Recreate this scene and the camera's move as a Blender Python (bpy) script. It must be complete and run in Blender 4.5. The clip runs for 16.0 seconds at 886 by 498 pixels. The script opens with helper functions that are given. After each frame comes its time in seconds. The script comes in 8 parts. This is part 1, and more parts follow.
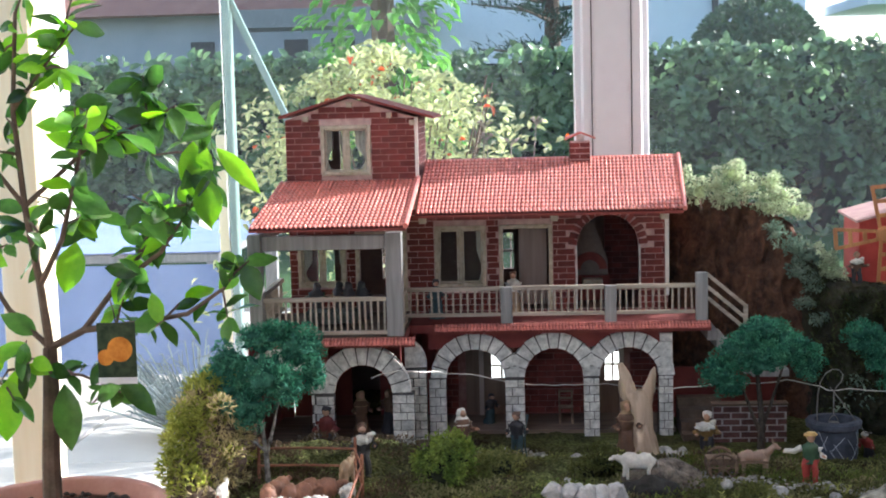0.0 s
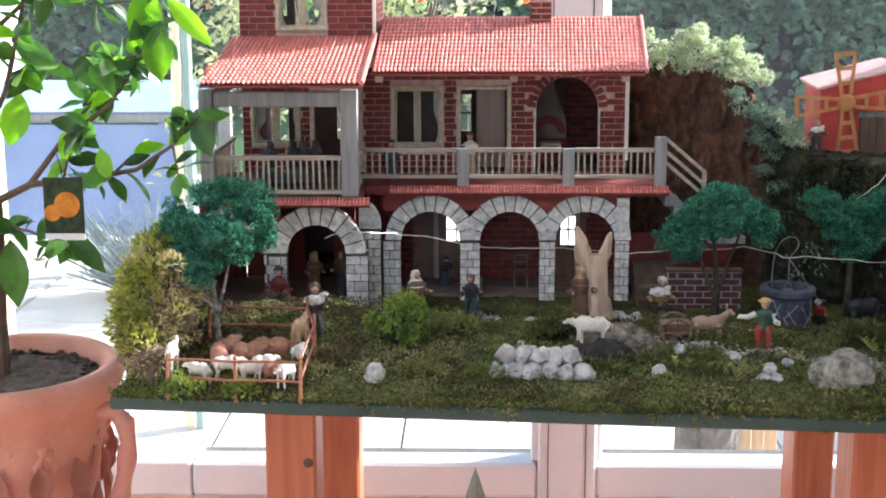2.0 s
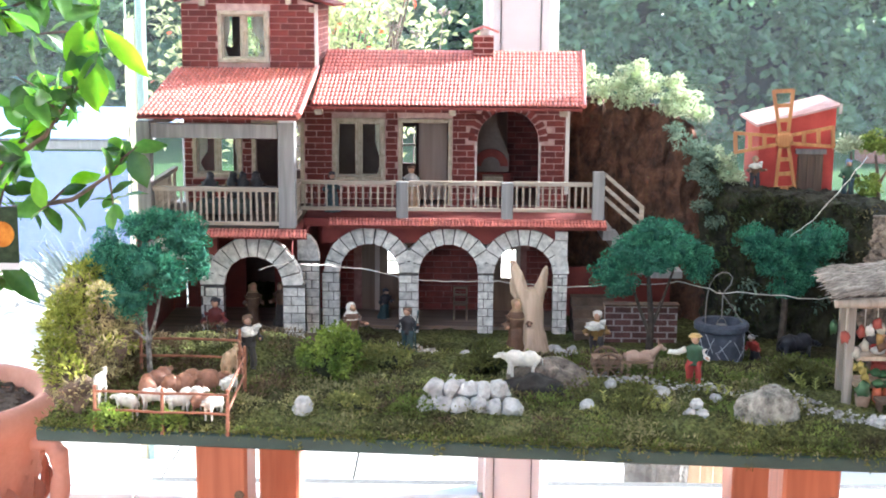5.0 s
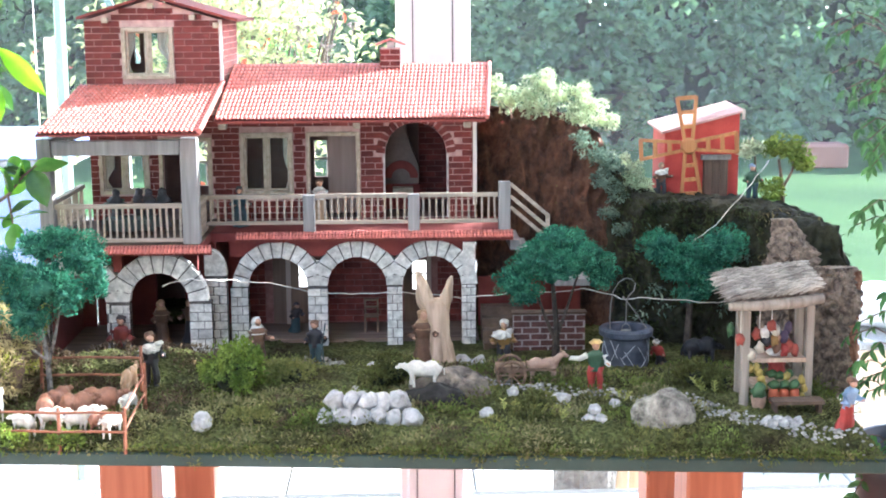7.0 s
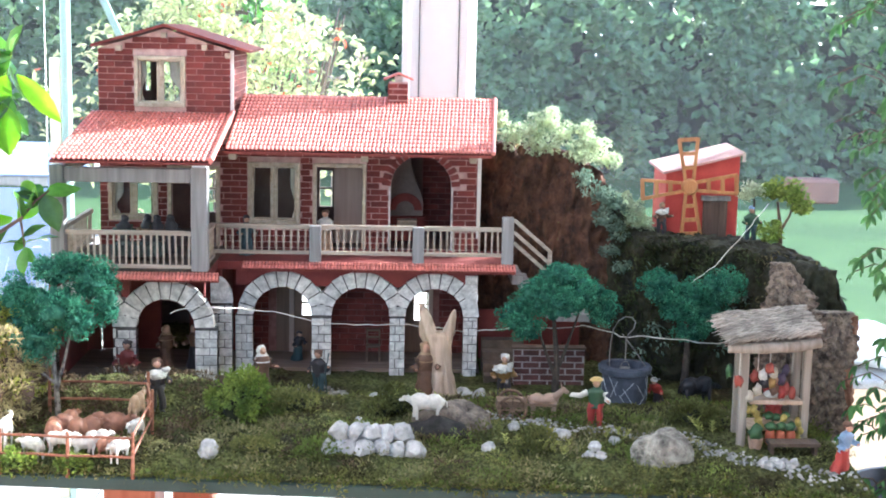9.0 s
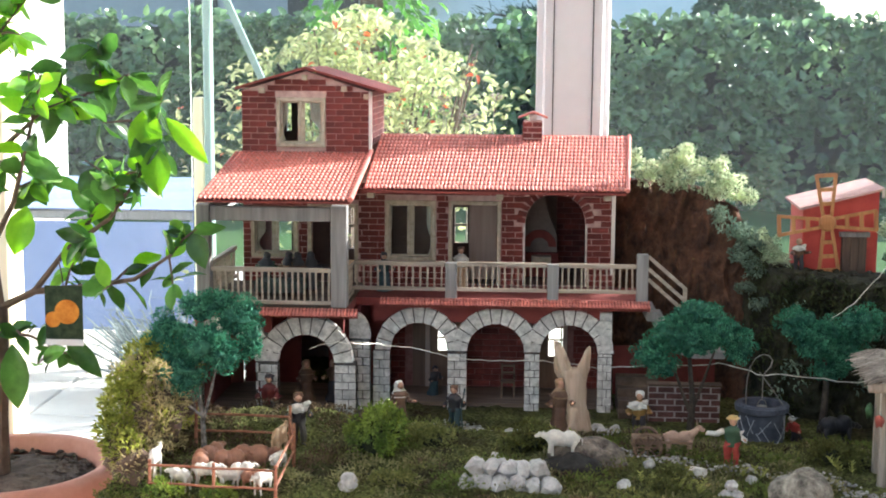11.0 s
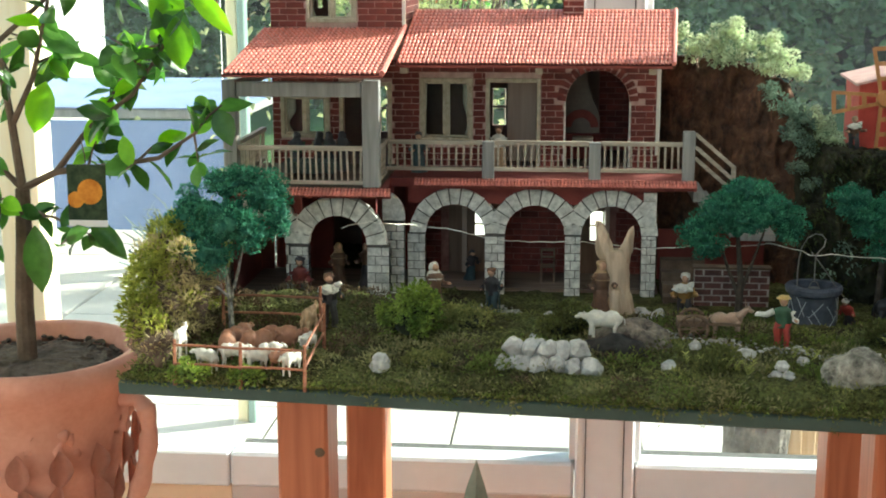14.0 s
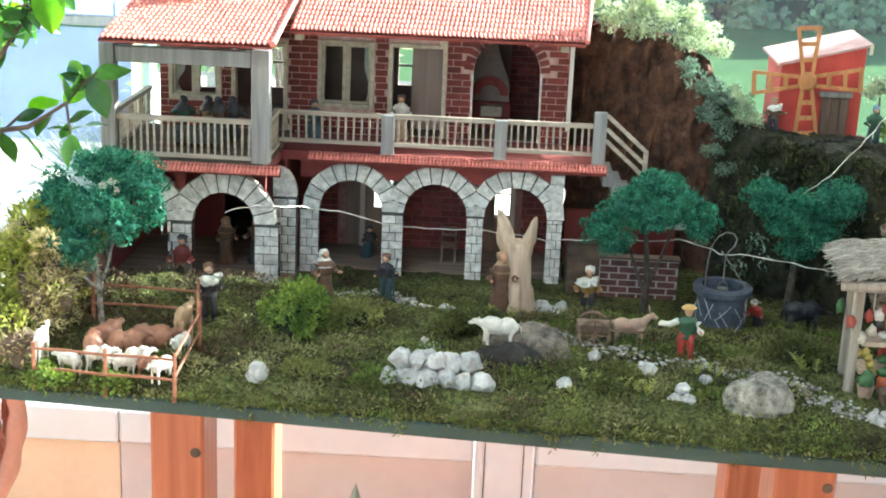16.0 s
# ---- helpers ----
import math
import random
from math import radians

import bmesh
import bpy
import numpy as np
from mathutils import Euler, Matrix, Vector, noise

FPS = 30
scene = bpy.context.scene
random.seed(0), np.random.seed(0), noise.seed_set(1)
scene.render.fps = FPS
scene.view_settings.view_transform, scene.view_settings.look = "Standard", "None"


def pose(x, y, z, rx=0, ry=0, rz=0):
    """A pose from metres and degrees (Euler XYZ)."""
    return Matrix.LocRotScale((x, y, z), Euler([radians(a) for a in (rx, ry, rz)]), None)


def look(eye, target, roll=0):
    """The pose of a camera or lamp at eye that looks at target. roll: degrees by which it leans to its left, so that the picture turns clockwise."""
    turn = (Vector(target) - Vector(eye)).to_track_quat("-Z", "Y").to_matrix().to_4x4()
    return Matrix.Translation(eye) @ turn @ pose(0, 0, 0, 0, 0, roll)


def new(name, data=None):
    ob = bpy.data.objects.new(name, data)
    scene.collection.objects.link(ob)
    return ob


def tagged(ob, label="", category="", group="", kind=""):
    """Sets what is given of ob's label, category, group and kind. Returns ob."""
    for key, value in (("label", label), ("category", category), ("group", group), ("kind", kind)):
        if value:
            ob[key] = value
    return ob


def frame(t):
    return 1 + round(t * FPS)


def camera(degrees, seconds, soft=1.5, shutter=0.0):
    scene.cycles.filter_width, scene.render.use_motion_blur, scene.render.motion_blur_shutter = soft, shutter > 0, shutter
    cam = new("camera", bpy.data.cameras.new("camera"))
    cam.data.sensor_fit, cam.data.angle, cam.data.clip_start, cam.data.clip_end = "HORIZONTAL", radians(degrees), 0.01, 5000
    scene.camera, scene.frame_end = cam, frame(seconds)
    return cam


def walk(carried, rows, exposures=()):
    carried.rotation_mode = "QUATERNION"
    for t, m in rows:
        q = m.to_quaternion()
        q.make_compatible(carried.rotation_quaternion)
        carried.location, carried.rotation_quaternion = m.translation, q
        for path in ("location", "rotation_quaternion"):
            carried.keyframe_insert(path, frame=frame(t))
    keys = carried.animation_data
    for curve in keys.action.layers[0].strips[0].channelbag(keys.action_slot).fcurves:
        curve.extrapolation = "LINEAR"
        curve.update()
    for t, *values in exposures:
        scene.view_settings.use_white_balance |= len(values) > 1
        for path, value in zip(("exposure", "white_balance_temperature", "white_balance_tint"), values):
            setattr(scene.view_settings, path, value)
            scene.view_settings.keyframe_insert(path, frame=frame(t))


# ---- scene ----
cam = camera(36, 16.0, 1.9)
PATH = [
    (0, (0.0352, -2.0950, 0.4763), (-0.0795, -0.1101, 0.2596), -1.46),
    (0.5, (0.0368, -2.0874, 0.4772), (-0.0750, -0.1079, 0.2141), -1.84),
    (1, (0.0374, -2.0793, 0.4712), (-0.0592, -0.1079, 0.1482), -1.23),
    (1.5, (0.0365, -2.0689, 0.4655), (-0.0384, -0.1055, 0.0920), -0.48),
    (2, (0.0323, -2.0661, 0.4617), (-0.0177, -0.1088, 0.0535), -0.18),
    (2.5, (0.0314, -2.0642, 0.4611), (-0.0075, -0.1071, 0.0511), 0.34),
    (3, (0.0324, -2.0647, 0.4668), (-0.0049, -0.1061, 0.0637), 0.73),
    (3.5, (0.0392, -2.0673, 0.4660), (-0.0004, -0.1068, 0.0726), 0.83),
    (4, (0.0434, -2.0678, 0.4696), (0.0205, -0.1057, 0.0829), 0.94),
    (6.5, (0.1442, -2.0731, 0.4671), (0.1641, -0.1034, 0.1212), -0.47),
    (7, (0.1457, -2.0752, 0.4679), (0.2054, -0.1067, 0.1192), -0.37),
    (7.5, (0.1510, -2.0794, 0.4701), (0.2423, -0.1116, 0.1241), 0.21),
    (8, (0.1501, -2.0864, 0.4748), (0.2608, -0.1196, 0.1296), 0.30),
    (8.5, (0.1457, -2.0941, 0.4813), (0.2542, -0.1246, 0.1507), 0.87),
    (9, (0.1222, -2.1012, 0.4875), (0.1992, -0.1276, 0.1725), 1.24),
    (9.5, (0.1245, -2.0991, 0.4950), (0.1237, -0.1215, 0.1965), 0.80),
    (10, (0.1131, -2.1091, 0.4994), (0.0483, -0.1281, 0.2318), 0.95),
    (12.5, (0.1271, -2.1287, 0.4969), (-0.0171, -0.1558, 0.2017), 0.04),
    (13, (0.1290, -2.1212, 0.4843), (-0.0180, -0.1513, 0.1711), 0.28),
    (13.5, (0.1246, -2.0856, 0.4647), (-0.0298, -0.1241, 0.1059), 0.18),
    (14, (0.1203, -2.0523, 0.4453), (-0.0550, -0.1014, 0.0413), -0.04),
    (14.5, (0.1251, -1.9797, 0.4395), (-0.0571, -0.0349, 0.0100), 0.71),
    (15, (0.1413, -1.9223, 0.4615), (-0.0297, 0.0131, -0.0126), 1.44),
    (15.5, (0.1519, -1.9025, 0.5061), (0.0360, 0.0231, -0.0218), 1.89),
    (16, (0.1496, -1.9155, 0.5392), (0.0882, 0.0050, -0.0157), 2.44),
]
walk(cam, [(t, look(eye, target, roll)) for t, eye, target, roll in PATH], [(0.0, 1.18, 5660, 14), (1.0, 1.56, 5560, 13), (2.0, 1.54, 5700, 14), (3.0, 1.68, 5610, 13), (4.0, 1.95, 5610, 13), (6.5, 2.42, 5410, 12), (8.0, 2.40, 5360, 12), (9.0, 2.2, 5360, 12), (10.0, 1.55, 5720, 11), (12.5, 1.6, 5960, 8), (13.0, 1.72, 5800, 5), (13.5, 1.58, 5970, 0), (14.5, 1.05, 6170, -8), (15.2, 1.5, 5900, -8), (16.0, 2.2, 5600, -3)])

# ---- light ----
world = bpy.data.worlds.new("sky")
scene.world = world
world.use_nodes = True
_wn = world.node_tree
_sky = _wn.nodes.new("ShaderNodeTexSky")
_sky.sky_type = "NISHITA"
_sky.sun_disc = False
_sky.sun_elevation = radians(25)
_sky.sun_rotation = radians(64)
_wn.links.new(_sky.outputs["Color"], _wn.nodes["Background"].inputs["Color"])
_wn.nodes["Background"].inputs["Strength"].default_value = 0.15
SUN_FROM = Vector((0.87, 0.42, 0.46)).normalized()
sun = new("sun", bpy.data.lights.new("sun", "SUN"))
sun.data.energy = 5.0
sun.data.angle = radians(0.5)
sun.data.color = (1.0, 0.93, 0.82)
sun.matrix_world = look(SUN_FROM * 30, (0, 0, 0))


# ---- small tools ----
def part(name, bm, material, parent=None, label="", smooth=False):
    me = bpy.data.meshes.new(name)
    if smooth:
        for f in bm.faces:
            f.smooth = True
    bm.to_mesh(me)
    bm.free()
    for m in (material if isinstance(material, (list, tuple)) else [material]):
        me.materials.append(m)
    ob = new(name, me)
    if parent is not None:
        ob.parent = parent
        base = Vector(parent.location) if parent.type == "EMPTY" else Vector((0, 0, 0))
        ob.matrix_parent_inverse = Matrix.Translation(-base)
    if label:
        ob["label"] = label
    return ob


def thing(name, at, label, category, group="", kind=""):
    ob = new(name)
    ob.empty_display_size = 0.02
    ob.location = at
    return tagged(ob, label, category, group, kind)


def box(bm, x0, x1, y0, y1, z0, z1, mi=0):
    vs = [bm.verts.new((x, y, z)) for z in (z0, z1) for y in (y0, y1) for x in (x0, x1)]
    for q in ((0, 2, 3, 1), (4, 5, 7, 6), (0, 1, 5, 4), (2, 6, 7, 3), (0, 4, 6, 2), (1, 3, 7, 5)):
        bm.faces.new([vs[i] for i in q]).material_index = mi
    return vs


def boxm(x0, x1, y0, y1, z0, z1, bevel=0.0):
    bm = bmesh.new()
    box(bm, x0, x1, y0, y1, z0, z1)
    if bevel:
        bmesh.ops.bevel(bm, geom=bm.edges[:], offset=bevel, segments=1, affect="EDGES")
    return bm


def beam(bm, a, b, w, h=None, mi=0, up=(0, 0, 1)):
    """A squared bar from a to b."""
    a, b = Vector(a), Vector(b)
    d = (b - a).normalized()
    s = d.cross(Vector(up))
    s = s.normalized() if s.length > 1e-4 else Vector((1, 0, 0))
    u = s.cross(d)
    h = h or w
    vs = [bm.verts.new(p + s * i * w / 2 + u * j * h / 2) for p in (a, b) for i, j in ((-1, -1), (1, -1), (1, 1), (-1, 1))]
    for q in ((0, 1, 2, 3), (7, 6, 5, 4), (0, 4, 5, 1), (1, 5, 6, 2), (2, 6, 7, 3), (3, 7, 4, 0)):
        bm.faces.new([vs[i] for i in q]).material_index = mi


def tube(bm, pts, radii, sides=7, mi=0, cap=True):
    """A round limb along points."""
    pts = [Vector(p) for p in pts]
    if not isinstance(radii, (list, tuple)):
        radii = [radii] * len(pts)
    rings = []
    for i, p in enumerate(pts):
        d = (pts[min(i + 1, len(pts) - 1)] - pts[max(i - 1, 0)]).normalized()
        s = d.cross(Vector((0.31, 0.95, 0.1)) if abs(d.z) > 0.8 else Vector((0, 0, 1))).normalized()
        u = s.cross(d)
        rings.append([bm.verts.new(p + (s * math.cos(a) + u * math.sin(a)) * radii[i]) for a in (2 * math.pi * k / sides for k in range(sides))])
    for r0, r1 in zip(rings, rings[1:]):
        for k in range(sides):
            bm.faces.new((r0[k], r0[(k + 1) % sides], r1[(k + 1) % sides], r1[k])).material_index = mi
    if cap:
        bm.faces.new(rings[0][::-1]).material_index = mi
        bm.faces.new(rings[-1]).material_index = mi


def lathe(bm, profile, at=(0, 0, 0), sides=24, mi=0, squash=1.0, cap=True):
    """Rings of (radius, height) round the upright axis."""
    rings = [[bm.verts.new((at[0] + r * math.cos(a), at[1] + squash * r * math.sin(a), at[2] + z)) for a in (2 * math.pi * k / sides for k in range(sides))] for r, z in profile]
    for r0, r1 in zip(rings, rings[1:]):
        for k in range(sides):
            bm.faces.new((r0[k], r0[(k + 1) % sides], r1[(k + 1) % sides], r1[k])).material_index = mi
    if cap:
        bm.faces.new(rings[0][::-1]).material_index = mi
        bm.faces.new(rings[-1]).material_index = mi


def blob(bm, at, size, rough=0.25, freq=1.3, sub=2, mi=0, seed=0.0, flat=None):
    """A lumpy stone-like body; size is its half extents."""
    before = set(bm.faces)
    got = bmesh.ops.create_icosphere(bm, subdivisions=sub, radius=1)
    for v in got["verts"]:
        n = 1 + rough * noise.noise(v.co * freq + Vector((seed, seed * 1.7, -seed)))
        c = v.co * n
        z = c.z * size[2]
        if flat is not None:
            z = max(z, flat)
        v.co = Vector((at[0] + c.x * size[0], at[1] + c.y * size[1], at[2] + z))
    for f in bm.faces:
        if f not in before:
            f.material_index = mi


def leafcard(bm, at, d, up, length, width, mi=0, fold=0.25):
    """A leaf of six faces, folded on its midrib, pointed."""
    d = Vector(d).normalized()
    s = d.cross(Vector(up))
    s = s.normalized() if s.length > 1e-4 else Vector((1, 0, 0))
    n = s.cross(d)
    at = Vector(at)
    m = [bm.verts.new(at + d * length * t + n * length * h) for t, h in ((0, 0), (0.35, 0.05), (0.7, 0.03), (1, -0.06))]
    l = [bm.verts.new(at + d * length * t + s * width * w + n * (width * fold + length * h)) for t, w, h in ((0.3, 0.5, 0.05), (0.68, 0.42, 0.03))]
    r = [bm.verts.new(at + d * length * t - s * width * w + n * (width * fold + length * h)) for t, w, h in ((0.3, 0.5, 0.05), (0.68, 0.42, 0.03))]
    for q in ((m[0], m[1], l[0]), (m[1], m[2], l[1], l[0]), (m[2], m[3], l[1]), (m[0], r[0], m[1]), (m[1], r[0], r[1], m[2]), (m[2], r[1], m[3])):
        bm.faces.new(q).material_index = mi


def broadleaf(bm, at, d, up, length, width, mi=0, fold=0.12, curl=0.18):
    """A rounded leaf with a folded midrib and a curling tip, for close plants."""
    d = Vector(d).normalized()
    s = d.cross(Vector(up))
    s = s.normalized() if s.length > 1e-4 else Vector((1, 0, 0))
    n = s.cross(d)
    at = Vector(at)
    rows = []
    for t, w in ((0.0, 0.03), (0.12, 0.24), (0.28, 0.43), (0.48, 0.5), (0.68, 0.42), (0.85, 0.24), (1.0, 0.015)):
        c = at + d * length * t - n * length * curl * t * t
        wave = 0.05 * math.sin(t * 9 + length * 400)
        rows.append([bm.verts.new(c + s * width * w * e + n * width * (fold * abs(e) + wave * e) * (w * 2)) for e in (-1, -0.5, 0, 0.5, 1)])
    for r0, r1 in zip(rows, rows[1:]):
        for i in range(4):
            bm.faces.new((r0[i], r0[i + 1], r1[i + 1], r1[i])).material_index = mi


# ---- materials ----
def nodes_of(name):
    m = bpy.data.materials.new(name)
    m.use_nodes = True
    nt = m.node_tree
    return m, nt, nt.nodes["Principled BSDF"]


def surface(name, c1, c2, scale=40.0, rough=0.7, bump=0.2, fine=300.0, metal=0.0, spread=0.0, island=False, stain=None, translucent=0.0, spec=0.5, dist=0.002):
    """Two colours mixed by broad and fine noise, with relief; spread varies each piece's value."""
    m, nt, bsdf = nodes_of(name)
    L = nt.links
    co = nt.nodes.new("ShaderNodeTexCoord")
    n1 = nt.nodes.new("ShaderNodeTexNoise")
    n1.inputs["Scale"].default_value = scale
    n1.inputs["Detail"].default_value = 5
    n2 = nt.nodes.new("ShaderNodeTexNoise")
    n2.inputs["Scale"].default_value = fine
    n2.inputs["Detail"].default_value = 3
    for n in (n1, n2):
        L.new(co.outputs["Object"], n.inputs["Vector"])
    add = nt.nodes.new("ShaderNodeMath")
    add.operation = "MULTIPLY_ADD"
    add.inputs[1].default_value = 0.35
    L.new(n2.outputs["Fac"], add.inputs[0])
    L.new(n1.outputs["Fac"], add.inputs[2])
    ramp = nt.nodes.new("ShaderNodeValToRGB")
    ramp.color_ramp.elements[0].position = 0.45
    ramp.color_ramp.elements[1].position = 0.9
    ramp.color_ramp.elements[0].color = (*c1, 1)
    ramp.color_ramp.elements[1].color = (*c2, 1)
    if stain:
        e = ramp.color_ramp.elements.new(0.98)
        e.color = (*stain, 1)
    L.new(add.outputs[0], ramp.inputs["Fac"])
    col = ramp.outputs["Color"]
    if spread:
        hsv = nt.nodes.new("ShaderNodeHueSaturation")
        mr = nt.nodes.new("ShaderNodeMapRange")
        mr.inputs["To Min"].default_value = 1 - spread
        mr.inputs["To Max"].default_value = 1 + spread
        if island:
            src = nt.nodes.new("ShaderNodeNewGeometry").outputs["Random Per Island"]
        else:
            src = nt.nodes.new("ShaderNodeObjectInfo").outputs["Random"]
        L.new(src, mr.inputs["Value"])
        L.new(mr.outputs["Result"], hsv.inputs["Value"])
        L.new(col, hsv.inputs["Color"])
        col = hsv.outputs["Color"]
    L.new(col, bsdf.inputs["Base Color"])
    bsdf.inputs["Roughness"].default_value = rough
    bsdf.inputs["Metallic"].default_value = metal
    bsdf.inputs["Specular IOR Level"].default_value = spec
    if bump:
        b = nt.nodes.new("ShaderNodeBump")
        b.inputs["Strength"].default_value = bump
        b.inputs["Distance"].default_value = dist
        L.new(add.outputs[0], b.inputs["Height"])
        L.new(b.outputs["Normal"], bsdf.inputs["Normal"])
    if translucent:
        tr = nt.nodes.new("ShaderNodeBsdfTranslucent")
        mix = nt.nodes.new("ShaderNodeMixShader")
        mix.inputs["Fac"].default_value = translucent
        gain = nt.nodes.new("ShaderNodeHueSaturation")
        gain.inputs["Saturation"].default_value = 1.15
        gain.inputs["Value"].default_value = 1.9
        L.new(col, gain.inputs["Color"])
        L.new(gain.outputs["Color"], tr.inputs["Color"])
        L.new(bsdf.outputs["BSDF"], mix.inputs[1])
        L.new(tr.outputs["BSDF"], mix.inputs[2])
        L.new(mix.outputs["Shader"], nt.nodes["Material Output"].inputs["Surface"])
    return m


def mossy(name, cols, scale, fine, bump=1.0):
    """Moss: patches of several hues broken up by a fine dark-light grain."""
    m, nt, bsdf = nodes_of(name)
    L = nt.links
    co = nt.nodes.new("ShaderNodeTexCoord")
    n1, n2, n3 = [nt.nodes.new("ShaderNodeTexNoise") for _ in range(3)]
    for n, s, d in ((n1, scale, 4), (n2, fine, 6), (n3, fine * 0.3, 3)):
        n.inputs["Scale"].default_value = s
        n.inputs["Detail"].default_value = d
        L.new(co.outputs["Object"], n.inputs["Vector"])
    ramp = nt.nodes.new("ShaderNodeValToRGB")
    el = ramp.color_ramp.elements
    el[0].position, el[0].color = 0.30, (*cols[0], 1)
    el[1].position, el[1].color = 0.72, (*cols[-1], 1)
    for i, c in enumerate(cols[1:-1]):
        el.new(0.30 + 0.42 * (i + 1) / (len(cols) - 1)).color = (*c, 1)
    L.new(n1.outputs["Fac"], ramp.inputs["Fac"])
    grain = nt.nodes.new("ShaderNodeMapRange")
    grain.inputs["From Min"].default_value = 0.38
    grain.inputs["From Max"].default_value = 0.62
    grain.inputs["To Min"].default_value = 0.5
    grain.inputs["To Max"].default_value = 1.4
    L.new(n2.outputs["Fac"], grain.inputs["Value"])
    hsv = nt.nodes.new("ShaderNodeHueSaturation")
    L.new(ramp.outputs["Color"], hsv.inputs["Color"])
    L.new(grain.outputs["Result"], hsv.inputs["Value"])
    L.new(hsv.outputs["Color"], bsdf.inputs["Base Color"])
    add = nt.nodes.new("ShaderNodeMath")
    add.operation = "ADD"
    L.new(n2.outputs["Fac"], add.inputs[0])
    L.new(n3.outputs["Fac"], add.inputs[1])
    b = nt.nodes.new("ShaderNodeBump")
    b.inputs["Strength"].default_value = bump
    b.inputs["Distance"].default_value = 0.006
    L.new(add.outputs[0], b.inputs["Height"])
    L.new(b.outputs["Normal"], bsdf.inputs["Normal"])
    bsdf.inputs["Roughness"].default_value = 1.0
    bsdf.inputs["Specular IOR Level"].default_value = 0.1
    return m


def wood(name, c1, c2, axis="z", scale=60.0, rough=0.65):
    """Grain drawn out along one axis."""
    m, nt, bsdf = nodes_of(name)
    L = nt.links
    co = nt.nodes.new("ShaderNodeTexCoord")
    mp = nt.nodes.new("ShaderNodeMapping")
    mp.inputs["Scale"].default_value = tuple(0.07 if a == axis else 1.0 for a in "xyz")
    n1 = nt.nodes.new("ShaderNodeTexNoise")
    n1.inputs["Scale"].default_value = scale
    n1.inputs["Detail"].default_value = 8
    n1.inputs["Distortion"].default_value = 0.8
    ramp = nt.nodes.new("ShaderNodeValToRGB")
    ramp.color_ramp.elements[0].position = 0.32
    ramp.color_ramp.elements[1].position = 0.68
    ramp.color_ramp.elements[0].color = (*c1, 1)
    ramp.color_ramp.elements[1].color = (*c2, 1)
    b = nt.nodes.new("ShaderNodeBump")
    b.inputs["Strength"].default_value = 0.25
    b.inputs["Distance"].default_value = 0.001
    L.new(co.outputs["Object"], mp.inputs["Vector"])
    L.new(mp.outputs["Vector"], n1.inputs["Vector"])
    L.new(n1.outputs["Fac"], ramp.inputs["Fac"])
    L.new(n1.outputs["Fac"], b.inputs["Height"])
    L.new(ramp.outputs["Color"], bsdf.inputs["Base Color"])
    L.new(b.outputs["Normal"], bsdf.inputs["Normal"])
    bsdf.inputs["Roughness"].default_value = rough
    return m


def glass(name, tint=(0.95, 1.0, 0.98), haze=0.0):
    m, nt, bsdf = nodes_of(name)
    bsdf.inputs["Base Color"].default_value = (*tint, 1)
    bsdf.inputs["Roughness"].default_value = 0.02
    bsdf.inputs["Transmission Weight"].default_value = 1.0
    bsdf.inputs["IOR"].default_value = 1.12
    # translucent share stands in for glare haze over the view
    if haze:
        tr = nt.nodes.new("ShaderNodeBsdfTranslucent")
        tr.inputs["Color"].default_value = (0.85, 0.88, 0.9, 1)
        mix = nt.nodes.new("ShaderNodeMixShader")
        mix.inputs["Fac"].default_value = haze
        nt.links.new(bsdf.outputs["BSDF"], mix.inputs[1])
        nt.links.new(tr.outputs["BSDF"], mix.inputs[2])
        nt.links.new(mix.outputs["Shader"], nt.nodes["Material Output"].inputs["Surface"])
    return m


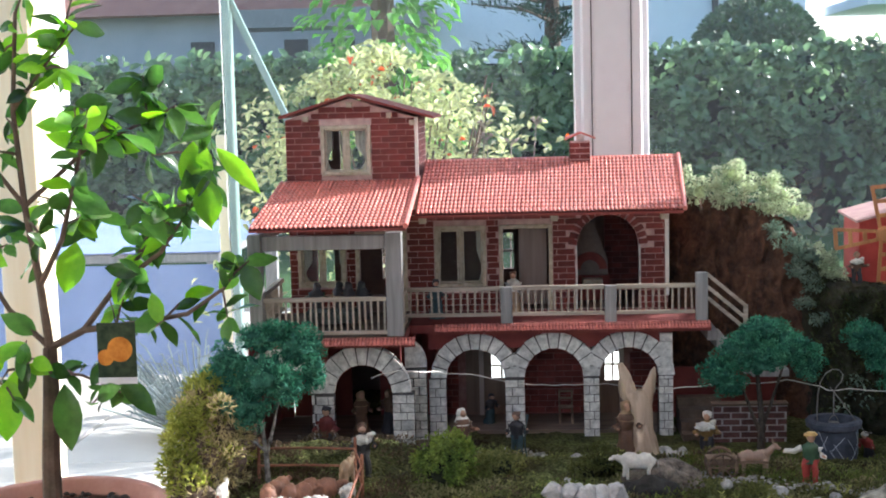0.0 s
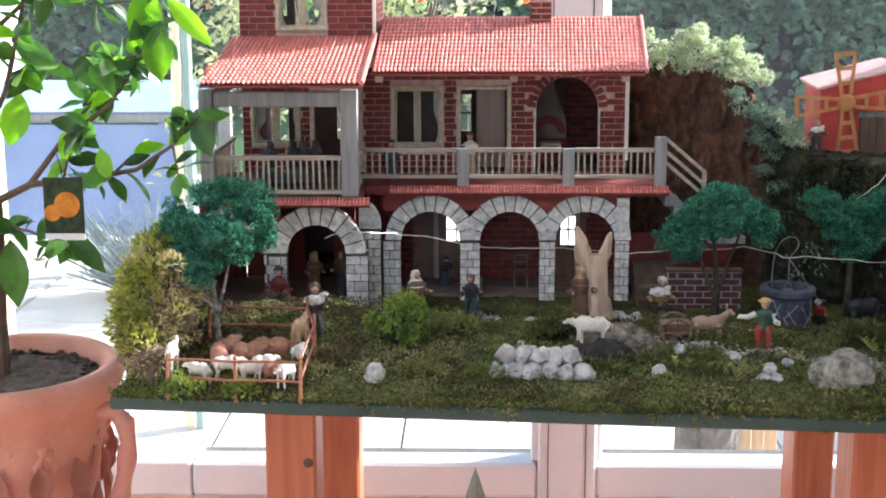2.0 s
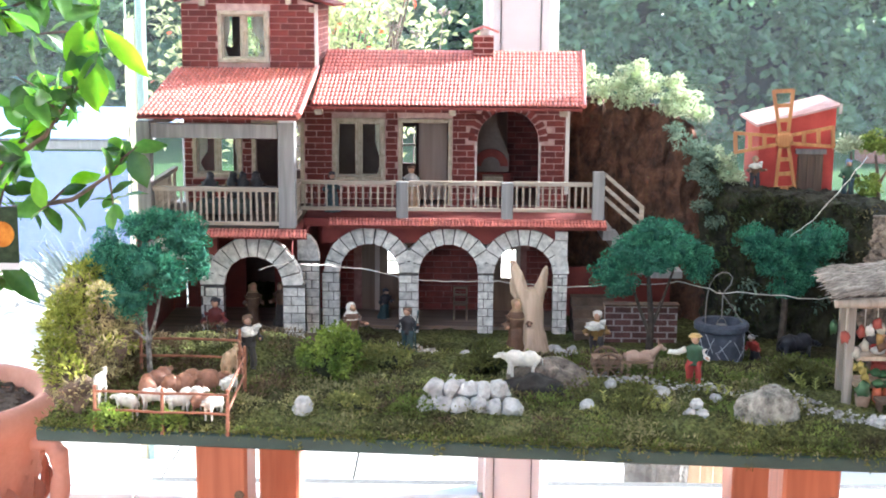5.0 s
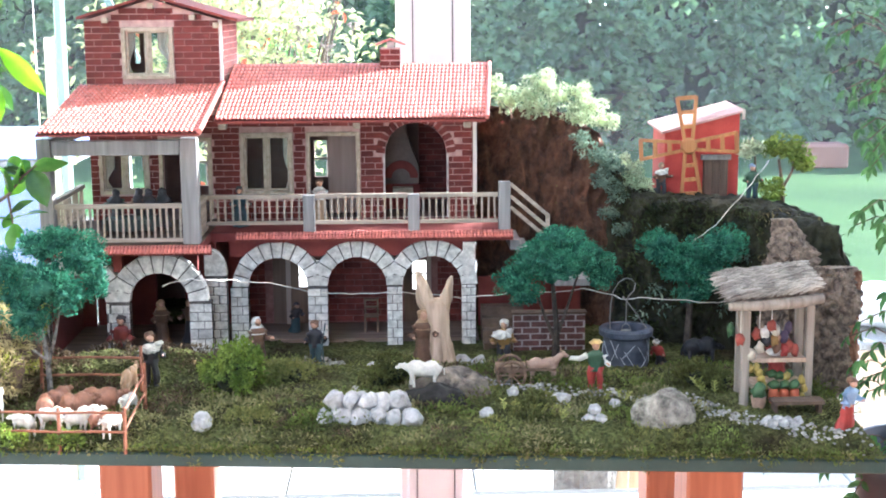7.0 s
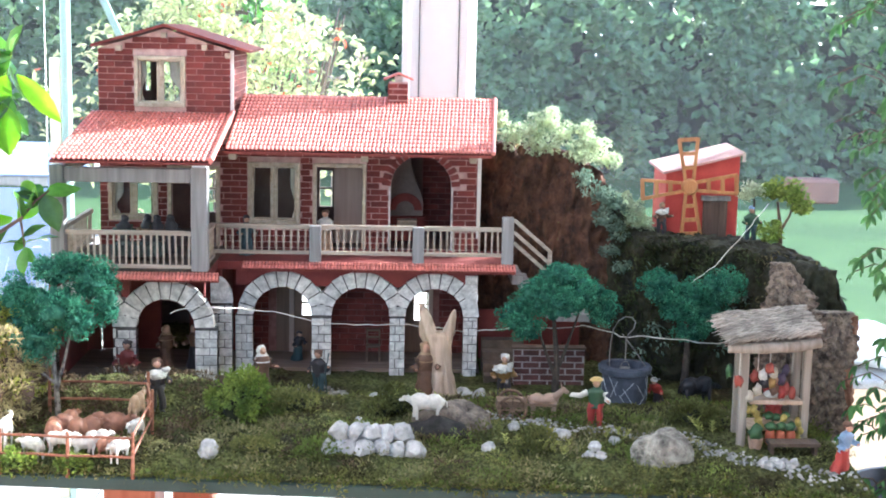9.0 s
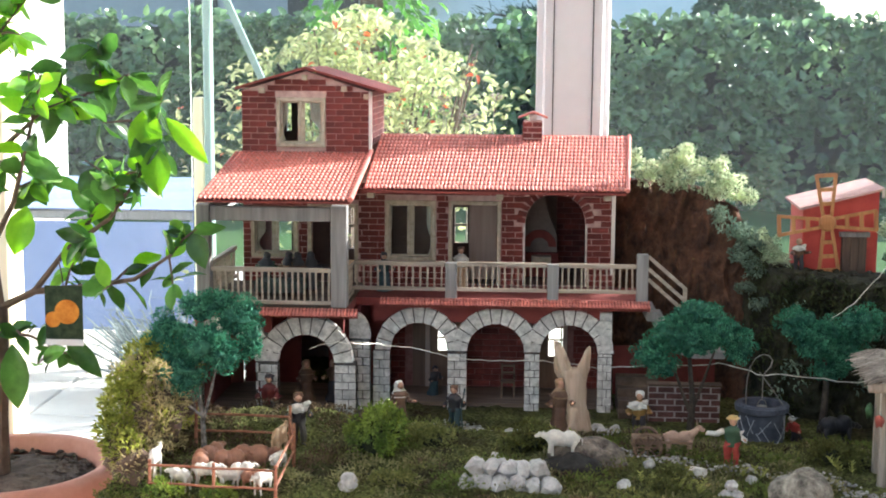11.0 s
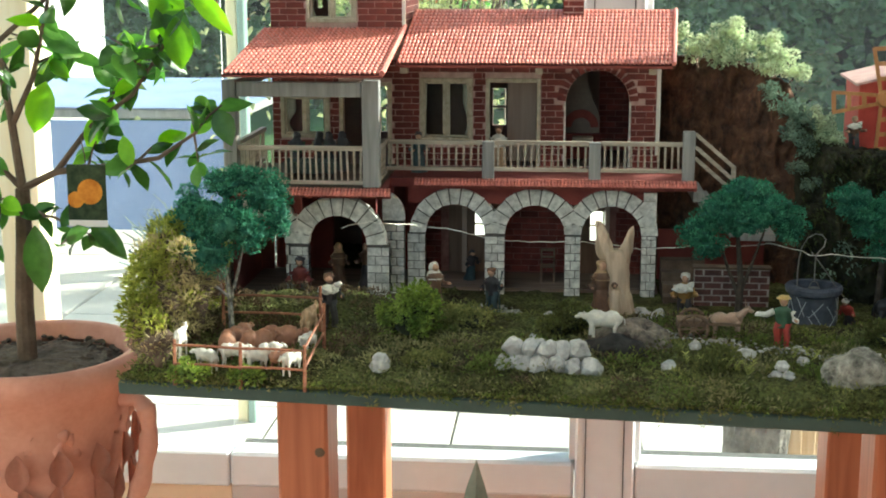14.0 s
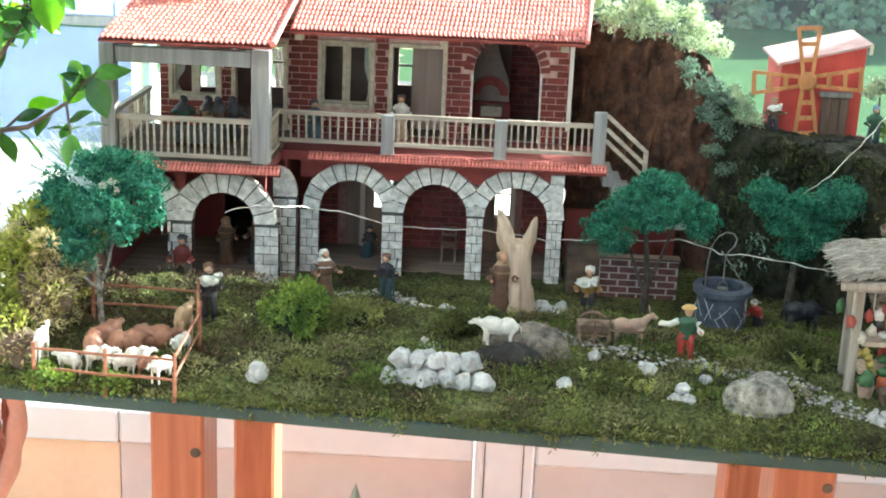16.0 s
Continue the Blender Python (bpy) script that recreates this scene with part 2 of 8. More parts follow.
M = {
    "brick": surface("painted_brick", (0.115, 0.025, 0.021), (0.225, 0.048, 0.038), 60, 0.85, 0.4, 700, spread=0.3, stain=(0.3, 0.12, 0.09)),
    "brick_joined": surface("painted_brick_far", (0.115, 0.025, 0.021), (0.225, 0.048, 0.038), 60, 0.85, 0.4, 700, spread=0.3, island=True),
    "mortar": surface("chalky_mortar", (0.44, 0.27, 0.24), (0.70, 0.52, 0.47), 90, 0.9, 0.4, 600),
    # darker, redder mortar for the lower and inner walls
    "dull_mortar": surface("dull_red_mortar", (0.20, 0.085, 0.07), (0.34, 0.17, 0.145), 90, 0.95, 0.4, 600),
    "stagewood": wood("brown_stage_board", (0.12, 0.085, 0.062), (0.24, 0.175, 0.13), "x", 90, 0.8),
    "redpaint": surface("dark_red_plaster", (0.16, 0.03, 0.027), (0.24, 0.05, 0.04), 30, 0.85, 0.3, 400),
    "tile": surface("red_roof_tile", (0.54, 0.145, 0.11), (0.70, 0.25, 0.20), 80, 0.42, 0.12, 600, spread=0.16),
    "tile_joined": surface("red_roof_tile_far", (0.54, 0.145, 0.11), (0.70, 0.25, 0.20), 80, 0.42, 0.12, 600, spread=0.16, island=True),
    "roofbase": surface("roof_board", (0.17, 0.032, 0.026), (0.25, 0.055, 0.04), 60, 0.8),
    "stone": surface("whitewashed_stone", (0.40, 0.39, 0.36), (0.83, 0.81, 0.76), 110, 0.9, 0.8, 420, spread=0.14, stain=(0.7, 0.68, 0.64)),
    "joint": surface("dark_joint", (0.07, 0.065, 0.06), (0.13, 0.12, 0.11), 80, 0.95),
    "greywood": wood("weathered_grey_wood", (0.20, 0.195, 0.19), (0.33, 0.32, 0.31), "z", 110),
    "railwood": wood("pale_rail_wood", (0.25, 0.205, 0.16), (0.45, 0.38, 0.305), "x", 160),
    "frame": surface("worn_cream_paint", (0.38, 0.32, 0.22), (0.62, 0.56, 0.44), 120, 0.75, 0.3, 500),
    # inner rooms get one dark tone so they read as unlit
    "darkroom": surface("dim_inner_plaster", (0.16, 0.10, 0.085), (0.24, 0.16, 0.13), 25, 0.9),
    "innerdoor": wood("pale_inner_door", (0.34, 0.24, 0.19), (0.46, 0.35, 0.29), "z", 80),
    "pane": glass("hazy_window_glass", haze=0.011),
    "smallpane": glass("little_pane"),
    "moss": mossy("dry_moss", ((0.046, 0.037, 0.020), (0.070, 0.071, 0.027), (0.104, 0.116, 0.038), (0.19, 0.19, 0.080)), 14, 230),
    "mossblade": surface("moss_blade", (0.066, 0.076, 0.024), (0.215, 0.220, 0.080), 9, 0.95, 0, 90, spread=0.3, island=True, translucent=0.25, spec=0.15),
    "board": surface("dark_green_board", (0.018, 0.042, 0.034), (0.038, 0.072, 0.058), 20, 0.6, 0.2, 200),
    "orange": wood("orange_stained_pine", (0.34, 0.095, 0.042), (0.50, 0.165, 0.08), "z", 45, 0.45),
    "pvc": surface("white_window_profile", (0.70, 0.69, 0.70), (0.78, 0.77, 0.78), 3, 0.35, 0.02, 40),
    "greenalu": surface("green_metal_profile", (0.24, 0.34, 0.31), (0.32, 0.42, 0.39), 6, 0.4, 0.02, 60, metal=0.3),
    "yellow": wood("yellow_varnished_post", (0.80, 0.68, 0.42), (0.90, 0.82, 0.60), "z", 30, 0.4),
    "plaster": surface("warm_white_plaster", (0.72, 0.70, 0.64), (0.82, 0.80, 0.75), 4, 0.9, 0.15, 90),
    "peach": surface("peach_wall_panel", (0.72, 0.50, 0.33), (0.82, 0.60, 0.42), 3, 0.7, 0.05, 60),
    "floortile": surface("terracotta_floor", (0.38, 0.18, 0.11), (0.48, 0.25, 0.16), 6, 0.5, 0.1, 80, spread=0.1),
    "paving": surface("pale_stone_paving", (0.55, 0.50, 0.44), (0.70, 0.65, 0.58), 2.5, 0.85, 0.2, 60, spread=0.06),
    "lawn": surface("lawn_grass", (0.034, 0.080, 0.024), (0.068, 0.130, 0.040), 1.5, 0.95, 0.4, 60, spec=0.1),
    "hedgeleaf": surface("laurel_leaf", (0.085, 0.15, 0.07), (0.19, 0.27, 0.14), 3, 0.26, 0, 30, spread=0.55, island=True, translucent=0.35),
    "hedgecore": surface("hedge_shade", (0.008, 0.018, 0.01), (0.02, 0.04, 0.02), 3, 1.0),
    "citrus": surface("citrus_leaf", (0.030, 0.080, 0.020), (0.085, 0.180, 0.042), 14, 0.26, 0.1, 120, spread=0.6, island=True, translucent=0.45),
    # brighter leaf copy that stands for leaves lit from behind
    "citrus_backlit": surface("backlit_citrus_leaf", (0.12, 0.29, 0.03), (0.23, 0.43, 0.06), 14, 0.35, 0.1, 120, spread=0.25, island=True, translucent=0.6),
    "bark": surface("brown_bark", (0.07, 0.045, 0.03), (0.16, 0.11, 0.075), 40, 0.95, 0.8, 250),
    "logbark": surface("furrowed_grey_bark", (0.05, 0.042, 0.036), (0.22, 0.19, 0.165), 18, 0.95, 1.0, 60, dist=0.02),
    "terracotta": surface("terracotta_pot", (0.49, 0.21, 0.145), (0.63, 0.32, 0.235), 12, 0.75, 0.2, 140),
    "soil": surface("potting_soil", (0.045, 0.032, 0.024), (0.15, 0.11, 0.08), 60, 1.0, 1.0, 300, dist=0.01),
}

# ---- setting: conservatory and garden ----
FLOOR = -0.78
YB = 0.45


def struct(name, bm, mat, label, category, smooth=False):
    ob = part(name, bm, mat, None, "", smooth)
    return tagged(ob, label, category, "", "structure")


# garden ground to the horizon
bm = bmesh.new()
n = 60
grid = []
ys = [-200, -60, -20, 0, 3, 4.5] + [5 + 0.5 * j for j in range(12)] + [12, 15, 20, 30, 50, 80, 120, 200, 350, 600]
for y in ys:
    row = []
    for i in range(n + 1):
        x = -400 + 800 * i / n
        row.append(bm.verts.new((x, y, FLOOR - 0.13 + 0.11 * min(1, max(0, (y - 6.5) / 4)))))
    grid.append(row)
for j in range(len(ys) - 1):
    for i in range(n):
        bm.faces.new((grid[j][i], grid[j][i + 1], grid[j + 1][i + 1], grid[j + 1][i]))
struct("ground", bm, M["lawn"], "sunlit green garden lawn", "lawn")

# terrace slabs outside the window
slab = boxm(-0.248, 0.248, -0.248, 0.248, -0.03, 0.0, 0.004)
pav = boxm(-3.2, 0.836, 4.402, 6.5, FLOOR - 0.128, FLOOR - 0.04)
struct("pavement", pav, M["joint"], "pale stone terrace paving towards the garden", "paving")
bm = bmesh.new()
box(bm, -3.2, 0.836, 0.6, 4.4, FLOOR - 0.128, FLOOR - 0.04)
box(bm, 0.8365, 2.36, 0.6, 3.63, FLOOR - 0.128, FLOOR - 0.04)
terr = struct("pavement", bm, M["joint"], "pale stone terrace paving with open joints", "paving")
slab_me = bpy.data.meshes.new("paving_slab")
slab.to_mesh(slab_me)
slab.free()
slab_me.materials.append(M["paving"])
for i in range(11):
    for j in range(11 if i < 8 else 6):
        o = new("paving_slab", slab_me)
        o.parent = terr
        o.location = (-2.93 + i * 0.502, 0.87 + j * 0.502, FLOOR - 0.008 + 0.002 * ((i * 7 + j * 3) % 3))

# room shell
struct("floor", boxm(-1.3, 2.6, -3.6, YB - 0.05, FLOOR - 0.1, FLOOR), M["floortile"], "terracotta tiled conservatory floor", "floor")
# gaps left in the unseen ceiling for the fill lamp and the sun
bm = bmesh.new()
for q in ((-1.3, -1.1, -3.6, YB + 0.1), (0.1, 2.6, -3.6, -0.1), (0.1, 1.7, -0.1, YB + 0.1), (-1.1, 0.1, -3.6, -2.4), (-1.1, 0.1, -0.7, YB + 0.1)):
    box(bm, *q, 1.75, 1.85)
struct("ceiling", bm, M["plaster"], "white plaster ceiling with openings for fill lamp and sun", "ceiling")
# added fill lamp from above, with no known source
top = new("top_fill", bpy.data.lights.new("top_fill", "AREA"))
top.data.shape = "RECTANGLE"
top.data.size, top.data.size_y = 1.2, 1.7
top.data.energy = 2.0
top.data.color = (0.88, 0.94, 1.0)
top.matrix_world = look((-0.5, -1.55, 1.745), (-0.5, -1.549, 0.0))
bm = bmesh.new()
for q in ((-1.3, -0.9, FLOOR, 1.75), (0.3, 2.6, FLOOR, 1.75), (-0.9, 0.3, FLOOR, -0.1), (-0.9, 0.3, 1.6, 1.75)):
    box(bm, q[0], q[1], -3.75, -3.6, q[2], q[3])
struct("wall_south", bm, M["plaster"], "warm white plaster wall with an opening for the fill lamp", "wall")
# added fill lamp behind the viewer; its window is made up
fill = new("front_fill", bpy.data.lights.new("front_fill", "AREA"))
fill.data.shape = "RECTANGLE"
fill.data.size, fill.data.size_y = 1.1, 1.6
fill.data.energy = 2.45
fill.data.color = (0.86, 0.93, 1.0)
fill.matrix_world = look((-0.3, -3.62, 0.75), (-0.3, 0, 0.5))
struct("wall_west", boxm(-1.3, -1.15, -3.6, -0.15, FLOOR, 1.75), M["plaster"], "sunlit white plaster side wall", "wall")
# the second box is an unseen band that keeps sun off the moss
bm = bmesh.new()
for q in ((-3.6, -1.2, FLOOR, 1.75), (-0.2, 0.40, 0.85, 1.39)):
    box(bm, 2.6, 2.75, *q)
struct("wall_east", bm, M["plaster"], "white plaster side wall and an unseen sun-blocking band", "wall")

SILL = -0.49
wf = thing("window_1", (0.2, YB, FLOOR), "tall white-framed window wall with a broad central mullion", "window", "", "structure")
part("mullion", boxm(0.150, 0.262, YB - 0.03, YB + 0.05, FLOOR, 1.75, 0.004), M["pvc"], wf, "broad white mullion")
part("glazing_bead", boxm(0.138, 0.152, YB - 0.015, YB + 0.03, SILL + 0.012, 1.7, 0.002), M["pvc"], wf)
part("glazing_bead", boxm(0.260, 0.274, YB - 0.015, YB + 0.03, SILL + 0.012, 1.7, 0.002), M["pvc"], wf)
part("seam", boxm(0.168, 0.170, YB - 0.0325, YB - 0.0305, FLOOR + 0.05, 1.7), M["joint"], wf)
part("seam", boxm(0.240, 0.242, YB - 0.0325, YB - 0.0305, FLOOR + 0.05, 1.7), M["joint"], wf)
part("bottom_rail", boxm(-0.52, 0.148, YB - 0.028, YB + 0.04, SILL - 0.06, SILL + 0.01, 0.006), M["pvc"], wf)
part("bottom_rail", boxm(0.264, 1.539, YB - 0.028, YB + 0.04, SILL - 0.06, SILL + 0.01, 0.006), M["pvc"], wf)
M["panel"] = surface("pinkish_white_panel", (0.58, 0.49, 0.46), (0.66, 0.56, 0.53), 3, 0.5, 0.03, 40)
part("lower_panel", boxm(-0.52, 0.148, YB - 0.015, YB + 0.03, FLOOR, SILL - 0.062), M["panel"], wf)
part("lower_panel", boxm(0.264, 1.539, YB - 0.015, YB + 0.03, FLOOR, SILL - 0.062), M["panel"], wf)
part("outer_sill", boxm(-0.52, 1.59, YB + 0.042, YB + 0.12, SILL - 0.03, SILL - 0.012), M["joint"], wf)
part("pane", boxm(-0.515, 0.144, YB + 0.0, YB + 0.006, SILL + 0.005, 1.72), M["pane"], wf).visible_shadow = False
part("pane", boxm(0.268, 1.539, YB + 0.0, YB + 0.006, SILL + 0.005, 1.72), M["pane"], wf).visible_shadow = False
# out of view; added to throw the shadow band on the main roof
part("upper_panel", boxm(0.276, 0.922, YB + 0.008, YB + 0.03, 0.715, 1.72), M["panel"], wf, "unseen panel added to shade the upper roof")
part("end_post", boxm(1.54, 1.60, YB - 0.03, YB + 0.05, FLOOR, 1.75, 0.003), M["pvc"], wf)
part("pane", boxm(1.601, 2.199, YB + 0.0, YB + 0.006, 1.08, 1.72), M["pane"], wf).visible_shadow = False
# both are out of view, with heights set to shade the low ground
struct("wall_north", boxm(1.601, 2.2, YB - 0.05, YB + 0.08, FLOOR, 1.07), M["plaster"], "unseen parapet added to block low sun", "wall")
struct("wall_corner", boxm(2.2, 2.75, YB - 0.05, YB + 0.08, FLOOR, 1.39), M["plaster"], "unseen wall corner added to block low sun", "wall")

wl = thing("window_2", (-0.8, YB, FLOOR), "window bay between yellow varnished posts", "window", "", "structure")
part("post", boxm(-0.95, -0.87, YB - 0.03, YB + 0.05, FLOOR, 1.75, 0.003), M["yellow"], wl, "yellow varnished post")
part("sill", boxm(-0.87, -0.522, YB - 0.028, YB + 0.04, SILL - 0.06, SILL + 0.01, 0.004), M["pvc"], wl)
part("lower_panel", boxm(-0.87, -0.522, YB - 0.015, YB + 0.03, FLOOR, SILL - 0.062), M["peach"], wl)
part("lower_panel", boxm(-1.3, -0.95, YB - 0.015, YB + 0.03, FLOOR, SILL - 0.032), M["peach"], wl)
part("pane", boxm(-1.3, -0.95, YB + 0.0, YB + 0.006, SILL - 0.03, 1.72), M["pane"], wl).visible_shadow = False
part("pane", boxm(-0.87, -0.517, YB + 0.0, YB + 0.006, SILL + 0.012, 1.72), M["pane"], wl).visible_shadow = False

# slanted brace outside the glass
br = bmesh.new()
beam(br, (-0.735, 1.5, 0.79), (-0.515, 1.5, 0.30), 0.017, 0.017)
gp = thing("pergola_post", (-0.73, 1.5, FLOOR), "green metal pergola post with a slanted brace on the terrace", "post")
part("brace", br, M["greenalu"], gp, "slanted green metal brace")
part("profile", boxm(-0.736, -0.716, 1.48, 1.52, FLOOR - 0.01, 2.6, 0.003), M["greenalu"], gp)
part("timber", boxm(-0.768, -0.739, 1.49, 1.52, FLOOR - 0.01, 0.40, 0.003), M["yellow"], gp, "yellow varnished timber")

struct("wall_garden", boxm(-3.25, -3.05, 0.5, 7.2, FLOOR - 0.13, 1.9), M["plaster"], "white rendered garden wall in full sun", "garden wall")

# ---- board and trestles ----
BC = Vector((-0.388, -0.585, 0))
BX = Vector((1.05, -0.086, 0)).normalized()
BY = Vector((-BX.y, BX.x, 0))
BW, BD = 1.062, 0.86
BTOP = -0.02


def onboard(u, v, z=0.0):
    p = BC + BX * u + BY * v
    return Vector((p.x, p.y, z))


def board_uv(x, y):
    d = Vector((x, y, 0)) - BC
    return d.dot(BX), d.dot(BY)


bm = bmesh.new()
vs = [bm.verts.new(onboard(u, v, z)) for z in (BTOP - 0.016, BTOP) for u, v in ((0, 0), (BW, 0), (BW, BD), (0, BD))]
for q in ((3, 2, 1, 0), (4, 5, 6, 7), (0, 1, 5, 4), (1, 2, 6, 5), (2, 3, 7, 6), (3, 0, 4, 7)):
    bm.faces.new([vs[i] for i in q])
bmesh.ops.bevel(bm, geom=bm.edges[:], offset=0.002, segments=1, affect="EDGES")
tagged(part("display_board", bm, M["board"]), "dark green painted board carrying the model landscape", "board")

tz = BTOP - 0.018


def trestle(at, legs, name_label):
    t = thing("trestle", (at, -0.3, FLOOR), name_label, "trestle", "trestles under the board")
    for x0, x1, y0 in legs:
        b2 = boxm(x0, x1, y0, y0 + 0.08, FLOOR, tz - 0.003, 0.004)
        part("leg", b2, M["orange"], t)
    for x0, x1, y0 in legs[:1]:
        b3 = bmesh.new()
        lathe(b3, [(0.007, 0.0), (0.006, 0.002), (0.002, 0.0025)], (0, 0, 0), 10)
        bmesh.ops.rotate(b3, verts=b3.verts[:], matrix=Matrix.Rotation(radians(90), 3, "X"))
        bmesh.ops.translate(b3, verts=b3.verts[:], vec=(x1 - 0.010, y0 + 0.001, -0.150))
        part("knot", b3, M["bark"], t, "dark knot in the wood")
    return t


trestle(-0.15, [(-0.233, -0.169, -0.45), (-0.215, -0.153, -0.03)], "orange-stained pine trestle with a dark knot")
trestle(0.45, [(0.500, 0.572, -0.45), (0.524, 0.586, -0.05)], "orange-stained pine trestle under the board")

# ---- the model house ----
GZ = -0.022
house = thing("model_house", (0, 0, GZ), "red brick model farmhouse with tiled roofs, balcony and white stone arches", "model house")


def cells(bm, y0, y1, x0, x1, z0, z1, holes):
    """A wall across x with rectangular holes (x0, x1, z0, z1)."""
    xs = sorted({x0, x1, *[v for h in holes for v in h[:2] if x0 < v < x1]})
    zs = sorted({z0, z1, *[v for h in holes for v in h[2:] if z0 < v < z1]})
    for a, b in zip(xs, xs[1:]):
        for c, d in zip(zs, zs[1:]):
            mx, mz = (a + b) / 2, (c + d) / 2
            if not any(h[0] < mx < h[1] and h[2] < mz < h[3] for h in holes):
                box(bm, a, b, y0, y1, c, d)
    bmesh.ops.remove_doubles(bm, verts=bm.verts[:], dist=1e-6)


def arch_fill(bm, y0, y1, cx, zs, r, top, n=14):
    """What is left above a round arch inside its bounding rectangle."""
    for k in range(n):
        a0, a1 = math.pi * k / n, math.pi * (k + 1) / n
        p = [(cx + r * math.cos(a0), zs + r * math.sin(a0)), (cx + r * math.cos(a1), zs + r * math.sin(a1))]
        q = [(p[0][0], top), (p[1][0], top)]
        ring = [p[0], p[1], q[1], q[0]]
        f = [bm.verts.new((x, y0, z)) for x, z in ring]
        g = [bm.verts.new((x, y1, z)) for x, z in ring]
        bm.faces.new(f[::-1])
        bm.faces.new(g)
        for i in range(4):
            bm.faces.new((f[i], f[(i + 1) % 4], g[(i + 1) % 4], g[i]))


FL = 0.150           # upper floor
XL, XR = -0.325, 0.259
ZE = 0.318           # eaves of the main roof
WIN1 = (-0.306, -0.243, 0.197, 0.252)
DOOR0 = (-0.216, -0.148, FL, 0.270)
WIN2 = (-0.093, -0.025, 0.194, 0.277)
DOOR1 = (0.007, 0.077, FL, 0.277)
ARC = (0.121, 0.215, FL, 0.296)
ARC_R = (ARC[1] - ARC[0]) / 2
ARC_S = ARC[3] - ARC_R
TOW = (-0.264, -0.199, 0.371, 0.436)

holes = [WIN1, DOOR0, WIN2, DOOR1, ARC]
bm = bmesh.new()
cells(bm, 0.0, 0.012, XL, XR, FL - 0.012, ZE, holes)
arch_fill(bm, 0.0, 0.012, (ARC[0] + ARC[1]) / 2, ARC_S, ARC_R, ARC[3])
front = part("front_wall", bm, M["mortar"], house, "red brick front wall with pale joints")

TX0, TX1, TZ1 = -0.325, -0.123, 0.452
APEX = 0.483
bm = bmesh.new()
cells(bm, 0.0, 0.012, TX0, TX1, ZE + 0.001, TZ1, [TOW])
f = [bm.verts.new(p) for p in ((TX0, 0, TZ1), (TX1, 0, TZ1), (-0.224, 0, APEX))]
g = [bm.verts.new((v.co.x, 0.012, v.co.z)) for v in f]
bm.faces.new(f)
bm.faces.new(g[::-1])
for i in range(3):
    bm.faces.new((f[i], g[i], g[(i + 1) % 3], f[(i + 1) % 3]))
tower = part("tower_wall", bm, M["mortar"], house, "red brick upper room with a low gable")
bm = bmesh.new()
box(bm, TX1 - 0.012, TX1, 0.013, 0.20, 0.30, TZ1)
towside = part("tower_side", bm, M["mortar"], house)
part("tower_side", boxm(TX0, TX0 + 0.012, 0.013, 0.20, 0.30, TZ1), M["mortar"], house)
bm = bmesh.new()
cells(bm, 0.20, 0.212, TX0, TX1, 0.30, TZ1, [(-0.268, -0.226, 0.345, 0.432), (-0.290, -0.281, 0.38, 0.43)])
f = [bm.verts.new(p) for p in ((TX0, 0.2, TZ1), (TX1, 0.2, TZ1), (-0.224, 0.2, APEX))]
bm.faces.new(f)
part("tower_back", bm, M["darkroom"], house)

# side, back and inner walls
for x in (XL, XR - 0.012):
    part("side_wall", boxm(x, x + 0.012, 0.013, 0.215, GZ, ZE - 0.002), M["redpaint"], house)
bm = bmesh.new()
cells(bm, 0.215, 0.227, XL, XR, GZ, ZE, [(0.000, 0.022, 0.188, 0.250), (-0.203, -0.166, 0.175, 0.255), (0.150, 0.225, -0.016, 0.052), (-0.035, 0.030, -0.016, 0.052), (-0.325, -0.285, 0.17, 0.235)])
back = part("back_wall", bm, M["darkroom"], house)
# translucent white panes added so the two openings look bright
M["white_pane"] = surface("frosted_pane", (0.55, 0.56, 0.55), (0.66, 0.67, 0.65), 30, 0.6, 0, 200, translucent=0.8)
for x0, x1 in ((0.150, 0.225), (-0.035, 0.030)):
    part("frosted_pane", boxm(x0 + 0.0005, x1 - 0.0005, 0.220, 0.2212, -0.0155, 0.0515), M["white_pane"], back, "white pane added to brighten the opening")
    part("glazing_bar", boxm((x0 + x1) / 2 - 0.0016, (x0 + x1) / 2 + 0.0016, 0.2165, 0.2195, -0.0155, 0.0515), M["frame"], back)
    part("glazing_bar", boxm(x0 + 0.001, x1 - 0.001, 0.2145, 0.2163, 0.019, 0.022), M["frame"], back)
for x, z in ((-0.1845, 0.215), (0.011, 0.219)):
    part("glazing_bar", boxm(x - 0.0185 if x < 0 else x - 0.011, x + 0.0185 if x < 0 else x + 0.011, 0.219, 0.223, z - 0.0018, z + 0.0018), M["frame"], back)
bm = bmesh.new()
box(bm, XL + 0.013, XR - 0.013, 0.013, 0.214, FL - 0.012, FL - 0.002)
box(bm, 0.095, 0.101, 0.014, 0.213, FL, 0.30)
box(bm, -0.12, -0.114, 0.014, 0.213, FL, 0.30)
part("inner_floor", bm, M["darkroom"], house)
part("inner_door", boxm(0.031, 0.075, 0.06, 0.066, FL, 0.272), M["innerdoor"], house, "pale inner door")

M["browndoor"] = wood("tan_brown_door", (0.13, 0.075, 0.05), (0.24, 0.15, 0.10), "z", 90)
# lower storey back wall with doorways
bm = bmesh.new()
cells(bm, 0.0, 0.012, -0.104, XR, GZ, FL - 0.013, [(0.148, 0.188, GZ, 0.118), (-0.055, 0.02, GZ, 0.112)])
lower = part("lower_wall", bm, M["dull_mortar"], house)
bm = bmesh.new()
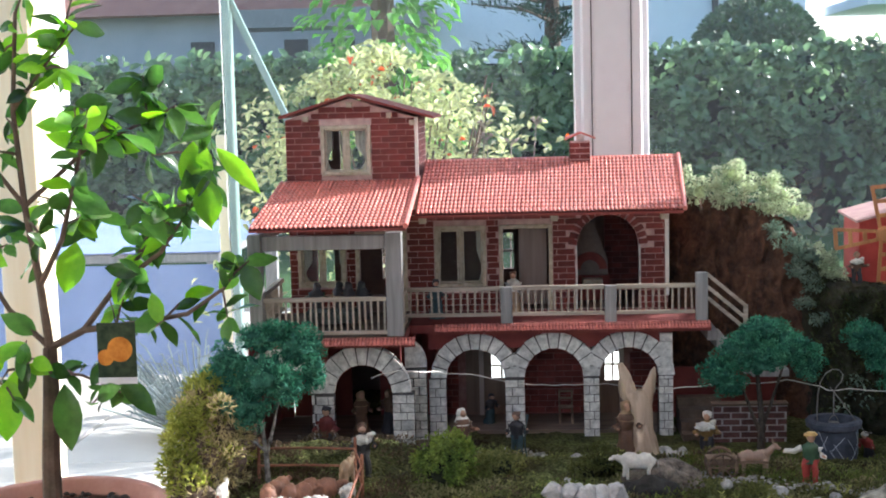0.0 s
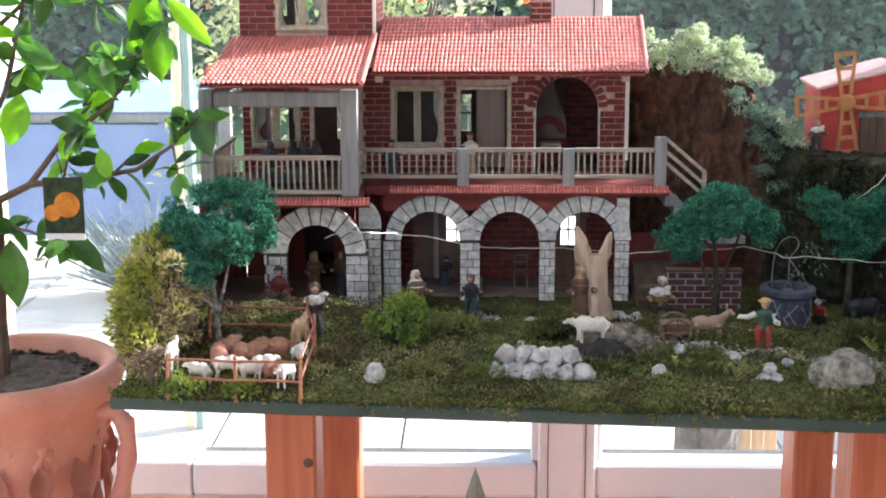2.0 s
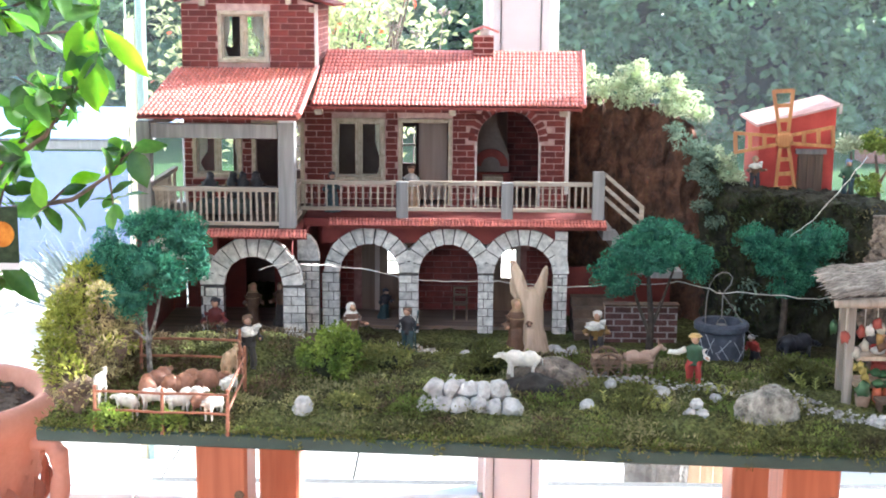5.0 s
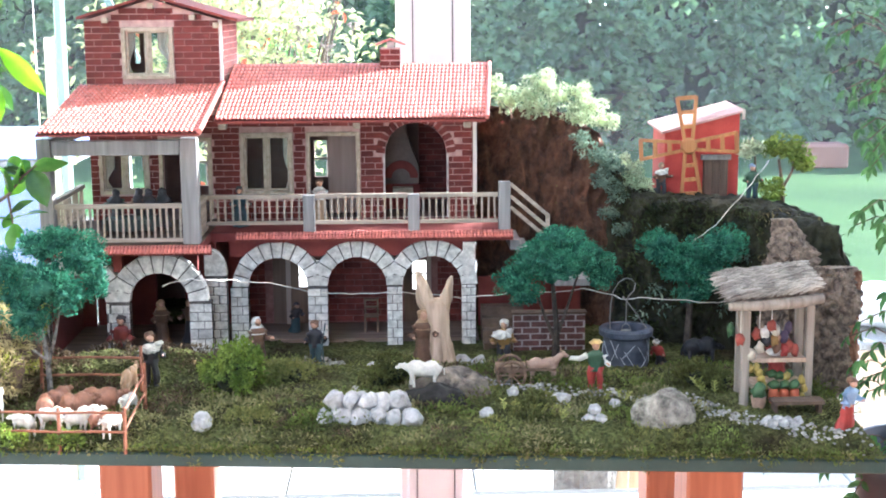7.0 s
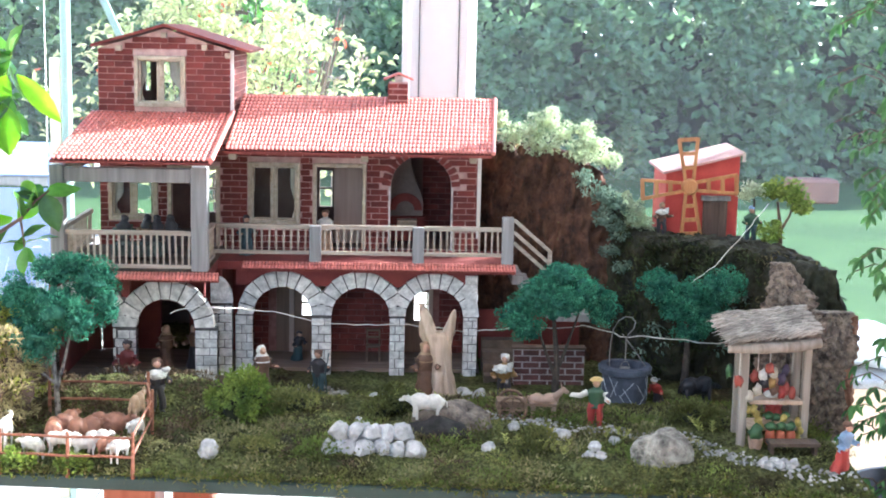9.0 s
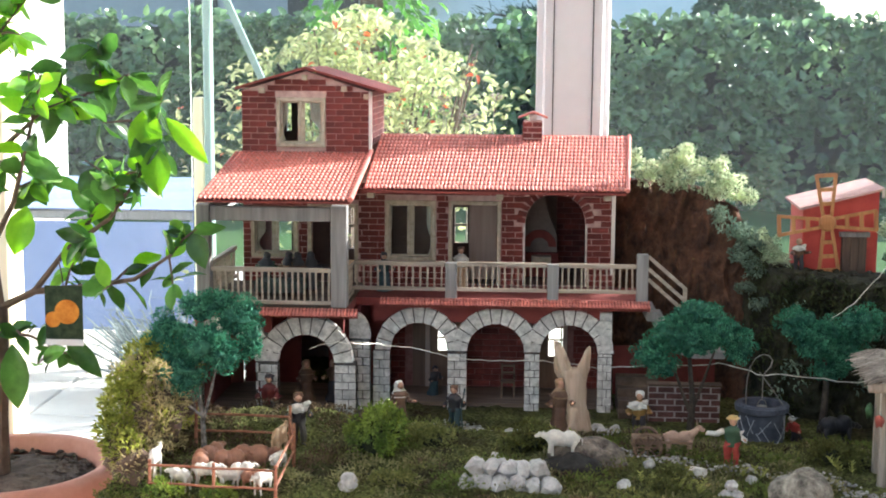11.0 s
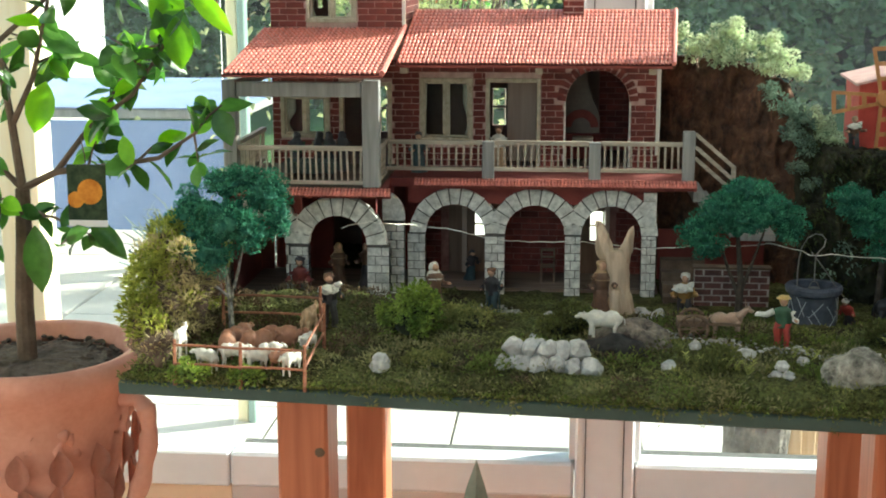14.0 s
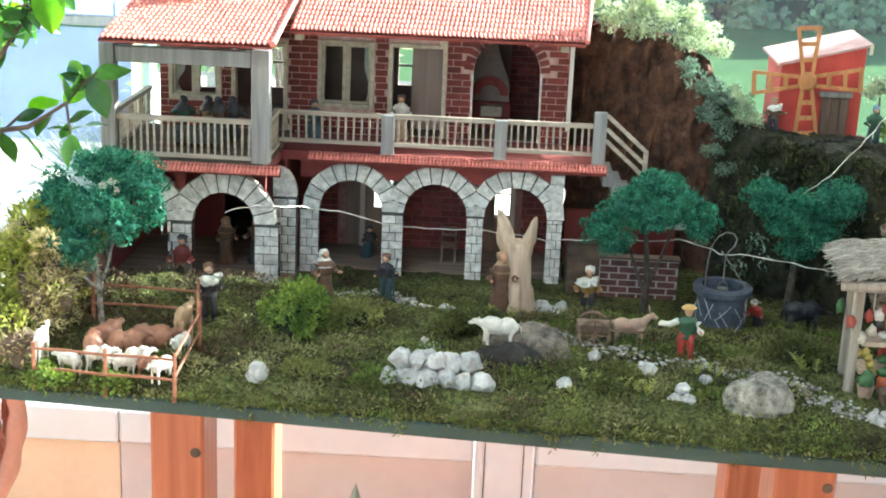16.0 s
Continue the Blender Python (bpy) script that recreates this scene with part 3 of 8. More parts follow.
cells(bm, 0.0, 0.012, XL, -0.1045, GZ, FL - 0.013, [(-0.235, -0.19, GZ, 0.1)])
part("lower_wall", bm, M["redpaint"], house, "dark red plastered stable wall")
part("stage_floor", boxm(-0.104, 0.258, -0.108, -0.002, GZ, -0.0135), M["stagewood"], house, "brown wooden floor behind the arches")
part("stage_floor", boxm(-0.343, -0.1045, -0.203, -0.002, GZ, -0.0125), M["stagewood"], house)
part("lower_door_frame", boxm(-0.034, -0.027, -0.008, -0.002, GZ, 0.118), M["innerdoor"], house)
bm = bmesh.new()
box(bm, 0.183, 0.190, -0.008, -0.002, GZ, 0.124)
box(bm, 0.150, 0.183, -0.008, -0.002, 0.118, 0.124)
bmesh.ops.remove_doubles(bm, verts=bm.verts[:], dist=1e-6)
part("lower_door_frame", bm, M["innerdoor"], house)
bm = bmesh.new()
cells(bm, 0.004, 0.009, 0.148, 0.188, GZ, 0.118, [(0.161, 0.1875, 0.036, 0.082)])
part("inner_door", bm, M["browndoor"], house, "pale door with a bright upper light")
bm = bmesh.new()
cells(bm, 0.004, 0.009, -0.055, 0.020, GZ, 0.112, [(-0.015, 0.014, 0.042, 0.084)])
part("inner_door", bm, M["browndoor"], house, "brown door with a small light")

# balcony and porch floors
YA, YP = -0.126, -0.222
PX0, PX1 = -0.345, -0.130
bm = bmesh.new()
box(bm, PX1 + 0.0005, 0.302, YA - 0.004, -0.001, FL - 0.012, FL)
box(bm, PX0, PX1, YP - 0.012, -0.001, FL - 0.012, FL)
part("balcony_floor", bm, M["redpaint"], house, "dark red balcony floor")
for i in range(9):
    part("floor_plank", boxm(PX0 + 0.002 + i * 0.0236, PX0 + 0.0250 + i * 0.0236, YP - 0.010, -0.002, FL + 0.0002, FL + 0.0018), M["bark"], house)


# windows and door frames
def ring_frame(name, h, y, w, d, mat, parent, bottom=True):
    bm = bmesh.new()
    x0, x1, z0, z1 = h
    box(bm, x0 - w, x0, y - d, y + 0.006, z0 - (w if bottom else 0), z1 + w)
    box(bm, x1, x1 + w, y - d, y + 0.006, z0 - (w if bottom else 0), z1 + w)
    box(bm, x0, x1, y - d, y + 0.006, z1, z1 + w)
    if bottom:
        box(bm, x0, x1, y - d, y + 0.006, z0 - w, z0)
    bmesh.ops.bevel(bm, geom=bm.edges[:], offset=0.0006, segments=1, affect="EDGES")
    return part(name, bm, mat, parent)


def window(h):
    w = ring_frame("window", h, 0.0, 0.006, 0.005, M["frame"], house)
    w["label"] = "cream-painted two-light window"
    x0, x1, z0, z1 = h
    mx = (x0 + x1) / 2
    part("casement", boxm(mx - 0.002, mx + 0.002, 0.001, 0.006, z0, z1), M["frame"], w)
    for a, b in ((x0, mx - 0.0025), (mx + 0.0025, x1)):
        bm = bmesh.new()
        box(bm, a, a + 0.003, 0.0015, 0.0055, z0, z1)
        box(bm, b - 0.003, b, 0.0015, 0.0055, z0, z1)
        box(bm, a, b, 0.002, 0.005, z0, z0 + 0.003)
        box(bm, a, b, 0.002, 0.005, z1 - 0.003, z1)
        part("casement_frame", bm, M["frame"], w)
        part("pane", boxm(a + 0.002, b - 0.002, 0.003, 0.0036, z0 + 0.002, z1 - 0.002), M["smallpane"], w).visible_shadow = False


for h in (WIN1, WIN2, TOW):
    window(h)


def curtain(h, side, reach, seed):
    """A pale gathered cloth hung behind one half of a window, drawn back low down."""
    x0, x1, z0, z1 = h
    mx = (x0 + x1) / 2
    a, b = (x0, mx) if side < 0 else (x1, mx)
    bm = bmesh.new()
    rows = []
    for j in range(13):
        t = j / 12
        pull = reach * (1 - 0.75 * smooth_step((t - 0.35) / 0.4)) if t < 0.8 else reach * (0.25 + 0.5 * (t - 0.8) / 0.2)
        rows.append([bm.verts.new((a + (b - a) * pull * i / 10, 0.012 + 0.0018 * math.sin(i * 2.1 + seed), z1 - 0.001 - (z1 - z0) * 0.97 * t)) for i in range(11)])
    for r0, r1 in zip(rows, rows[1:]):
        for i in range(10):
            bm.faces.new((r0[i], r0[i + 1], r1[i + 1], r1[i]))
    part("curtain", bm, M["curtain"], house, "pale drawn-back curtain", True)


def smooth_step(t):
    t = min(1, max(0, t))
    return t * t * (3 - 2 * t)


M["curtain"] = surface("pale_curtain", (0.55, 0.50, 0.42), (0.72, 0.68, 0.60), 60, 0.9, 0.1, 400, translucent=0.5)
for h, l, r in ((WIN1, 0.45, 0.2), (WIN2, 0.10, 0.28), (TOW, 0.3, 0.6)):
    curtain(h, -1, l, 0.3)
    curtain(h, 1, r, 1.9)
for h in (DOOR0, DOOR1):
    ring_frame("door_frame", h, 0.0, 0.006, 0.004, M["frame"], house, False)["label"] = "cream-painted door frame"
for xj in (ARC[0] - 0.003, ARC[1]):
    part("arch_jamb", boxm(xj, xj + 0.003, -0.002, 0.008, FL, ARC_S), M["stone"], house)
part("corner_strip", boxm(XR - 0.004, XR + 0.002, -0.003, 0.003, 0.17, ZE - 0.004), M["plaster"], house, "pale corner strip")
part("corner_strip", boxm(TX1 - 0.002, TX1 + 0.003, -0.003, 0.003, ZE + 0.035, TZ1), M["plaster"], house, "pale corner strip")

# hearth seen through the round-headed doorway
bm = bmesh.new()
prof = [(0.1015, 0.190), (0.1015, 0.316), (0.150, 0.316), (0.152, 0.288), (0.156, 0.265), (0.163, 0.243), (0.170, 0.229), (0.174, 0.215), (0.174, 0.190)]
f = [bm.verts.new((x, 0.100, z)) for x, z in prof]
g = [bm.verts.new((x, 0.190, z)) for x, z in prof]
bm.faces.new(f)
bm.faces.new(g[::-1])
for i in range(len(prof)):
    k = (i + 1) % len(prof)
    bm.faces.new((f[i], g[i], g[k], f[k]))
# cream plaster coloured dark to stand for the unlit room
M["hoodplaster"] = surface("dimmed_cream_plaster", (0.15, 0.115, 0.095), (0.24, 0.19, 0.16), 25, 0.9, 0.2, 200)
hood = part("hearth_hood", bm, M["hoodplaster"], house, "cream plastered hearth hood with a curved flank")
bm = bmesh.new()
outer = [(0.145 + 0.0275 * math.cos(math.pi * k / 16), 0.200 + 0.0275 * math.sin(math.pi * k / 16)) for k in range(17)]
inner = [(0.145 + 0.0150 * math.cos(math.pi * k / 16), 0.200 + 0.0150 * math.sin(math.pi * k / 16)) for k in range(17)]
rows = [[bm.verts.new((x, y, z)) for x, z in ring] for ring, y in ((outer, 0.0995), (outer, 0.094), (inner, 0.094), (inner, 0.0995))]
for r0, r1 in zip(rows, rows[1:]):
    for k in range(16):
        bm.faces.new((r0[k], r0[k + 1], r1[k + 1], r1[k]))
part("brick_arch", bm, M["roofbase"], hood, "rounded red arch of the hearth")
part("hearth_base", boxm(0.1015, 0.176, 0.092, 0.190, FL, 0.1895), M["redpaint"], house, "dark red hearth base")
part("hearth_shelf", boxm(0.132, 0.164, 0.070, 0.0915, 0.172, 0.187, 0.001), M["frame"], house, "cream hearth shelf")
room = part("inner_wall", boxm(0.1745, XR - 0.0125, 0.200, 0.2145, FL, 0.317), M["dull_mortar"], house, "dark red brick inner wall")

# ---- roofs ----
EY, RY, RZ, EZ = -0.160, 0.090, 0.3785, 0.3135


def tile_mesh(w, l, name):
    bm = bmesh.new()
    n = 5
    rows = []
    for y, r, lift in ((0.0, 0.470, 0.0007), (l * 1.12, 0.445, 0.0)):
        for s in (1.0, 0.8):
            rows.append([bm.verts.new((r * s * w * math.cos(math.pi * k / n), y, lift + r * s * w * math.sin(math.pi * k / n))) for k in range(n + 1)])
    o0, i0, o1, i1 = rows
    for k in range(n):
        bm.faces.new((o0[k], o0[k + 1], o1[k + 1], o1[k]))
        bm.faces.new((i0[k], i0[k + 1], o0[k + 1], o0[k]))
        bm.faces.new((i1[k + 1], i1[k], o1[k], o1[k + 1]))
    me = bpy.data.meshes.new(name)
    bm.to_mesh(me)
    bm.free()
    for p in me.polygons:
        p.use_smooth = True
    return me


def tiled(parent, a, b, depth, rise, cols, rows, singles, spread=0.0):
    """Barrel tiles from the eave corner a to b (along x), going back by depth and up by rise, widening by spread; the first singles are objects."""
    width = (b - a).length / cols
    up = Vector((0, depth, rise))
    step = up.length / rows
    me = tile_mesh(width, step, "roof_tile")
    me.materials.append(M["tile"])
    far = bmesh.new()
    tilt = Matrix.Rotation(math.atan2(rise, depth), 4, "X")
    made = 0
    for j in range(rows):
        for i in range(cols):
            p = a + (b - a) * ((i + 0.5) / cols * (1 + spread * j / rows)) + up * (j / rows)
            p = p + Vector((random.uniform(-1, 1) * 0.00015, random.uniform(-1, 1) * 0.0003, 0.001 + random.uniform(0, 0.0002)))
            m = Matrix.Translation(p) @ tilt @ Matrix.Rotation(random.uniform(-0.018, 0.018), 4, "Z")
            if made < singles:
                o = new("roof_tile", me)
                o.parent = parent
                o.matrix_local = m
                made += 1
            else:
                k = len(far.verts)
                far.from_mesh(me)
                far.verts.ensure_lookup_table()
                for v in far.verts[k:]:
                    v.co = m @ v.co
    if len(far.verts):
        o = part("upper_tiles", far, M["tile_joined"], parent)
        o["kind"] = "stuff"


bm = bmesh.new()
v = [bm.verts.new(p) for p in ((-0.116, EY, EZ), (0.265, EY, EZ), (0.284, RY, RZ), (-0.116, RY, RZ), (0.284, 0.24, 0.335), (-0.116, 0.24, 0.335))]
w = [bm.verts.new(q.co + Vector((0, 0, -0.004))) for q in v]
for q in ((0, 1, 2, 3), (3, 2, 4, 5)):
    bm.faces.new([v[i] for i in q])
    bm.faces.new([w[i] for i in reversed(q)])
for a, b in ((0, 1), (1, 2), (2, 4), (4, 5), (5, 3), (3, 0)):
    bm.faces.new((v[b], v[a], w[a], w[b]))
mroof = part("main_roof", bm, M["roofbase"], house, "red barrel-tiled pitched roof")
tiled(mroof, Vector((-0.115, EY - 0.002, EZ)), Vector((0.265, EY - 0.002, EZ)), RY - EY, RZ - EZ, 66, 15, 300, 0.05)
tiled(mroof, Vector((0.284, 0.242, 0.335)), Vector((-0.115, 0.242, 0.335)), -(0.24 - RY), RZ - 0.335, 66, 9, 0)
bm = bmesh.new()
tube(bm, [(0.267, EY, EZ + 0.003), (0.286, RY, RZ + 0.004)], 0.0032, 8)
tube(bm, [(-0.115, RY, RZ + 0.001), (0.286, RY, RZ + 0.001)], 0.0032, 8)
part("ridge_roll", bm, M["tile"], mroof)

PEY, PEZ = -0.264, 0.306
PTY, PTZ = -0.001, 0.354
bm = bmesh.new()
v = [bm.verts.new(p) for p in ((-0.336, PEY, PEZ), (-0.121, PEY, PEZ), (-0.121, PTY, PTZ), (-0.336, PTY, PTZ))]
w = [bm.verts.new(q.co + Vector((0, 0, -0.003))) for q in v]
bm.faces.new(v)
bm.faces.new(w[::-1])
for a, b in ((0, 1), (1, 2), (2, 3), (3, 0)):
    bm.faces.new((v[b], v[a], w[a], w[b]))
proof = part("porch_roof", bm, M["roofbase"], house, "red barrel-tiled lean-to porch roof")
tiled(proof, Vector((-0.336, PEY - 0.002, PEZ)), Vector((-0.123, PEY - 0.002, PEZ)), PTY - PEY, PTZ - PEZ, 32, 17, 300)
bm = bmesh.new()
tube(bm, [(-0.121, PEY, PEZ + 0.003), (-0.121, PTY, PTZ + 0.005)], 0.004, 8)
part("ridge_roll", bm, M["tile"], proof)

bm = bmesh.new()
for s, x0, x1 in ((1, TX0 - 0.008, -0.224), (-1, -0.224, TX1 + 0.028)):
    zA, zB = (TZ1 + 0.002, APEX + 0.003) if s == 1 else (APEX + 0.003, TZ1 - 0.003)
    v = [bm.verts.new(p) for p in ((x0, -0.014, zA), (x1, -0.014, zB), (x1, 0.225, zB), (x0, 0.225, zA))]
    w = [bm.verts.new(q.co + Vector((0, 0, 0.004))) for q in v]
    bm.faces.new(v[::-1])
    bm.faces.new(w)
    for a, b in ((0, 1), (1, 2), (2, 3), (3, 0)):
        bm.faces.new((v[a], v[b], w[b], w[a]))
troof = part("tower_roof", bm, M["roofbase"], house, "thin dark red gabled roof")
for x, z in ((-0.292, 0.4545), (-0.224, 0.475), (-0.163, 0.458), (-0.128, 0.446)):
    part("rafter_end", boxm(x - 0.004, x + 0.004, -0.013, -0.0005, z - 0.006, z + 0.002), M["frame"], house)
for x in (-0.106, 0.083, 0.240):
    part("rafter_end", boxm(x - 0.005, x + 0.005, EY + 0.012, EY + 0.032, 0.3005, 0.3125), M["frame"], house)
# unseen board added to stop sun leaking in under the roof
part("ceiling_board", boxm(-0.1215, XR, 0.0, 0.227, ZE + 0.0006, ZE + 0.003), M["darkroom"], house)

# chimney
bm = bmesh.new()
box(bm, 0.116, 0.146, 0.062, 0.092, 0.36, 0.407)
chim = part("chimney", bm, M["mortar"], house, "little brick chimney with a tiled cap")
bm = bmesh.new()
for j in range(5):
    for k in range(2):
        off = 0.0075 * (j % 2)
        x0 = 0.1145 + k * 0.016 - (off if k else 0)
        box(bm, x0, x0 + 0.015 + (off if k else -off), 0.0605, 0.0935, 0.3615 + j * 0.009, 0.3685 + j * 0.009)
part("chimney_brick", bm, M["brick_joined"], chim)
bm = bmesh.new()
box(bm, 0.125, 0.137, 0.066, 0.088, 0.407, 0.416)
part("flue", bm, M["stone"], chim)
bm = bmesh.new()
beam(bm, (0.131, 0.077, 0.4205), (0.108, 0.077, 0.4115), 0.04, 0.003)
beam(bm, (0.131, 0.077, 0.4205), (0.154, 0.077, 0.4115), 0.04, 0.003)
part("cap", bm, M["tile"], chim)

# tile skirt below the balcony
skirt = part("tile_skirt", boxm(-0.095, 0.306, YA - 0.012, YA - 0.0045, FL - 0.013, FL - 0.002), M["roofbase"], house, "little tiled skirt under the balcony")
tiled(skirt, Vector((-0.093, YA - 0.018, FL - 0.010)), Vector((0.306, YA - 0.018, FL - 0.010)), 0.012, 0.008, 84, 1, 84)
skirt2 = part("tile_skirt", boxm(PX0 - 0.003, PX1 + 0.016, YP - 0.018, YP - 0.0125, FL - 0.012, FL - 0.0005), M["roofbase"], house, "little tiled skirt under the porch")
tiled(skirt2, Vector((PX0 - 0.003, YP - 0.028, FL - 0.010)), Vector((PX1 + 0.016, YP - 0.028, FL - 0.010)), 0.014, 0.008, 48, 1, 48)

# ---- porch posts, rails ----
for x0, x1 in ((PX0, PX0 + 0.019), (PX1 - 0.023, PX1)):
    part("porch_post", boxm(x0, x1, YP - 0.01, YP + 0.010, FL + 0.0019, 0.297, 0.001), M["greywood"], house, "weathered grey porch post")
part("porch_beam", boxm(PX0 + 0.0195, PX1 - 0.0235, YP - 0.007, YP + 0.007, 0.274, 0.294, 0.001), M["greywood"], house, "weathered grey beam")
for xb in (PX0 + 0.004,):
    part("porch_beam", boxm(xb, xb + 0.010, YP + 0.0105, -0.001, 0.281, 0.295), M["greywood"], house)

RT, RB = 0.205, 0.162


def railing(a, b, n, top, bottom):
    """Rails from a to b in plan, with n balusters."""
    a, b = Vector((*a, 0)), Vector((*b, 0))
    bm = bmesh.new()
    for z, h in ((top - 0.003, 0.006), (bottom + 0.002, 0.005)):
        beam(bm, a + Vector((0, 0, z)), b + Vector((0, 0, z)), 0.007, h)
    r = part("railing", bm, M["railwood"], house, "pale wooden railing")
    me = None
    for i in range(n):
        p = a + (b - a) * ((i + 0.5) / n)
        if me is None:
            bb = bmesh.new()
            box(bb, -0.0014, 0.0014, -0.0014, 0.0014, 0, top - bottom - 0.011)
            me = bpy.data.meshes.new("baluster")
            bb.to_mesh(me)
            bb.free()
            me.materials.append(M["railwood"])
        o = new("baluster", me)
        o.parent = r
        o.location = (p.x, p.y, bottom + 0.005)
        o.rotation_euler = (random.uniform(-0.03, 0.03), random.uniform(-0.03, 0.03), 0)
    return r


def newel(x, y, top, w=0.017):
    part("newel_post", boxm(x - w / 2, x + w / 2, y - 0.006, y + 0.006, FL, top, 0.001), M["greywood"], house, "grey newel post")


railing((PX0 + 0.019, YP), (PX1 - 0.023, YP), 20, 0.207, 0.155)
railing((PX0 + 0.006, YP + 0.01), (PX0 + 0.006, -0.002), 15, 0.207, 0.157)
railing((PX1 - 0.006, YP + 0.01), (PX1 - 0.006, YA), 7, 0.206, 0.157)
railing((PX1 - 0.004, YA), (0.003, YA), 13, RT, RB)
railing((0.021, YA), (0.154, YA), 14, RT, RB)
railing((0.172, YA), (0.285, YA), 12, RT, RB)
for x, t in ((0.012, RT - 0.001), (0.163, RT - 0.001), (0.294, 0.221)):
    newel(x, YA, t)
# rails of the outer stair
bm = bmesh.new()
for dz in (0.0, -0.018, -0.034):
    beam(bm, (0.303, YA, 0.217 + dz), (0.358, YA, 0.170 + dz), 0.005, 0.005)
beam(bm, (0.357, YA, 0.172), (0.357, YA, 0.10), 0.006)
part("stair_rail", bm, M["railwood"], house, "sloping wooden stair rail")
for i in range(5):
    part("stair_tread", boxm(0.303 + i * 0.013, 0.318 + i * 0.013, YA + 0.004, -0.03, FL - 0.030 - i * 0.0125, FL - 0.016 - i * 0.0125), M["greywood"], house)
part("landing", boxm(0.368, 0.42, YA + 0.004, -0.02, FL - 0.085, FL - 0.075), M["greywood"], house)
part("stair_wall", boxm(0.262, 0.42, -0.018, -0.012, GZ, FL - 0.09), M["redpaint"], house)

# ---- bricks: rows on the front and the gabled room ----
BL, BH, BP = 0.0258, 0.0082, 0.0094
brick_me = {}


def brick_mesh(l):
    key = round(l, 4)
    if key not in brick_me:
        bm = boxm(0, l, -0.0007, 0.003, 0, BH)
        me = bpy.data.meshes.new("brick")
        bm.to_mesh(me)
        bm.free()
        me.materials.append(M["brick"])
        brick_me[key] = me
    return brick_me[key]


def lay(parent, x0, x1, z0, z1, holes, y, skip=None, limit=330, name="brick"):
    """Brick courses on a wall across x. holes are kept free with a margin."""
    far = bmesh.new()
    made = 0
    rows = int((z1 - z0) / BP)
    for j in range(rows):
        z = z0 + j * BP + 0.001
        x = x0 + 0.001 - (BL / 2 if j % 2 else 0) - random.uniform(0, 0.004)
        while x < x1 - 0.002:
            a, b = max(x, x0 + 0.0005), min(x + BL, x1 - 0.0005)
            x += BL + 0.0011
            spans = [(a, b)]
            for h in holes:
                if z + BH > h[2] - 0.007 and z < h[3] + 0.007:
                    spans = [s for p in spans for s in ((p[0], min(p[1], h[0] - 0.007)), (max(p[0], h[1] + 0.007), p[1])) if s[1] - s[0] > 0.003]
            for s in spans:
                if skip and skip((s[0] + s[1]) / 2, z + BH / 2):
                    continue
                l = round((s[1] - s[0]) * 1000) / 1000
                yy = y - random.uniform(0, 0.0006)
                if made < limit:
                    o = new(name, brick_mesh(l))
                    o.parent = parent
                    o.location = (s[0], yy, z)
                    o.rotation_euler = (0, random.uniform(-0.012, 0.012), 0)
                    made += 1
                else:
                    box(far, s[0], s[0] + l, yy - 0.0007, yy + 0.003, z, z + BH)
    if len(far.verts):
        part("brickwork", far, M["brick_joined"], parent)["kind"] = "stuff"


ACX = (ARC[0] + ARC[1]) / 2


def in_arch(x, z):
    return z > ARC_S - 0.004 and (x - ACX) ** 2 + (z - ARC_S) ** 2 < (ARC_R + 0.016) ** 2


lay(room, 0.1750, XR - 0.013, FL, 0.315, [], 0.1995, None, 0)
lay(front, XL, XR, FL, ZE - 0.006, [WIN1, DOOR0, WIN2, DOOR1, (ARC[0] + 0.004, ARC[1] - 0.004, FL - 0.02, ARC_S)], -0.0005, in_arch)
ra = 16
bmv = bmesh.new()
for k in range(ra):
    a = math.pi * (k + 0.5) / ra
    c = Vector((ACX + math.cos(a) * (ARC_R + 0.007), -0.001, ARC_S + math.sin(a) * (ARC_R + 0.007)))
    d = Vector((math.cos(a), 0, math.sin(a)))
    beam(bmv, c - d * 0.0066, c + d * 0.0066, 0.0075, 0.0045, up=(0, 1, 0))
part("arch_bricks", bmv, M["brick_joined"], front)
lay(tower, TX0, TX1, ZE + 0.03, APEX, [TOW], -0.0005, lambda x, z: z > APEX - 0.006 - abs(x + 0.224) * (APEX - TZ1) / 0.1, 200)
bm = bmesh.new()
for j in range(14):
    for k in range(8):
        y0 = 0.008 + k * 0.0270 - (0.012 if j % 2 else 0)
        if y0 > 0.195 or y0 < 0.0:
            continue
        z0 = 0.322 + j * BP
        box(bm, TX1 - 0.002, TX1 + 0.0012, y0, min(y0 + BL, 0.2), z0, z0 + BH)
part("brickwork", bm, M["brick_joined"], towside)["kind"] = "stuff"
lay(lower, -0.104, XR, GZ, FL - 0.014, [(0.143, 0.193, GZ - 0.02, 0.118), (-0.06, 0.022, GZ - 0.02, 0.112)], -0.0005, None, 0)


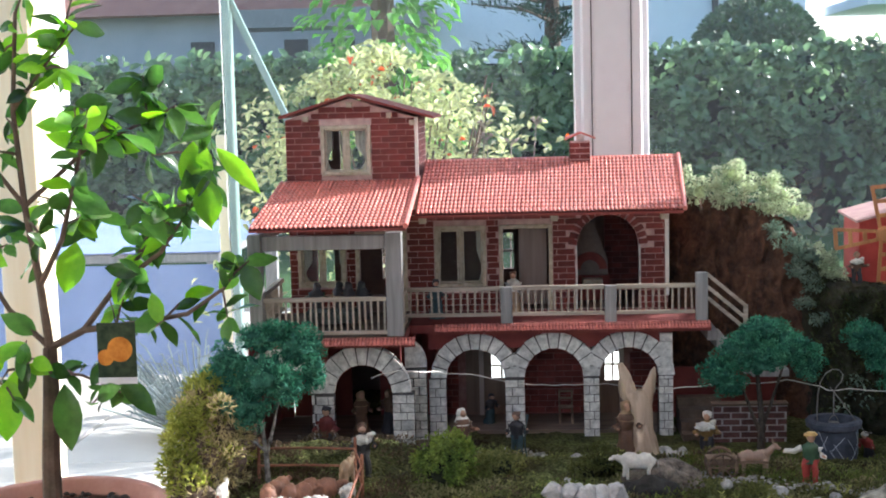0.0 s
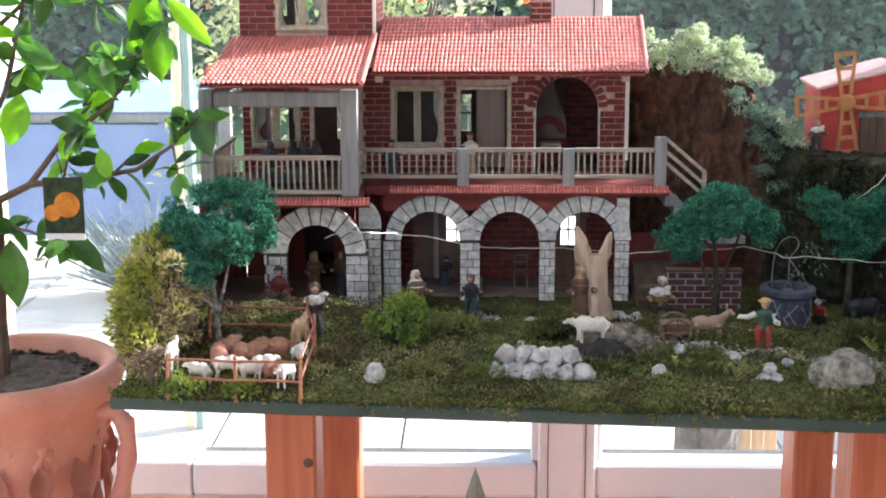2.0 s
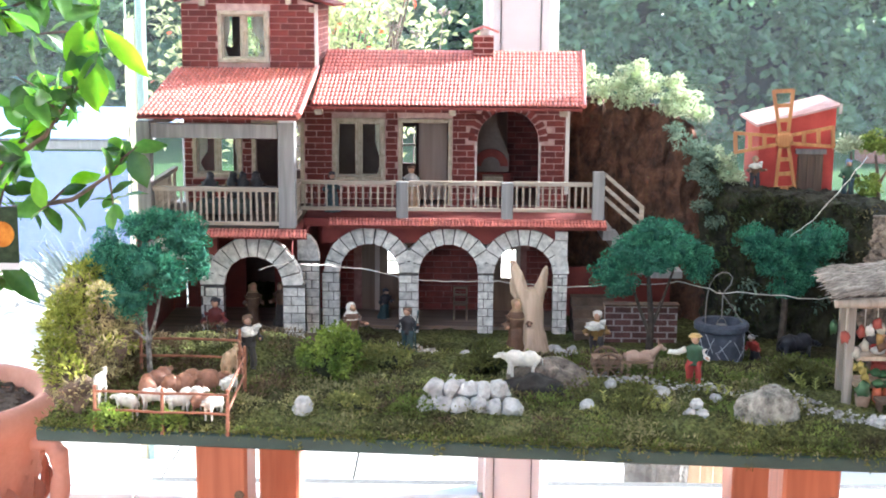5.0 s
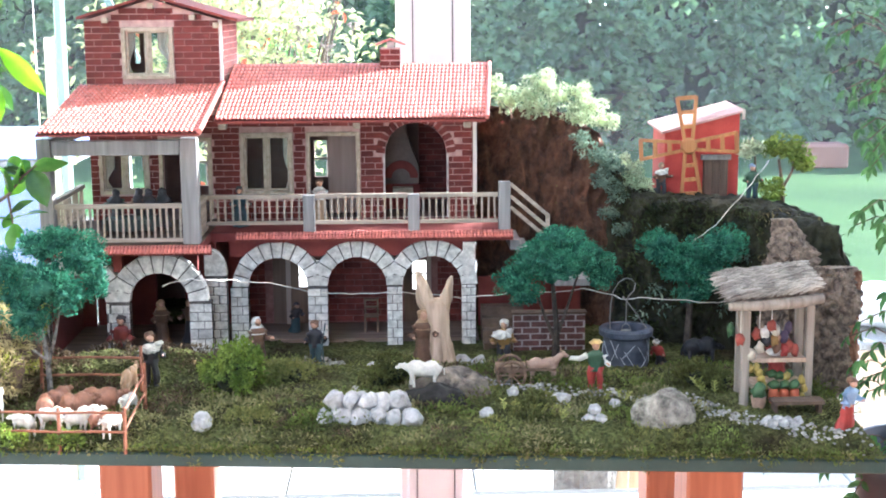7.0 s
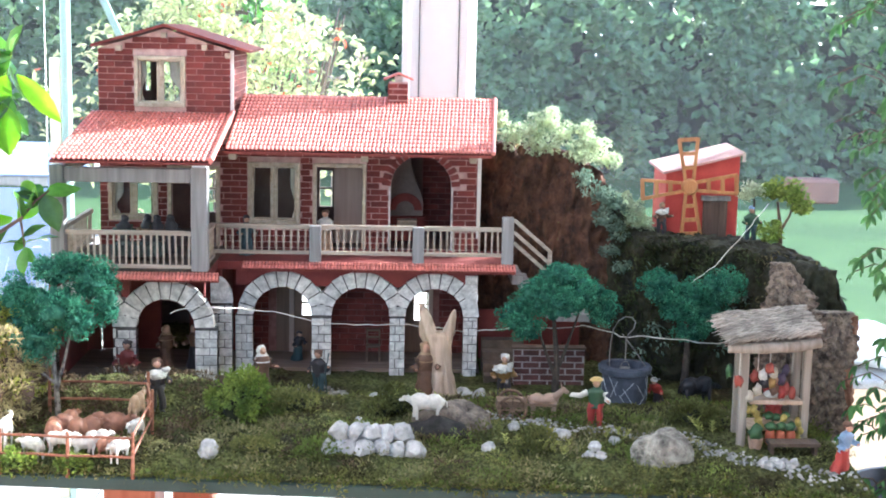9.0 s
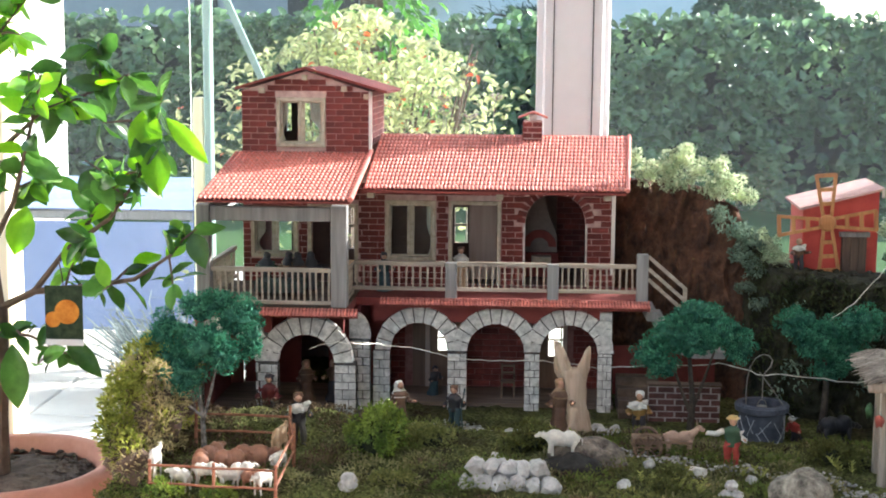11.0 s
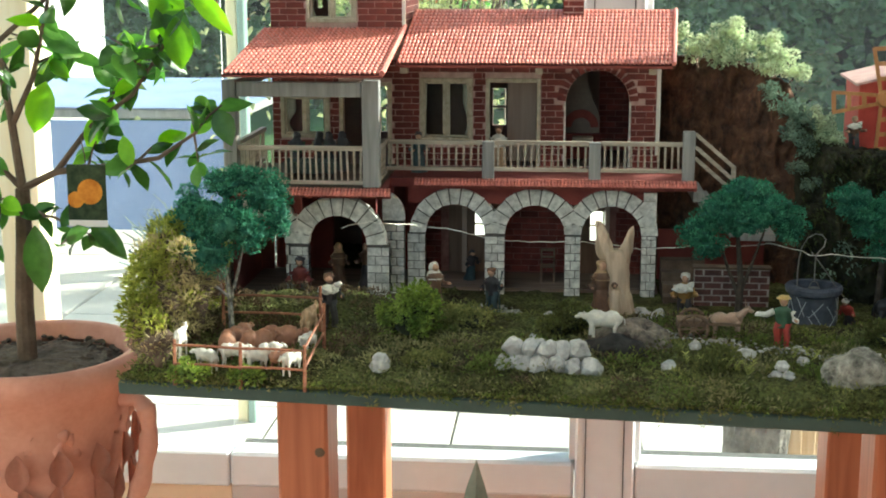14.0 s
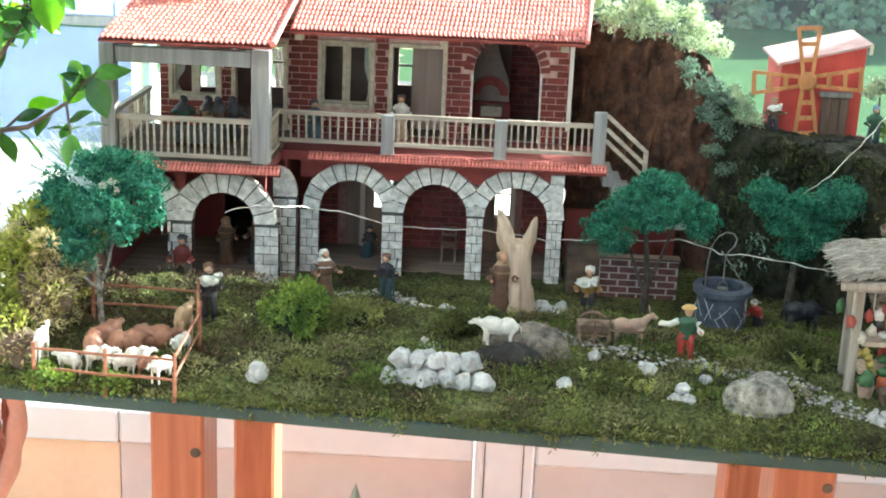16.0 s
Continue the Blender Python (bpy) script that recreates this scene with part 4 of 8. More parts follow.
# ---- stone arcades ----
def arcade(parent, y, xs, r_in, spring, top, base, span0, span1, thick=0.016, ring=0.021):
    """White stone arches: xs are the centres, r_in the clear radius; piers between; every stone is a piece."""
    bm = bmesh.new()
    hl = [(c - r_in, c + r_in, base - 0.01, spring + r_in) for c in xs]
    cells(bm, y, y + thick, span0, span1, base, spring, [(c - r_in, c + r_in, base - 0.01, spring) for c in xs])
    for c in xs:
        n = 12
        for k in range(n):
            a0, a1 = math.pi * k / n, math.pi * (k + 1) / n
            pts = [(c + rr * math.cos(a), spring + rr * math.sin(a)) for rr, a in ((r_in, a0), (r_in + ring, a0), (r_in + ring, a1), (r_in, a1))]
            f = [bm.verts.new((px, y, pz)) for px, pz in pts]
            g = [bm.verts.new((px, y + thick, pz)) for px, pz in pts]
            bm.faces.new(f)
            bm.faces.new(g[::-1])
            for i in range(4):
                bm.faces.new((f[(i + 1) % 4], f[i], g[i], g[(i + 1) % 4]))
    bmesh.ops.remove_doubles(bm, verts=bm.verts[:], dist=1e-5)
    core = part("arcade", bm, M["joint"], parent, "arcade of white-painted stone blocks")
    for c in xs:
        n = 11
        for k in range(n):
            a0, a1 = math.pi * k / n + 0.018, math.pi * (k + 1) / n - 0.018
            r0, r1 = r_in - 0.0006, r_in + ring + 0.001 + random.uniform(0, 0.0012)
            pts = [(c + rr * math.cos(a), spring + rr * math.sin(a)) for rr, a in ((r0, a0), (r1, a0), (r1, a1), (r0, a1))]
            vb = bmesh.new()
            d = random.uniform(0.0015, 0.0026)
            f = [vb.verts.new((px, y - d, pz)) for px, pz in pts]
            g = [vb.verts.new((px, y + thick + 0.001, pz)) for px, pz in pts]
            vb.faces.new(f)
            vb.faces.new(g[::-1])
            for i in range(4):
                vb.faces.new((f[(i + 1) % 4], f[i], g[i], g[(i + 1) % 4]))
            part("voussoir", vb, M["stone"], core)
    edges = [span0] + [e for c in xs for e in (c - r_in, c + r_in)] + [span1]
    for a, b in zip(edges[::2], edges[1::2]):
        if b - a < 0.004:
            continue
        z = base
        j = 0
        while z < spring - 0.004:
            h = random.uniform(0.011, 0.0145)
            z1 = min(z + h, spring)
            cut = a + (b - a) * (0.36 if j % 2 else 0.66)
            for s0, s1 in ((a - 0.0006, cut), (cut, b + 0.0006)):
                if s1 - s0 < 0.003:
                    continue
                part("stone_block", boxm(s0 + 0.0006, s1 - 0.0006, y - random.uniform(0.0015, 0.0028), y + thick + 0.001, z + 0.0007, z1 - 0.0007), M["stone"], core)
            z = z1
            j += 1
    return core


AR = 0.0435
arcade(house, YA, [-0.0355, 0.0795, 0.1885], AR, 0.070, 0.0, GZ, -0.104, 0.252)
# the end pier rises to the balcony
for j in range(5):
    part("stone_block", boxm(0.2335, 0.2515, YA - 0.0022, YA + 0.016, 0.071 + j * 0.0125, 0.0825 + j * 0.0125), M["stone"], house)
bm = bmesh.new()
cells(bm, YA + 0.004, YA + 0.014, -0.104, 0.252, 0.1135, FL - 0.0125, [])
part("spandrel", bm, M["redpaint"], house)
YQ = -0.222
arcade(house, YQ, [-0.1905], 0.0415, 0.070, 0.0, GZ, -0.2565, -0.119, ring=0.0245)
arcade(house, YQ, [-0.303], 0.040, 0.070, 0.0, GZ, -0.352, -0.257, ring=0.0245)
part("stable_side", boxm(-0.352, -0.346, YQ + 0.018, 0.0, GZ, FL - 0.0125), M["redpaint"], house)
part("stable_back", boxm(-0.3458, XL - 0.001, -0.012, -0.004, GZ, FL - 0.0125), M["redpaint"], house)
bm = bmesh.new()
cells(bm, YQ + 0.004, YQ + 0.014, -0.352, -0.1365, 0.112, FL - 0.0125, [(-0.240, -0.138, 0.10, 0.1345), (-0.349, -0.252, 0.10, 0.1345)])
part("spandrel", bm, M["redpaint"], house)
# pier beside the porch: coursed stone with a plain rounded head
YS0, YS1 = YA - 0.034, YA - 0.018
for j in range(9):
    z0 = GZ + j * 0.0125
    cut = -0.136 + 0.031 * (0.38 if j % 2 else 0.64)
    for a, b in ((-0.136, cut), (cut, -0.105)):
        part("stone_block", boxm(a + 0.0007, b - 0.0007, YS0 - random.uniform(0, 0.0015), YS1, z0, z0 + 0.0114, 0.0008), M["stone"], house)
part("pier_core", boxm(-0.1355, -0.1055, YS0 + 0.001, YS1 + 0.001, GZ, 0.092), M["joint"], house)
bm = bmesh.new()
prof = [(-0.130 + 0.025 * math.sin(math.pi / 2 * t / 12), 0.0935 + 0.038 * math.cos(math.pi / 2 * t / 12)) for t in range(13)] + [(-0.136, 0.0935), (-0.136, 0.1315)]
f = [bm.verts.new((x, YS0, z)) for x, z in prof]
g = [bm.verts.new((x, YS1, z)) for x, z in prof]
bm.faces.new(f[::-1])
bm.faces.new(g)
for i in range(len(prof)):
    k = (i + 1) % len(prof)
    bm.faces.new((f[i], f[k], g[k], g[i]))
part("pier_head", bm, M["stone"], house, "plain rounded stone head in shade")
part("side_wall", boxm(-0.1245, -0.1215, YS1 + 0.003, -0.013, GZ, FL - 0.0125), M["redpaint"], house)

# ---- model landscape ----
M.update({
    "rock": surface("grey_rock", (0.075, 0.070, 0.058), (0.42, 0.40, 0.34), 95, 0.95, 1.0, 420, spread=0.12, stain=(0.17, 0.18, 0.10), dist=0.006),
    "darkrock": surface("dark_rock", (0.045, 0.038, 0.032), (0.27, 0.225, 0.18), 70, 0.95, 1.0, 300, dist=0.006),
    "whitestone": surface("white_pebble", (0.24, 0.24, 0.235), (0.56, 0.555, 0.54), 70, 0.9, 0.6, 260, spread=0.18),
    "gravel": surface("pale_gravel", (0.19, 0.185, 0.17), (0.46, 0.45, 0.425), 60, 0.95, 0.3, 300, spread=0.35, island=True),
    "foam": surface("dyed_lichen_foam", (0.026, 0.115, 0.070), (0.105, 0.30, 0.185), 60, 1.0, 0.5, 300, spread=0.4, island=True, translucent=0.12, spec=0.1),
    # darker foam copy for crown cores, standing for shade between the lumps
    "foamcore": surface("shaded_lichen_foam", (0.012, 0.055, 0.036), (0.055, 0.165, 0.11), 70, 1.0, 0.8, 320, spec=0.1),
    "palefoam": surface("pale_lichen", (0.24, 0.30, 0.19), (0.58, 0.63, 0.44), 35, 1.0, 0.4, 300, spread=0.35, island=True, translucent=0.25, spec=0.1),
    "greyfoam": surface("grey_green_lichen", (0.095, 0.145, 0.11), (0.22, 0.28, 0.21), 35, 1.0, 0.4, 300, spread=0.35, island=True, translucent=0.15, spec=0.1),
    # near-black core colour stands for shade inside the bushes
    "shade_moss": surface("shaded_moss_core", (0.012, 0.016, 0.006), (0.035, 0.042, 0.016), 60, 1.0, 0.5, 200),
    "strawmoss": surface("pale_straw_moss", (0.22, 0.19, 0.085), (0.52, 0.45, 0.27), 30, 0.9, 0, 200, spread=0.35, island=True, translucent=0.4, spec=0.2),
    "sunmoss": surface("yellow_green_sprig", (0.16, 0.19, 0.04), (0.42, 0.43, 0.13), 30, 0.9, 0, 200, spread=0.4, island=True, translucent=0.45, spec=0.2),
    "bushleaf": surface("yellow_green_moss_bush", (0.08, 0.135, 0.024), (0.25, 0.31, 0.07), 30, 0.9, 0, 200, spread=0.4, island=True, translucent=0.3),
    "cork": surface("rusty_cork_bark", (0.042, 0.022, 0.014), (0.150, 0.070, 0.038), 40, 1.0, 1.0, 160, stain=(0.16, 0.15, 0.05), dist=0.006),
    "mosscliff": surface("dark_mossy_cliff", (0.008, 0.008, 0.005), (0.050, 0.048, 0.022), 30, 1.0, 1.0, 160, dist=0.006),
    "greybark": surface("grey_cork_bark", (0.045, 0.033, 0.025), (0.30, 0.235, 0.18), 110, 1.0, 1.0, 330, stain=(0.17, 0.12, 0.085), dist=0.006),
    "thatch": surface("grey_thatch", (0.22, 0.20, 0.17), (0.50, 0.46, 0.40), 30, 0.95, 0.3, 300, spread=0.35, island=True),
    "drift": wood("bleached_driftwood", (0.37, 0.275, 0.19), (0.58, 0.45, 0.34), "z", 90, 0.8),
    "fence": wood("reddish_fence_wood", (0.20, 0.075, 0.042), (0.34, 0.135, 0.072), "x", 120, 0.7),
    "wellblue": surface("blue_grey_well_stone", (0.035, 0.042, 0.062), (0.10, 0.115, 0.15), 60, 0.85, 0.5, 300, spread=0.25),
    "welljoint": surface("pale_well_joint", (0.30, 0.33, 0.38), (0.45, 0.48, 0.52), 60, 0.9),
    "hollow": surface("hollow_black", (0.012, 0.011, 0.010), (0.05, 0.045, 0.04), 60, 1.0, 0.8, 300),
    "wire": surface("silvery_wire", (0.55, 0.52, 0.46), (0.75, 0.72, 0.66), 80, 0.35, 0.1, 400, metal=0.7),
    "rust": surface("grey_iron", (0.16, 0.15, 0.14), (0.26, 0.25, 0.23), 80, 0.6, 0.2, 400, metal=0.6),
    "millred": surface("red_painted_board", (0.46, 0.05, 0.04), (0.60, 0.09, 0.065), 40, 0.7, 0.2, 300),
    "millroof": surface("pink_grey_felt", (0.42, 0.24, 0.22), (0.58, 0.38, 0.35), 40, 0.85, 0.3, 300),
    "sail": wood("orange_brown_sail_wood", (0.36, 0.15, 0.05), (0.52, 0.25, 0.09), "z", 120, 0.6),
    "darktwig": surface("dark_twig_bark", (0.025, 0.02, 0.016), (0.085, 0.068, 0.052), 120, 0.9, 0.6, 300),
    "birch": surface("white_flecked_twig", (0.05, 0.042, 0.036), (0.42, 0.39, 0.36), 120, 0.25, 0.6, 300, stain=(0.8, 0.8, 0.78)),
})


def paint(name, c, rough=0.55):
    k = "fig_" + name
    if k not in M:
        M[k] = surface("painted_" + name, tuple(v * 0.72 for v in c), c, 150, rough, 0.25, 600)
    return M[k]


P = {
    "skin": paint("skin", (0.52, 0.30, 0.20)), "white": paint("white", (0.72, 0.70, 0.64)), "red": paint("red", (0.38, 0.045, 0.035)),
    "dullred": paint("dullred", (0.17, 0.028, 0.024)), "green": paint("green", (0.045, 0.105, 0.055)), "brown": paint("brown", (0.16, 0.085, 0.05)), "dark": paint("dark", (0.045, 0.04, 0.045)),
    "tan": paint("tan", (0.38, 0.25, 0.14)), "blue": paint("blue", (0.22, 0.33, 0.48)), "teal": paint("teal", (0.045, 0.085, 0.095)),
    "straw": paint("straw", (0.58, 0.40, 0.14)), "mustard": paint("mustard", (0.34, 0.20, 0.06)), "wool": paint("wool", (0.66, 0.63, 0.56)),
    "pig": paint("pig", (0.32, 0.145, 0.085)), "donkey": paint("donkey", (0.40, 0.27, 0.20)), "black": paint("black", (0.015, 0.016, 0.022)),
    "yellow": paint("yellow", (0.46, 0.36, 0.09)), "pot": paint("pot", (0.50, 0.12, 0.05)), "leaf": paint("leaf", (0.055, 0.13, 0.045)),
}


def smooth01(a, b, x):
    t = min(1, max(0, (x - a) / (b - a)))
    return t * t * (3 - 2 * t)


def gz(x, y):
    """Height of the mossy ground."""
    u, v = board_uv(x, y)
    e = smooth01(0, 0.04, v) * smooth01(0, 0.03, u) * smooth01(0, 0.03, BW - u)
    z = -0.017 + 0.017 * e
    z -= 0.021 * smooth01(0.27, 0.40, v)
    z += 0.027 * math.exp(-(((x + 0.21) / 0.11) ** 2 + ((y + 0.31) / 0.07) ** 2))
    z += 0.007 * e * noise.noise(Vector((x * 14, y * 14, 0.3))) + 0.005 * e * noise.noise(Vector((x * 45, y * 45, 2.3)))
    return z


bm = bmesh.new()
nu, nv = 300, 230
rows = []
for j in range(nv + 1):
    row = []
    for i in range(nu + 1):
        u, v = BW * i / nu, (BD - 0.02) * j / nv
        p = onboard(min(max(u, 0.002), BW - 0.002), v + 0.002)
        fuzz = 0.0042 * abs(noise.noise(Vector((p.x * 120, p.y * 120, 5.0)))) + 0.003 * noise.noise(Vector((p.x * 260, p.y * 260, 1.0)))
        row.append(bm.verts.new((p.x, p.y, max(gz(p.x, p.y) + fuzz, BTOP + 0.0012))))
    rows.append(row)
for j in range(nv):
    for i in range(nu):
        bm.faces.new((rows[j][i], rows[j][i + 1], rows[j + 1][i + 1], rows[j + 1][i]))
tagged(part("moss_carpet", bm, M["moss"], None, "", True), "olive green dried moss covering the board", "moss", "", "stuff")


def tuft_field(name, count, region, size, mat, label, clump=0.5):
    """Short bent blades standing on the ground, thick in patches."""
    bm = bmesh.new()
    made = 0
    tries = 0
    while made < count and tries < count * 6:
        tries += 1
        u, v = random.uniform(*region[0]), random.uniform(*region[1])
        p = onboard(u, v)
        if noise.noise(Vector((p.x * 22, p.y * 22, 7.7))) * 0.9 + 0.5 < random.random() * clump * 2:
            continue
        if -0.345 < p.x < 0.26 and p.y > -0.10:
            continue
        if p.x < -0.11 and p.y > -0.52 and random.random() < 0.8:
            continue
        if -0.34 < p.x < -0.11 and p.y > -0.28:
            continue
        z = max(gz(p.x, p.y), BTOP + 0.001)
        a = random.uniform(0, 2 * math.pi)
        l = random.uniform(0.5, 1.3) * size
        lean = random.uniform(0.6, 2.4)
        d = Vector((math.cos(a) * lean, math.sin(a) * lean, 1)).normalized()
        s = Vector((-math.sin(a), math.cos(a), 0)) * l * 0.17
        b0, b1 = bm.verts.new((p.x + s.x, p.y + s.y, z - 0.001)), bm.verts.new((p.x - s.x, p.y - s.y, z - 0.001))
        mid = Vector((p.x, p.y, z)) + d * l * 0.55
        m0, m1 = bm.verts.new(mid + s * 0.8), bm.verts.new(mid - s * 0.8)
        tip = bm.verts.new(mid + (d + Vector((math.cos(a), math.sin(a), -0.5)) * 0.5) * l * 0.5)
        bm.faces.new((b0, b1, m1, m0))
        bm.faces.new((m0, m1, tip))
        made += 1
    tagged(part(name, bm, mat), label, "moss", "", "stuff")


tuft_field("moss_tufts", 38000, ((0.004, BW - 0.004), (0.002, 0.40)), 0.0050, M["mossblade"], "tufts of dried olive moss", 0.45)
tuft_field("moss_fringe", 3600, ((0.002, BW - 0.002), (-0.003, 0.02)), 0.0052, M["mossblade"], "moss fringe along the board edge", 0.3)


def sprig_mass(bm, centers, n, length, width, spread=1.0, mi=0):
    """Small leaf flecks over lumps given as (centre, radius)."""
    for c, r in centers:
        for k in range(int(n * (r[0] * r[2]) / (0.03 * 0.03)) + 12):
            th, ph = random.uniform(0, 2 * math.pi), math.acos(random.uniform(-0.8, 1))
            d = Vector((math.sin(ph) * math.cos(th), math.sin(ph) * math.sin(th), math.cos(ph)))
            f = random.uniform(0.74, 1.10)
            p = Vector((c[0] + d.x * r[0] * f, c[1] + d.y * r[1] * f, c[2] + d.z * r[2] * f))
            q = (d + Vector((random.uniform(-1, 1), random.uniform(-1, 1), random.uniform(-0.4, 1))) * spread).normalized()
            leafcard(bm, p, q, (random.uniform(-1, 1), random.uniform(-1, 1), 0.6), length * random.uniform(0.6, 1.3), width * random.uniform(0.7, 1.2), mi)


def ragged(lumps, n, k0=0.24, k1=0.42):
    """Small clumps scattered over larger lumps."""
    out = []
    for c, r in lumps:
        for _ in range(n):
            th, ph = random.uniform(0, 2 * math.pi), math.acos(random.uniform(-0.9, 1))
            d = (math.sin(ph) * math.cos(th), math.sin(ph) * math.sin(th), math.cos(ph))
            q = (r[0] + r[2]) / 2 * random.uniform(k0, k1)
            out.append((tuple(c[i] + d[i] * r[i] * random.uniform(0.8, 1.12) for i in range(3)), (q, q, q * random.uniform(0.7, 1.0))))
    return out


random.seed(9)
bm = bmesh.new()
for k in range(720):
    p = onboard(random.uniform(0.01, BW - 0.01), random.uniform(0.006, 0.36))
    if noise.noise(Vector((p.x * 9, p.y * 9, 3.3))) < -0.12:
        continue
    r = random.uniform(0.005, 0.021)
    hue = noise.noise(Vector((p.x * 11, p.y * 11, 8.1)))
    mi = 1 if hue > 0.16 else 3 if hue < -0.10 else (2 if random.random() < 0.22 else 0)
    # brown lumps here stand for dark soil and the shade over it
    if p.x < -0.115 and p.y > -0.53:
        mi = 2
    sprig_mass(bm, [((p.x, p.y, gz(p.x, p.y)), (r * 1.4, r, r * 0.62))], 330, 0.0054, 0.0019, 1.1, mi)
for k in range(190):
    u = random.uniform(0.004, BW - 0.004)
    p = onboard(u, random.uniform(-0.002, 0.008))
    r = random.uniform(0.004, 0.009)
    sprig_mass(bm, [((p.x, p.y, BTOP + random.uniform(0.000, 0.005)), (r * 1.6, r * 0.8, r * 0.7))], 210, 0.0050, 0.0019, 1.0, random.choice((0, 1, 1, 3)))
for u in (0.30, 0.46, 0.62, 0.665, 0.80, 0.93):
    p = onboard(u, -0.003)
    sprig_mass(bm, [((p.x, p.y, BTOP - 0.008), (0.004, 0.003, 0.010))], 260, 0.006, 0.002, 1.0, 0)
tagged(part("moss_lumps", bm, [M["mossblade"], surface("fresh_moss", (0.065, 0.092, 0.023), (0.185, 0.225, 0.065), 20, 0.95, 0, 200, spread=0.25, island=True, translucent=0.25, spec=0.1), surface("brown_moss", (0.06, 0.043, 0.026), (0.17, 0.125, 0.075), 20, 1.0, 0, 200, spread=0.4, island=True, spec=0.1), surface("pale_moss", (0.12, 0.115, 0.052), (0.28, 0.265, 0.135), 20, 1.0, 0, 200, spread=0.3, island=True, translucent=0.2, spec=0.1)]), "raised lumps of green and brown moss", "moss", "", "stuff")


def foam_tree(at, trunk, lumps, mat, label, fleck=0.0036, dense=2300, wood_mat="bark"):
    """A model tree: twig trunk and a crown of ragged lichen lumps."""
    t = thing("model_tree", at, label, "model tree", "model trees")
    bm = bmesh.new()
    for pts, r in trunk:
        tube(bm, pts, [r * (1 - 0.55 * i / (len(pts) - 1)) for i in range(len(pts))], 6)
    part("trunk", bm, M[wood_mat], t, "thin dark trunk")
    bm = bmesh.new()
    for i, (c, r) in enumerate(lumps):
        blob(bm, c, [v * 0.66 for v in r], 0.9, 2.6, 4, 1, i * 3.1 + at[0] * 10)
    sprig_mass(bm, [(c, [v * 0.86 for v in r]) for c, r in lumps], dense * 0.55, fleck, fleck * 0.45, 0.9)
    sprig_mass(bm, ragged(lumps, 9), dense * 0.75, fleck * 1.1, fleck * 0.4, 1.0)
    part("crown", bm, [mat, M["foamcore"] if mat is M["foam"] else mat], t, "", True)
    return t


random.seed(11)
# tree by the pen
A0 = Vector((-0.284, -0.455, 0.0))
foam_tree((A0.x, A0.y, gz(A0.x, A0.y)), [
    ([(A0.x, A0.y, -0.005), (A0.x - 0.002, A0.y, 0.05), (A0.x - 0.008, A0.y, 0.10), (A0.x - 0.02, A0.y, 0.14)], 0.0042),
    ([(A0.x - 0.001, A0.y, 0.045), (A0.x + 0.010, A0.y, 0.085), (A0.x + 0.020, A0.y, 0.13)], 0.0028),
    ([(A0.x - 0.003, A0.y, 0.05), (A0.x - 0.028, A0.y - 0.01, 0.075), (A0.x - 0.045, A0.y - 0.01, 0.11)], 0.0022)],
    [((-0.330, -0.45, 0.158), (0.024, 0.026, 0.022)), ((-0.318, -0.46, 0.128), (0.026, 0.026, 0.022)), ((-0.282, -0.475, 0.148), (0.032, 0.030, 0.030)), ((-0.238, -0.45, 0.176), (0.030, 0.028, 0.024)), ((-0.288, -0.44, 0.188), (0.030, 0.028, 0.018)), ((-0.302, -0.485, 0.108), (0.026, 0.024, 0.022)), ((-0.222, -0.46, 0.148), (0.016, 0.018, 0.024)), ((-0.252, -0.48, 0.136), (0.024, 0.024, 0.022)), ((-0.262, -0.44, 0.196), (0.020, 0.02, 0.014)), ((-0.345, -0.45, 0.145), (0.014, 0.015, 0.014))],
    M["foam"], "model tree with dyed green lichen crown beside the pen", wood_mat="birch")
# tree behind the cart
T2 = Vector((0.352, -0.275, -0.012))
foam_tree((T2.x, T2.y, T2.z), [
    ([(T2.x, T2.y, -0.016), (T2.x + 0.002, T2.y, 0.04), (T2.x - 0.004, T2.y, 0.10)], 0.006),
    ([(T2.x, T2.y, 0.02), (T2.x - 0.014, T2.y, 0.055), (T2.x - 0.03, T2.y, 0.10)], 0.003),
    ([(T2.x, T2.y, 0.02), (T2.x + 0.014, T2.y, 0.06), (T2.x + 0.03, T2.y, 0.11)], 0.003)],
    [((0.295, -0.28, 0.105), (0.026, 0.026, 0.022)), ((0.325, -0.285, 0.135), (0.032, 0.03, 0.026)), ((0.355, -0.27, 0.158), (0.034, 0.03, 0.022)), ((0.390, -0.285, 0.138), (0.032, 0.03, 0.024)), ((0.415, -0.275, 0.112), (0.020, 0.022, 0.02)), ((0.352, -0.295, 0.125), (0.034, 0.026, 0.022)), ((0.310, -0.29, 0.088), (0.020, 0.02, 0.016))],
    M["foam"], "model tree with dyed green lichen crown behind the cart", wood_mat="darktwig")
# tree by the cliff
T3 = Vector((0.545, -0.215, -0.015))
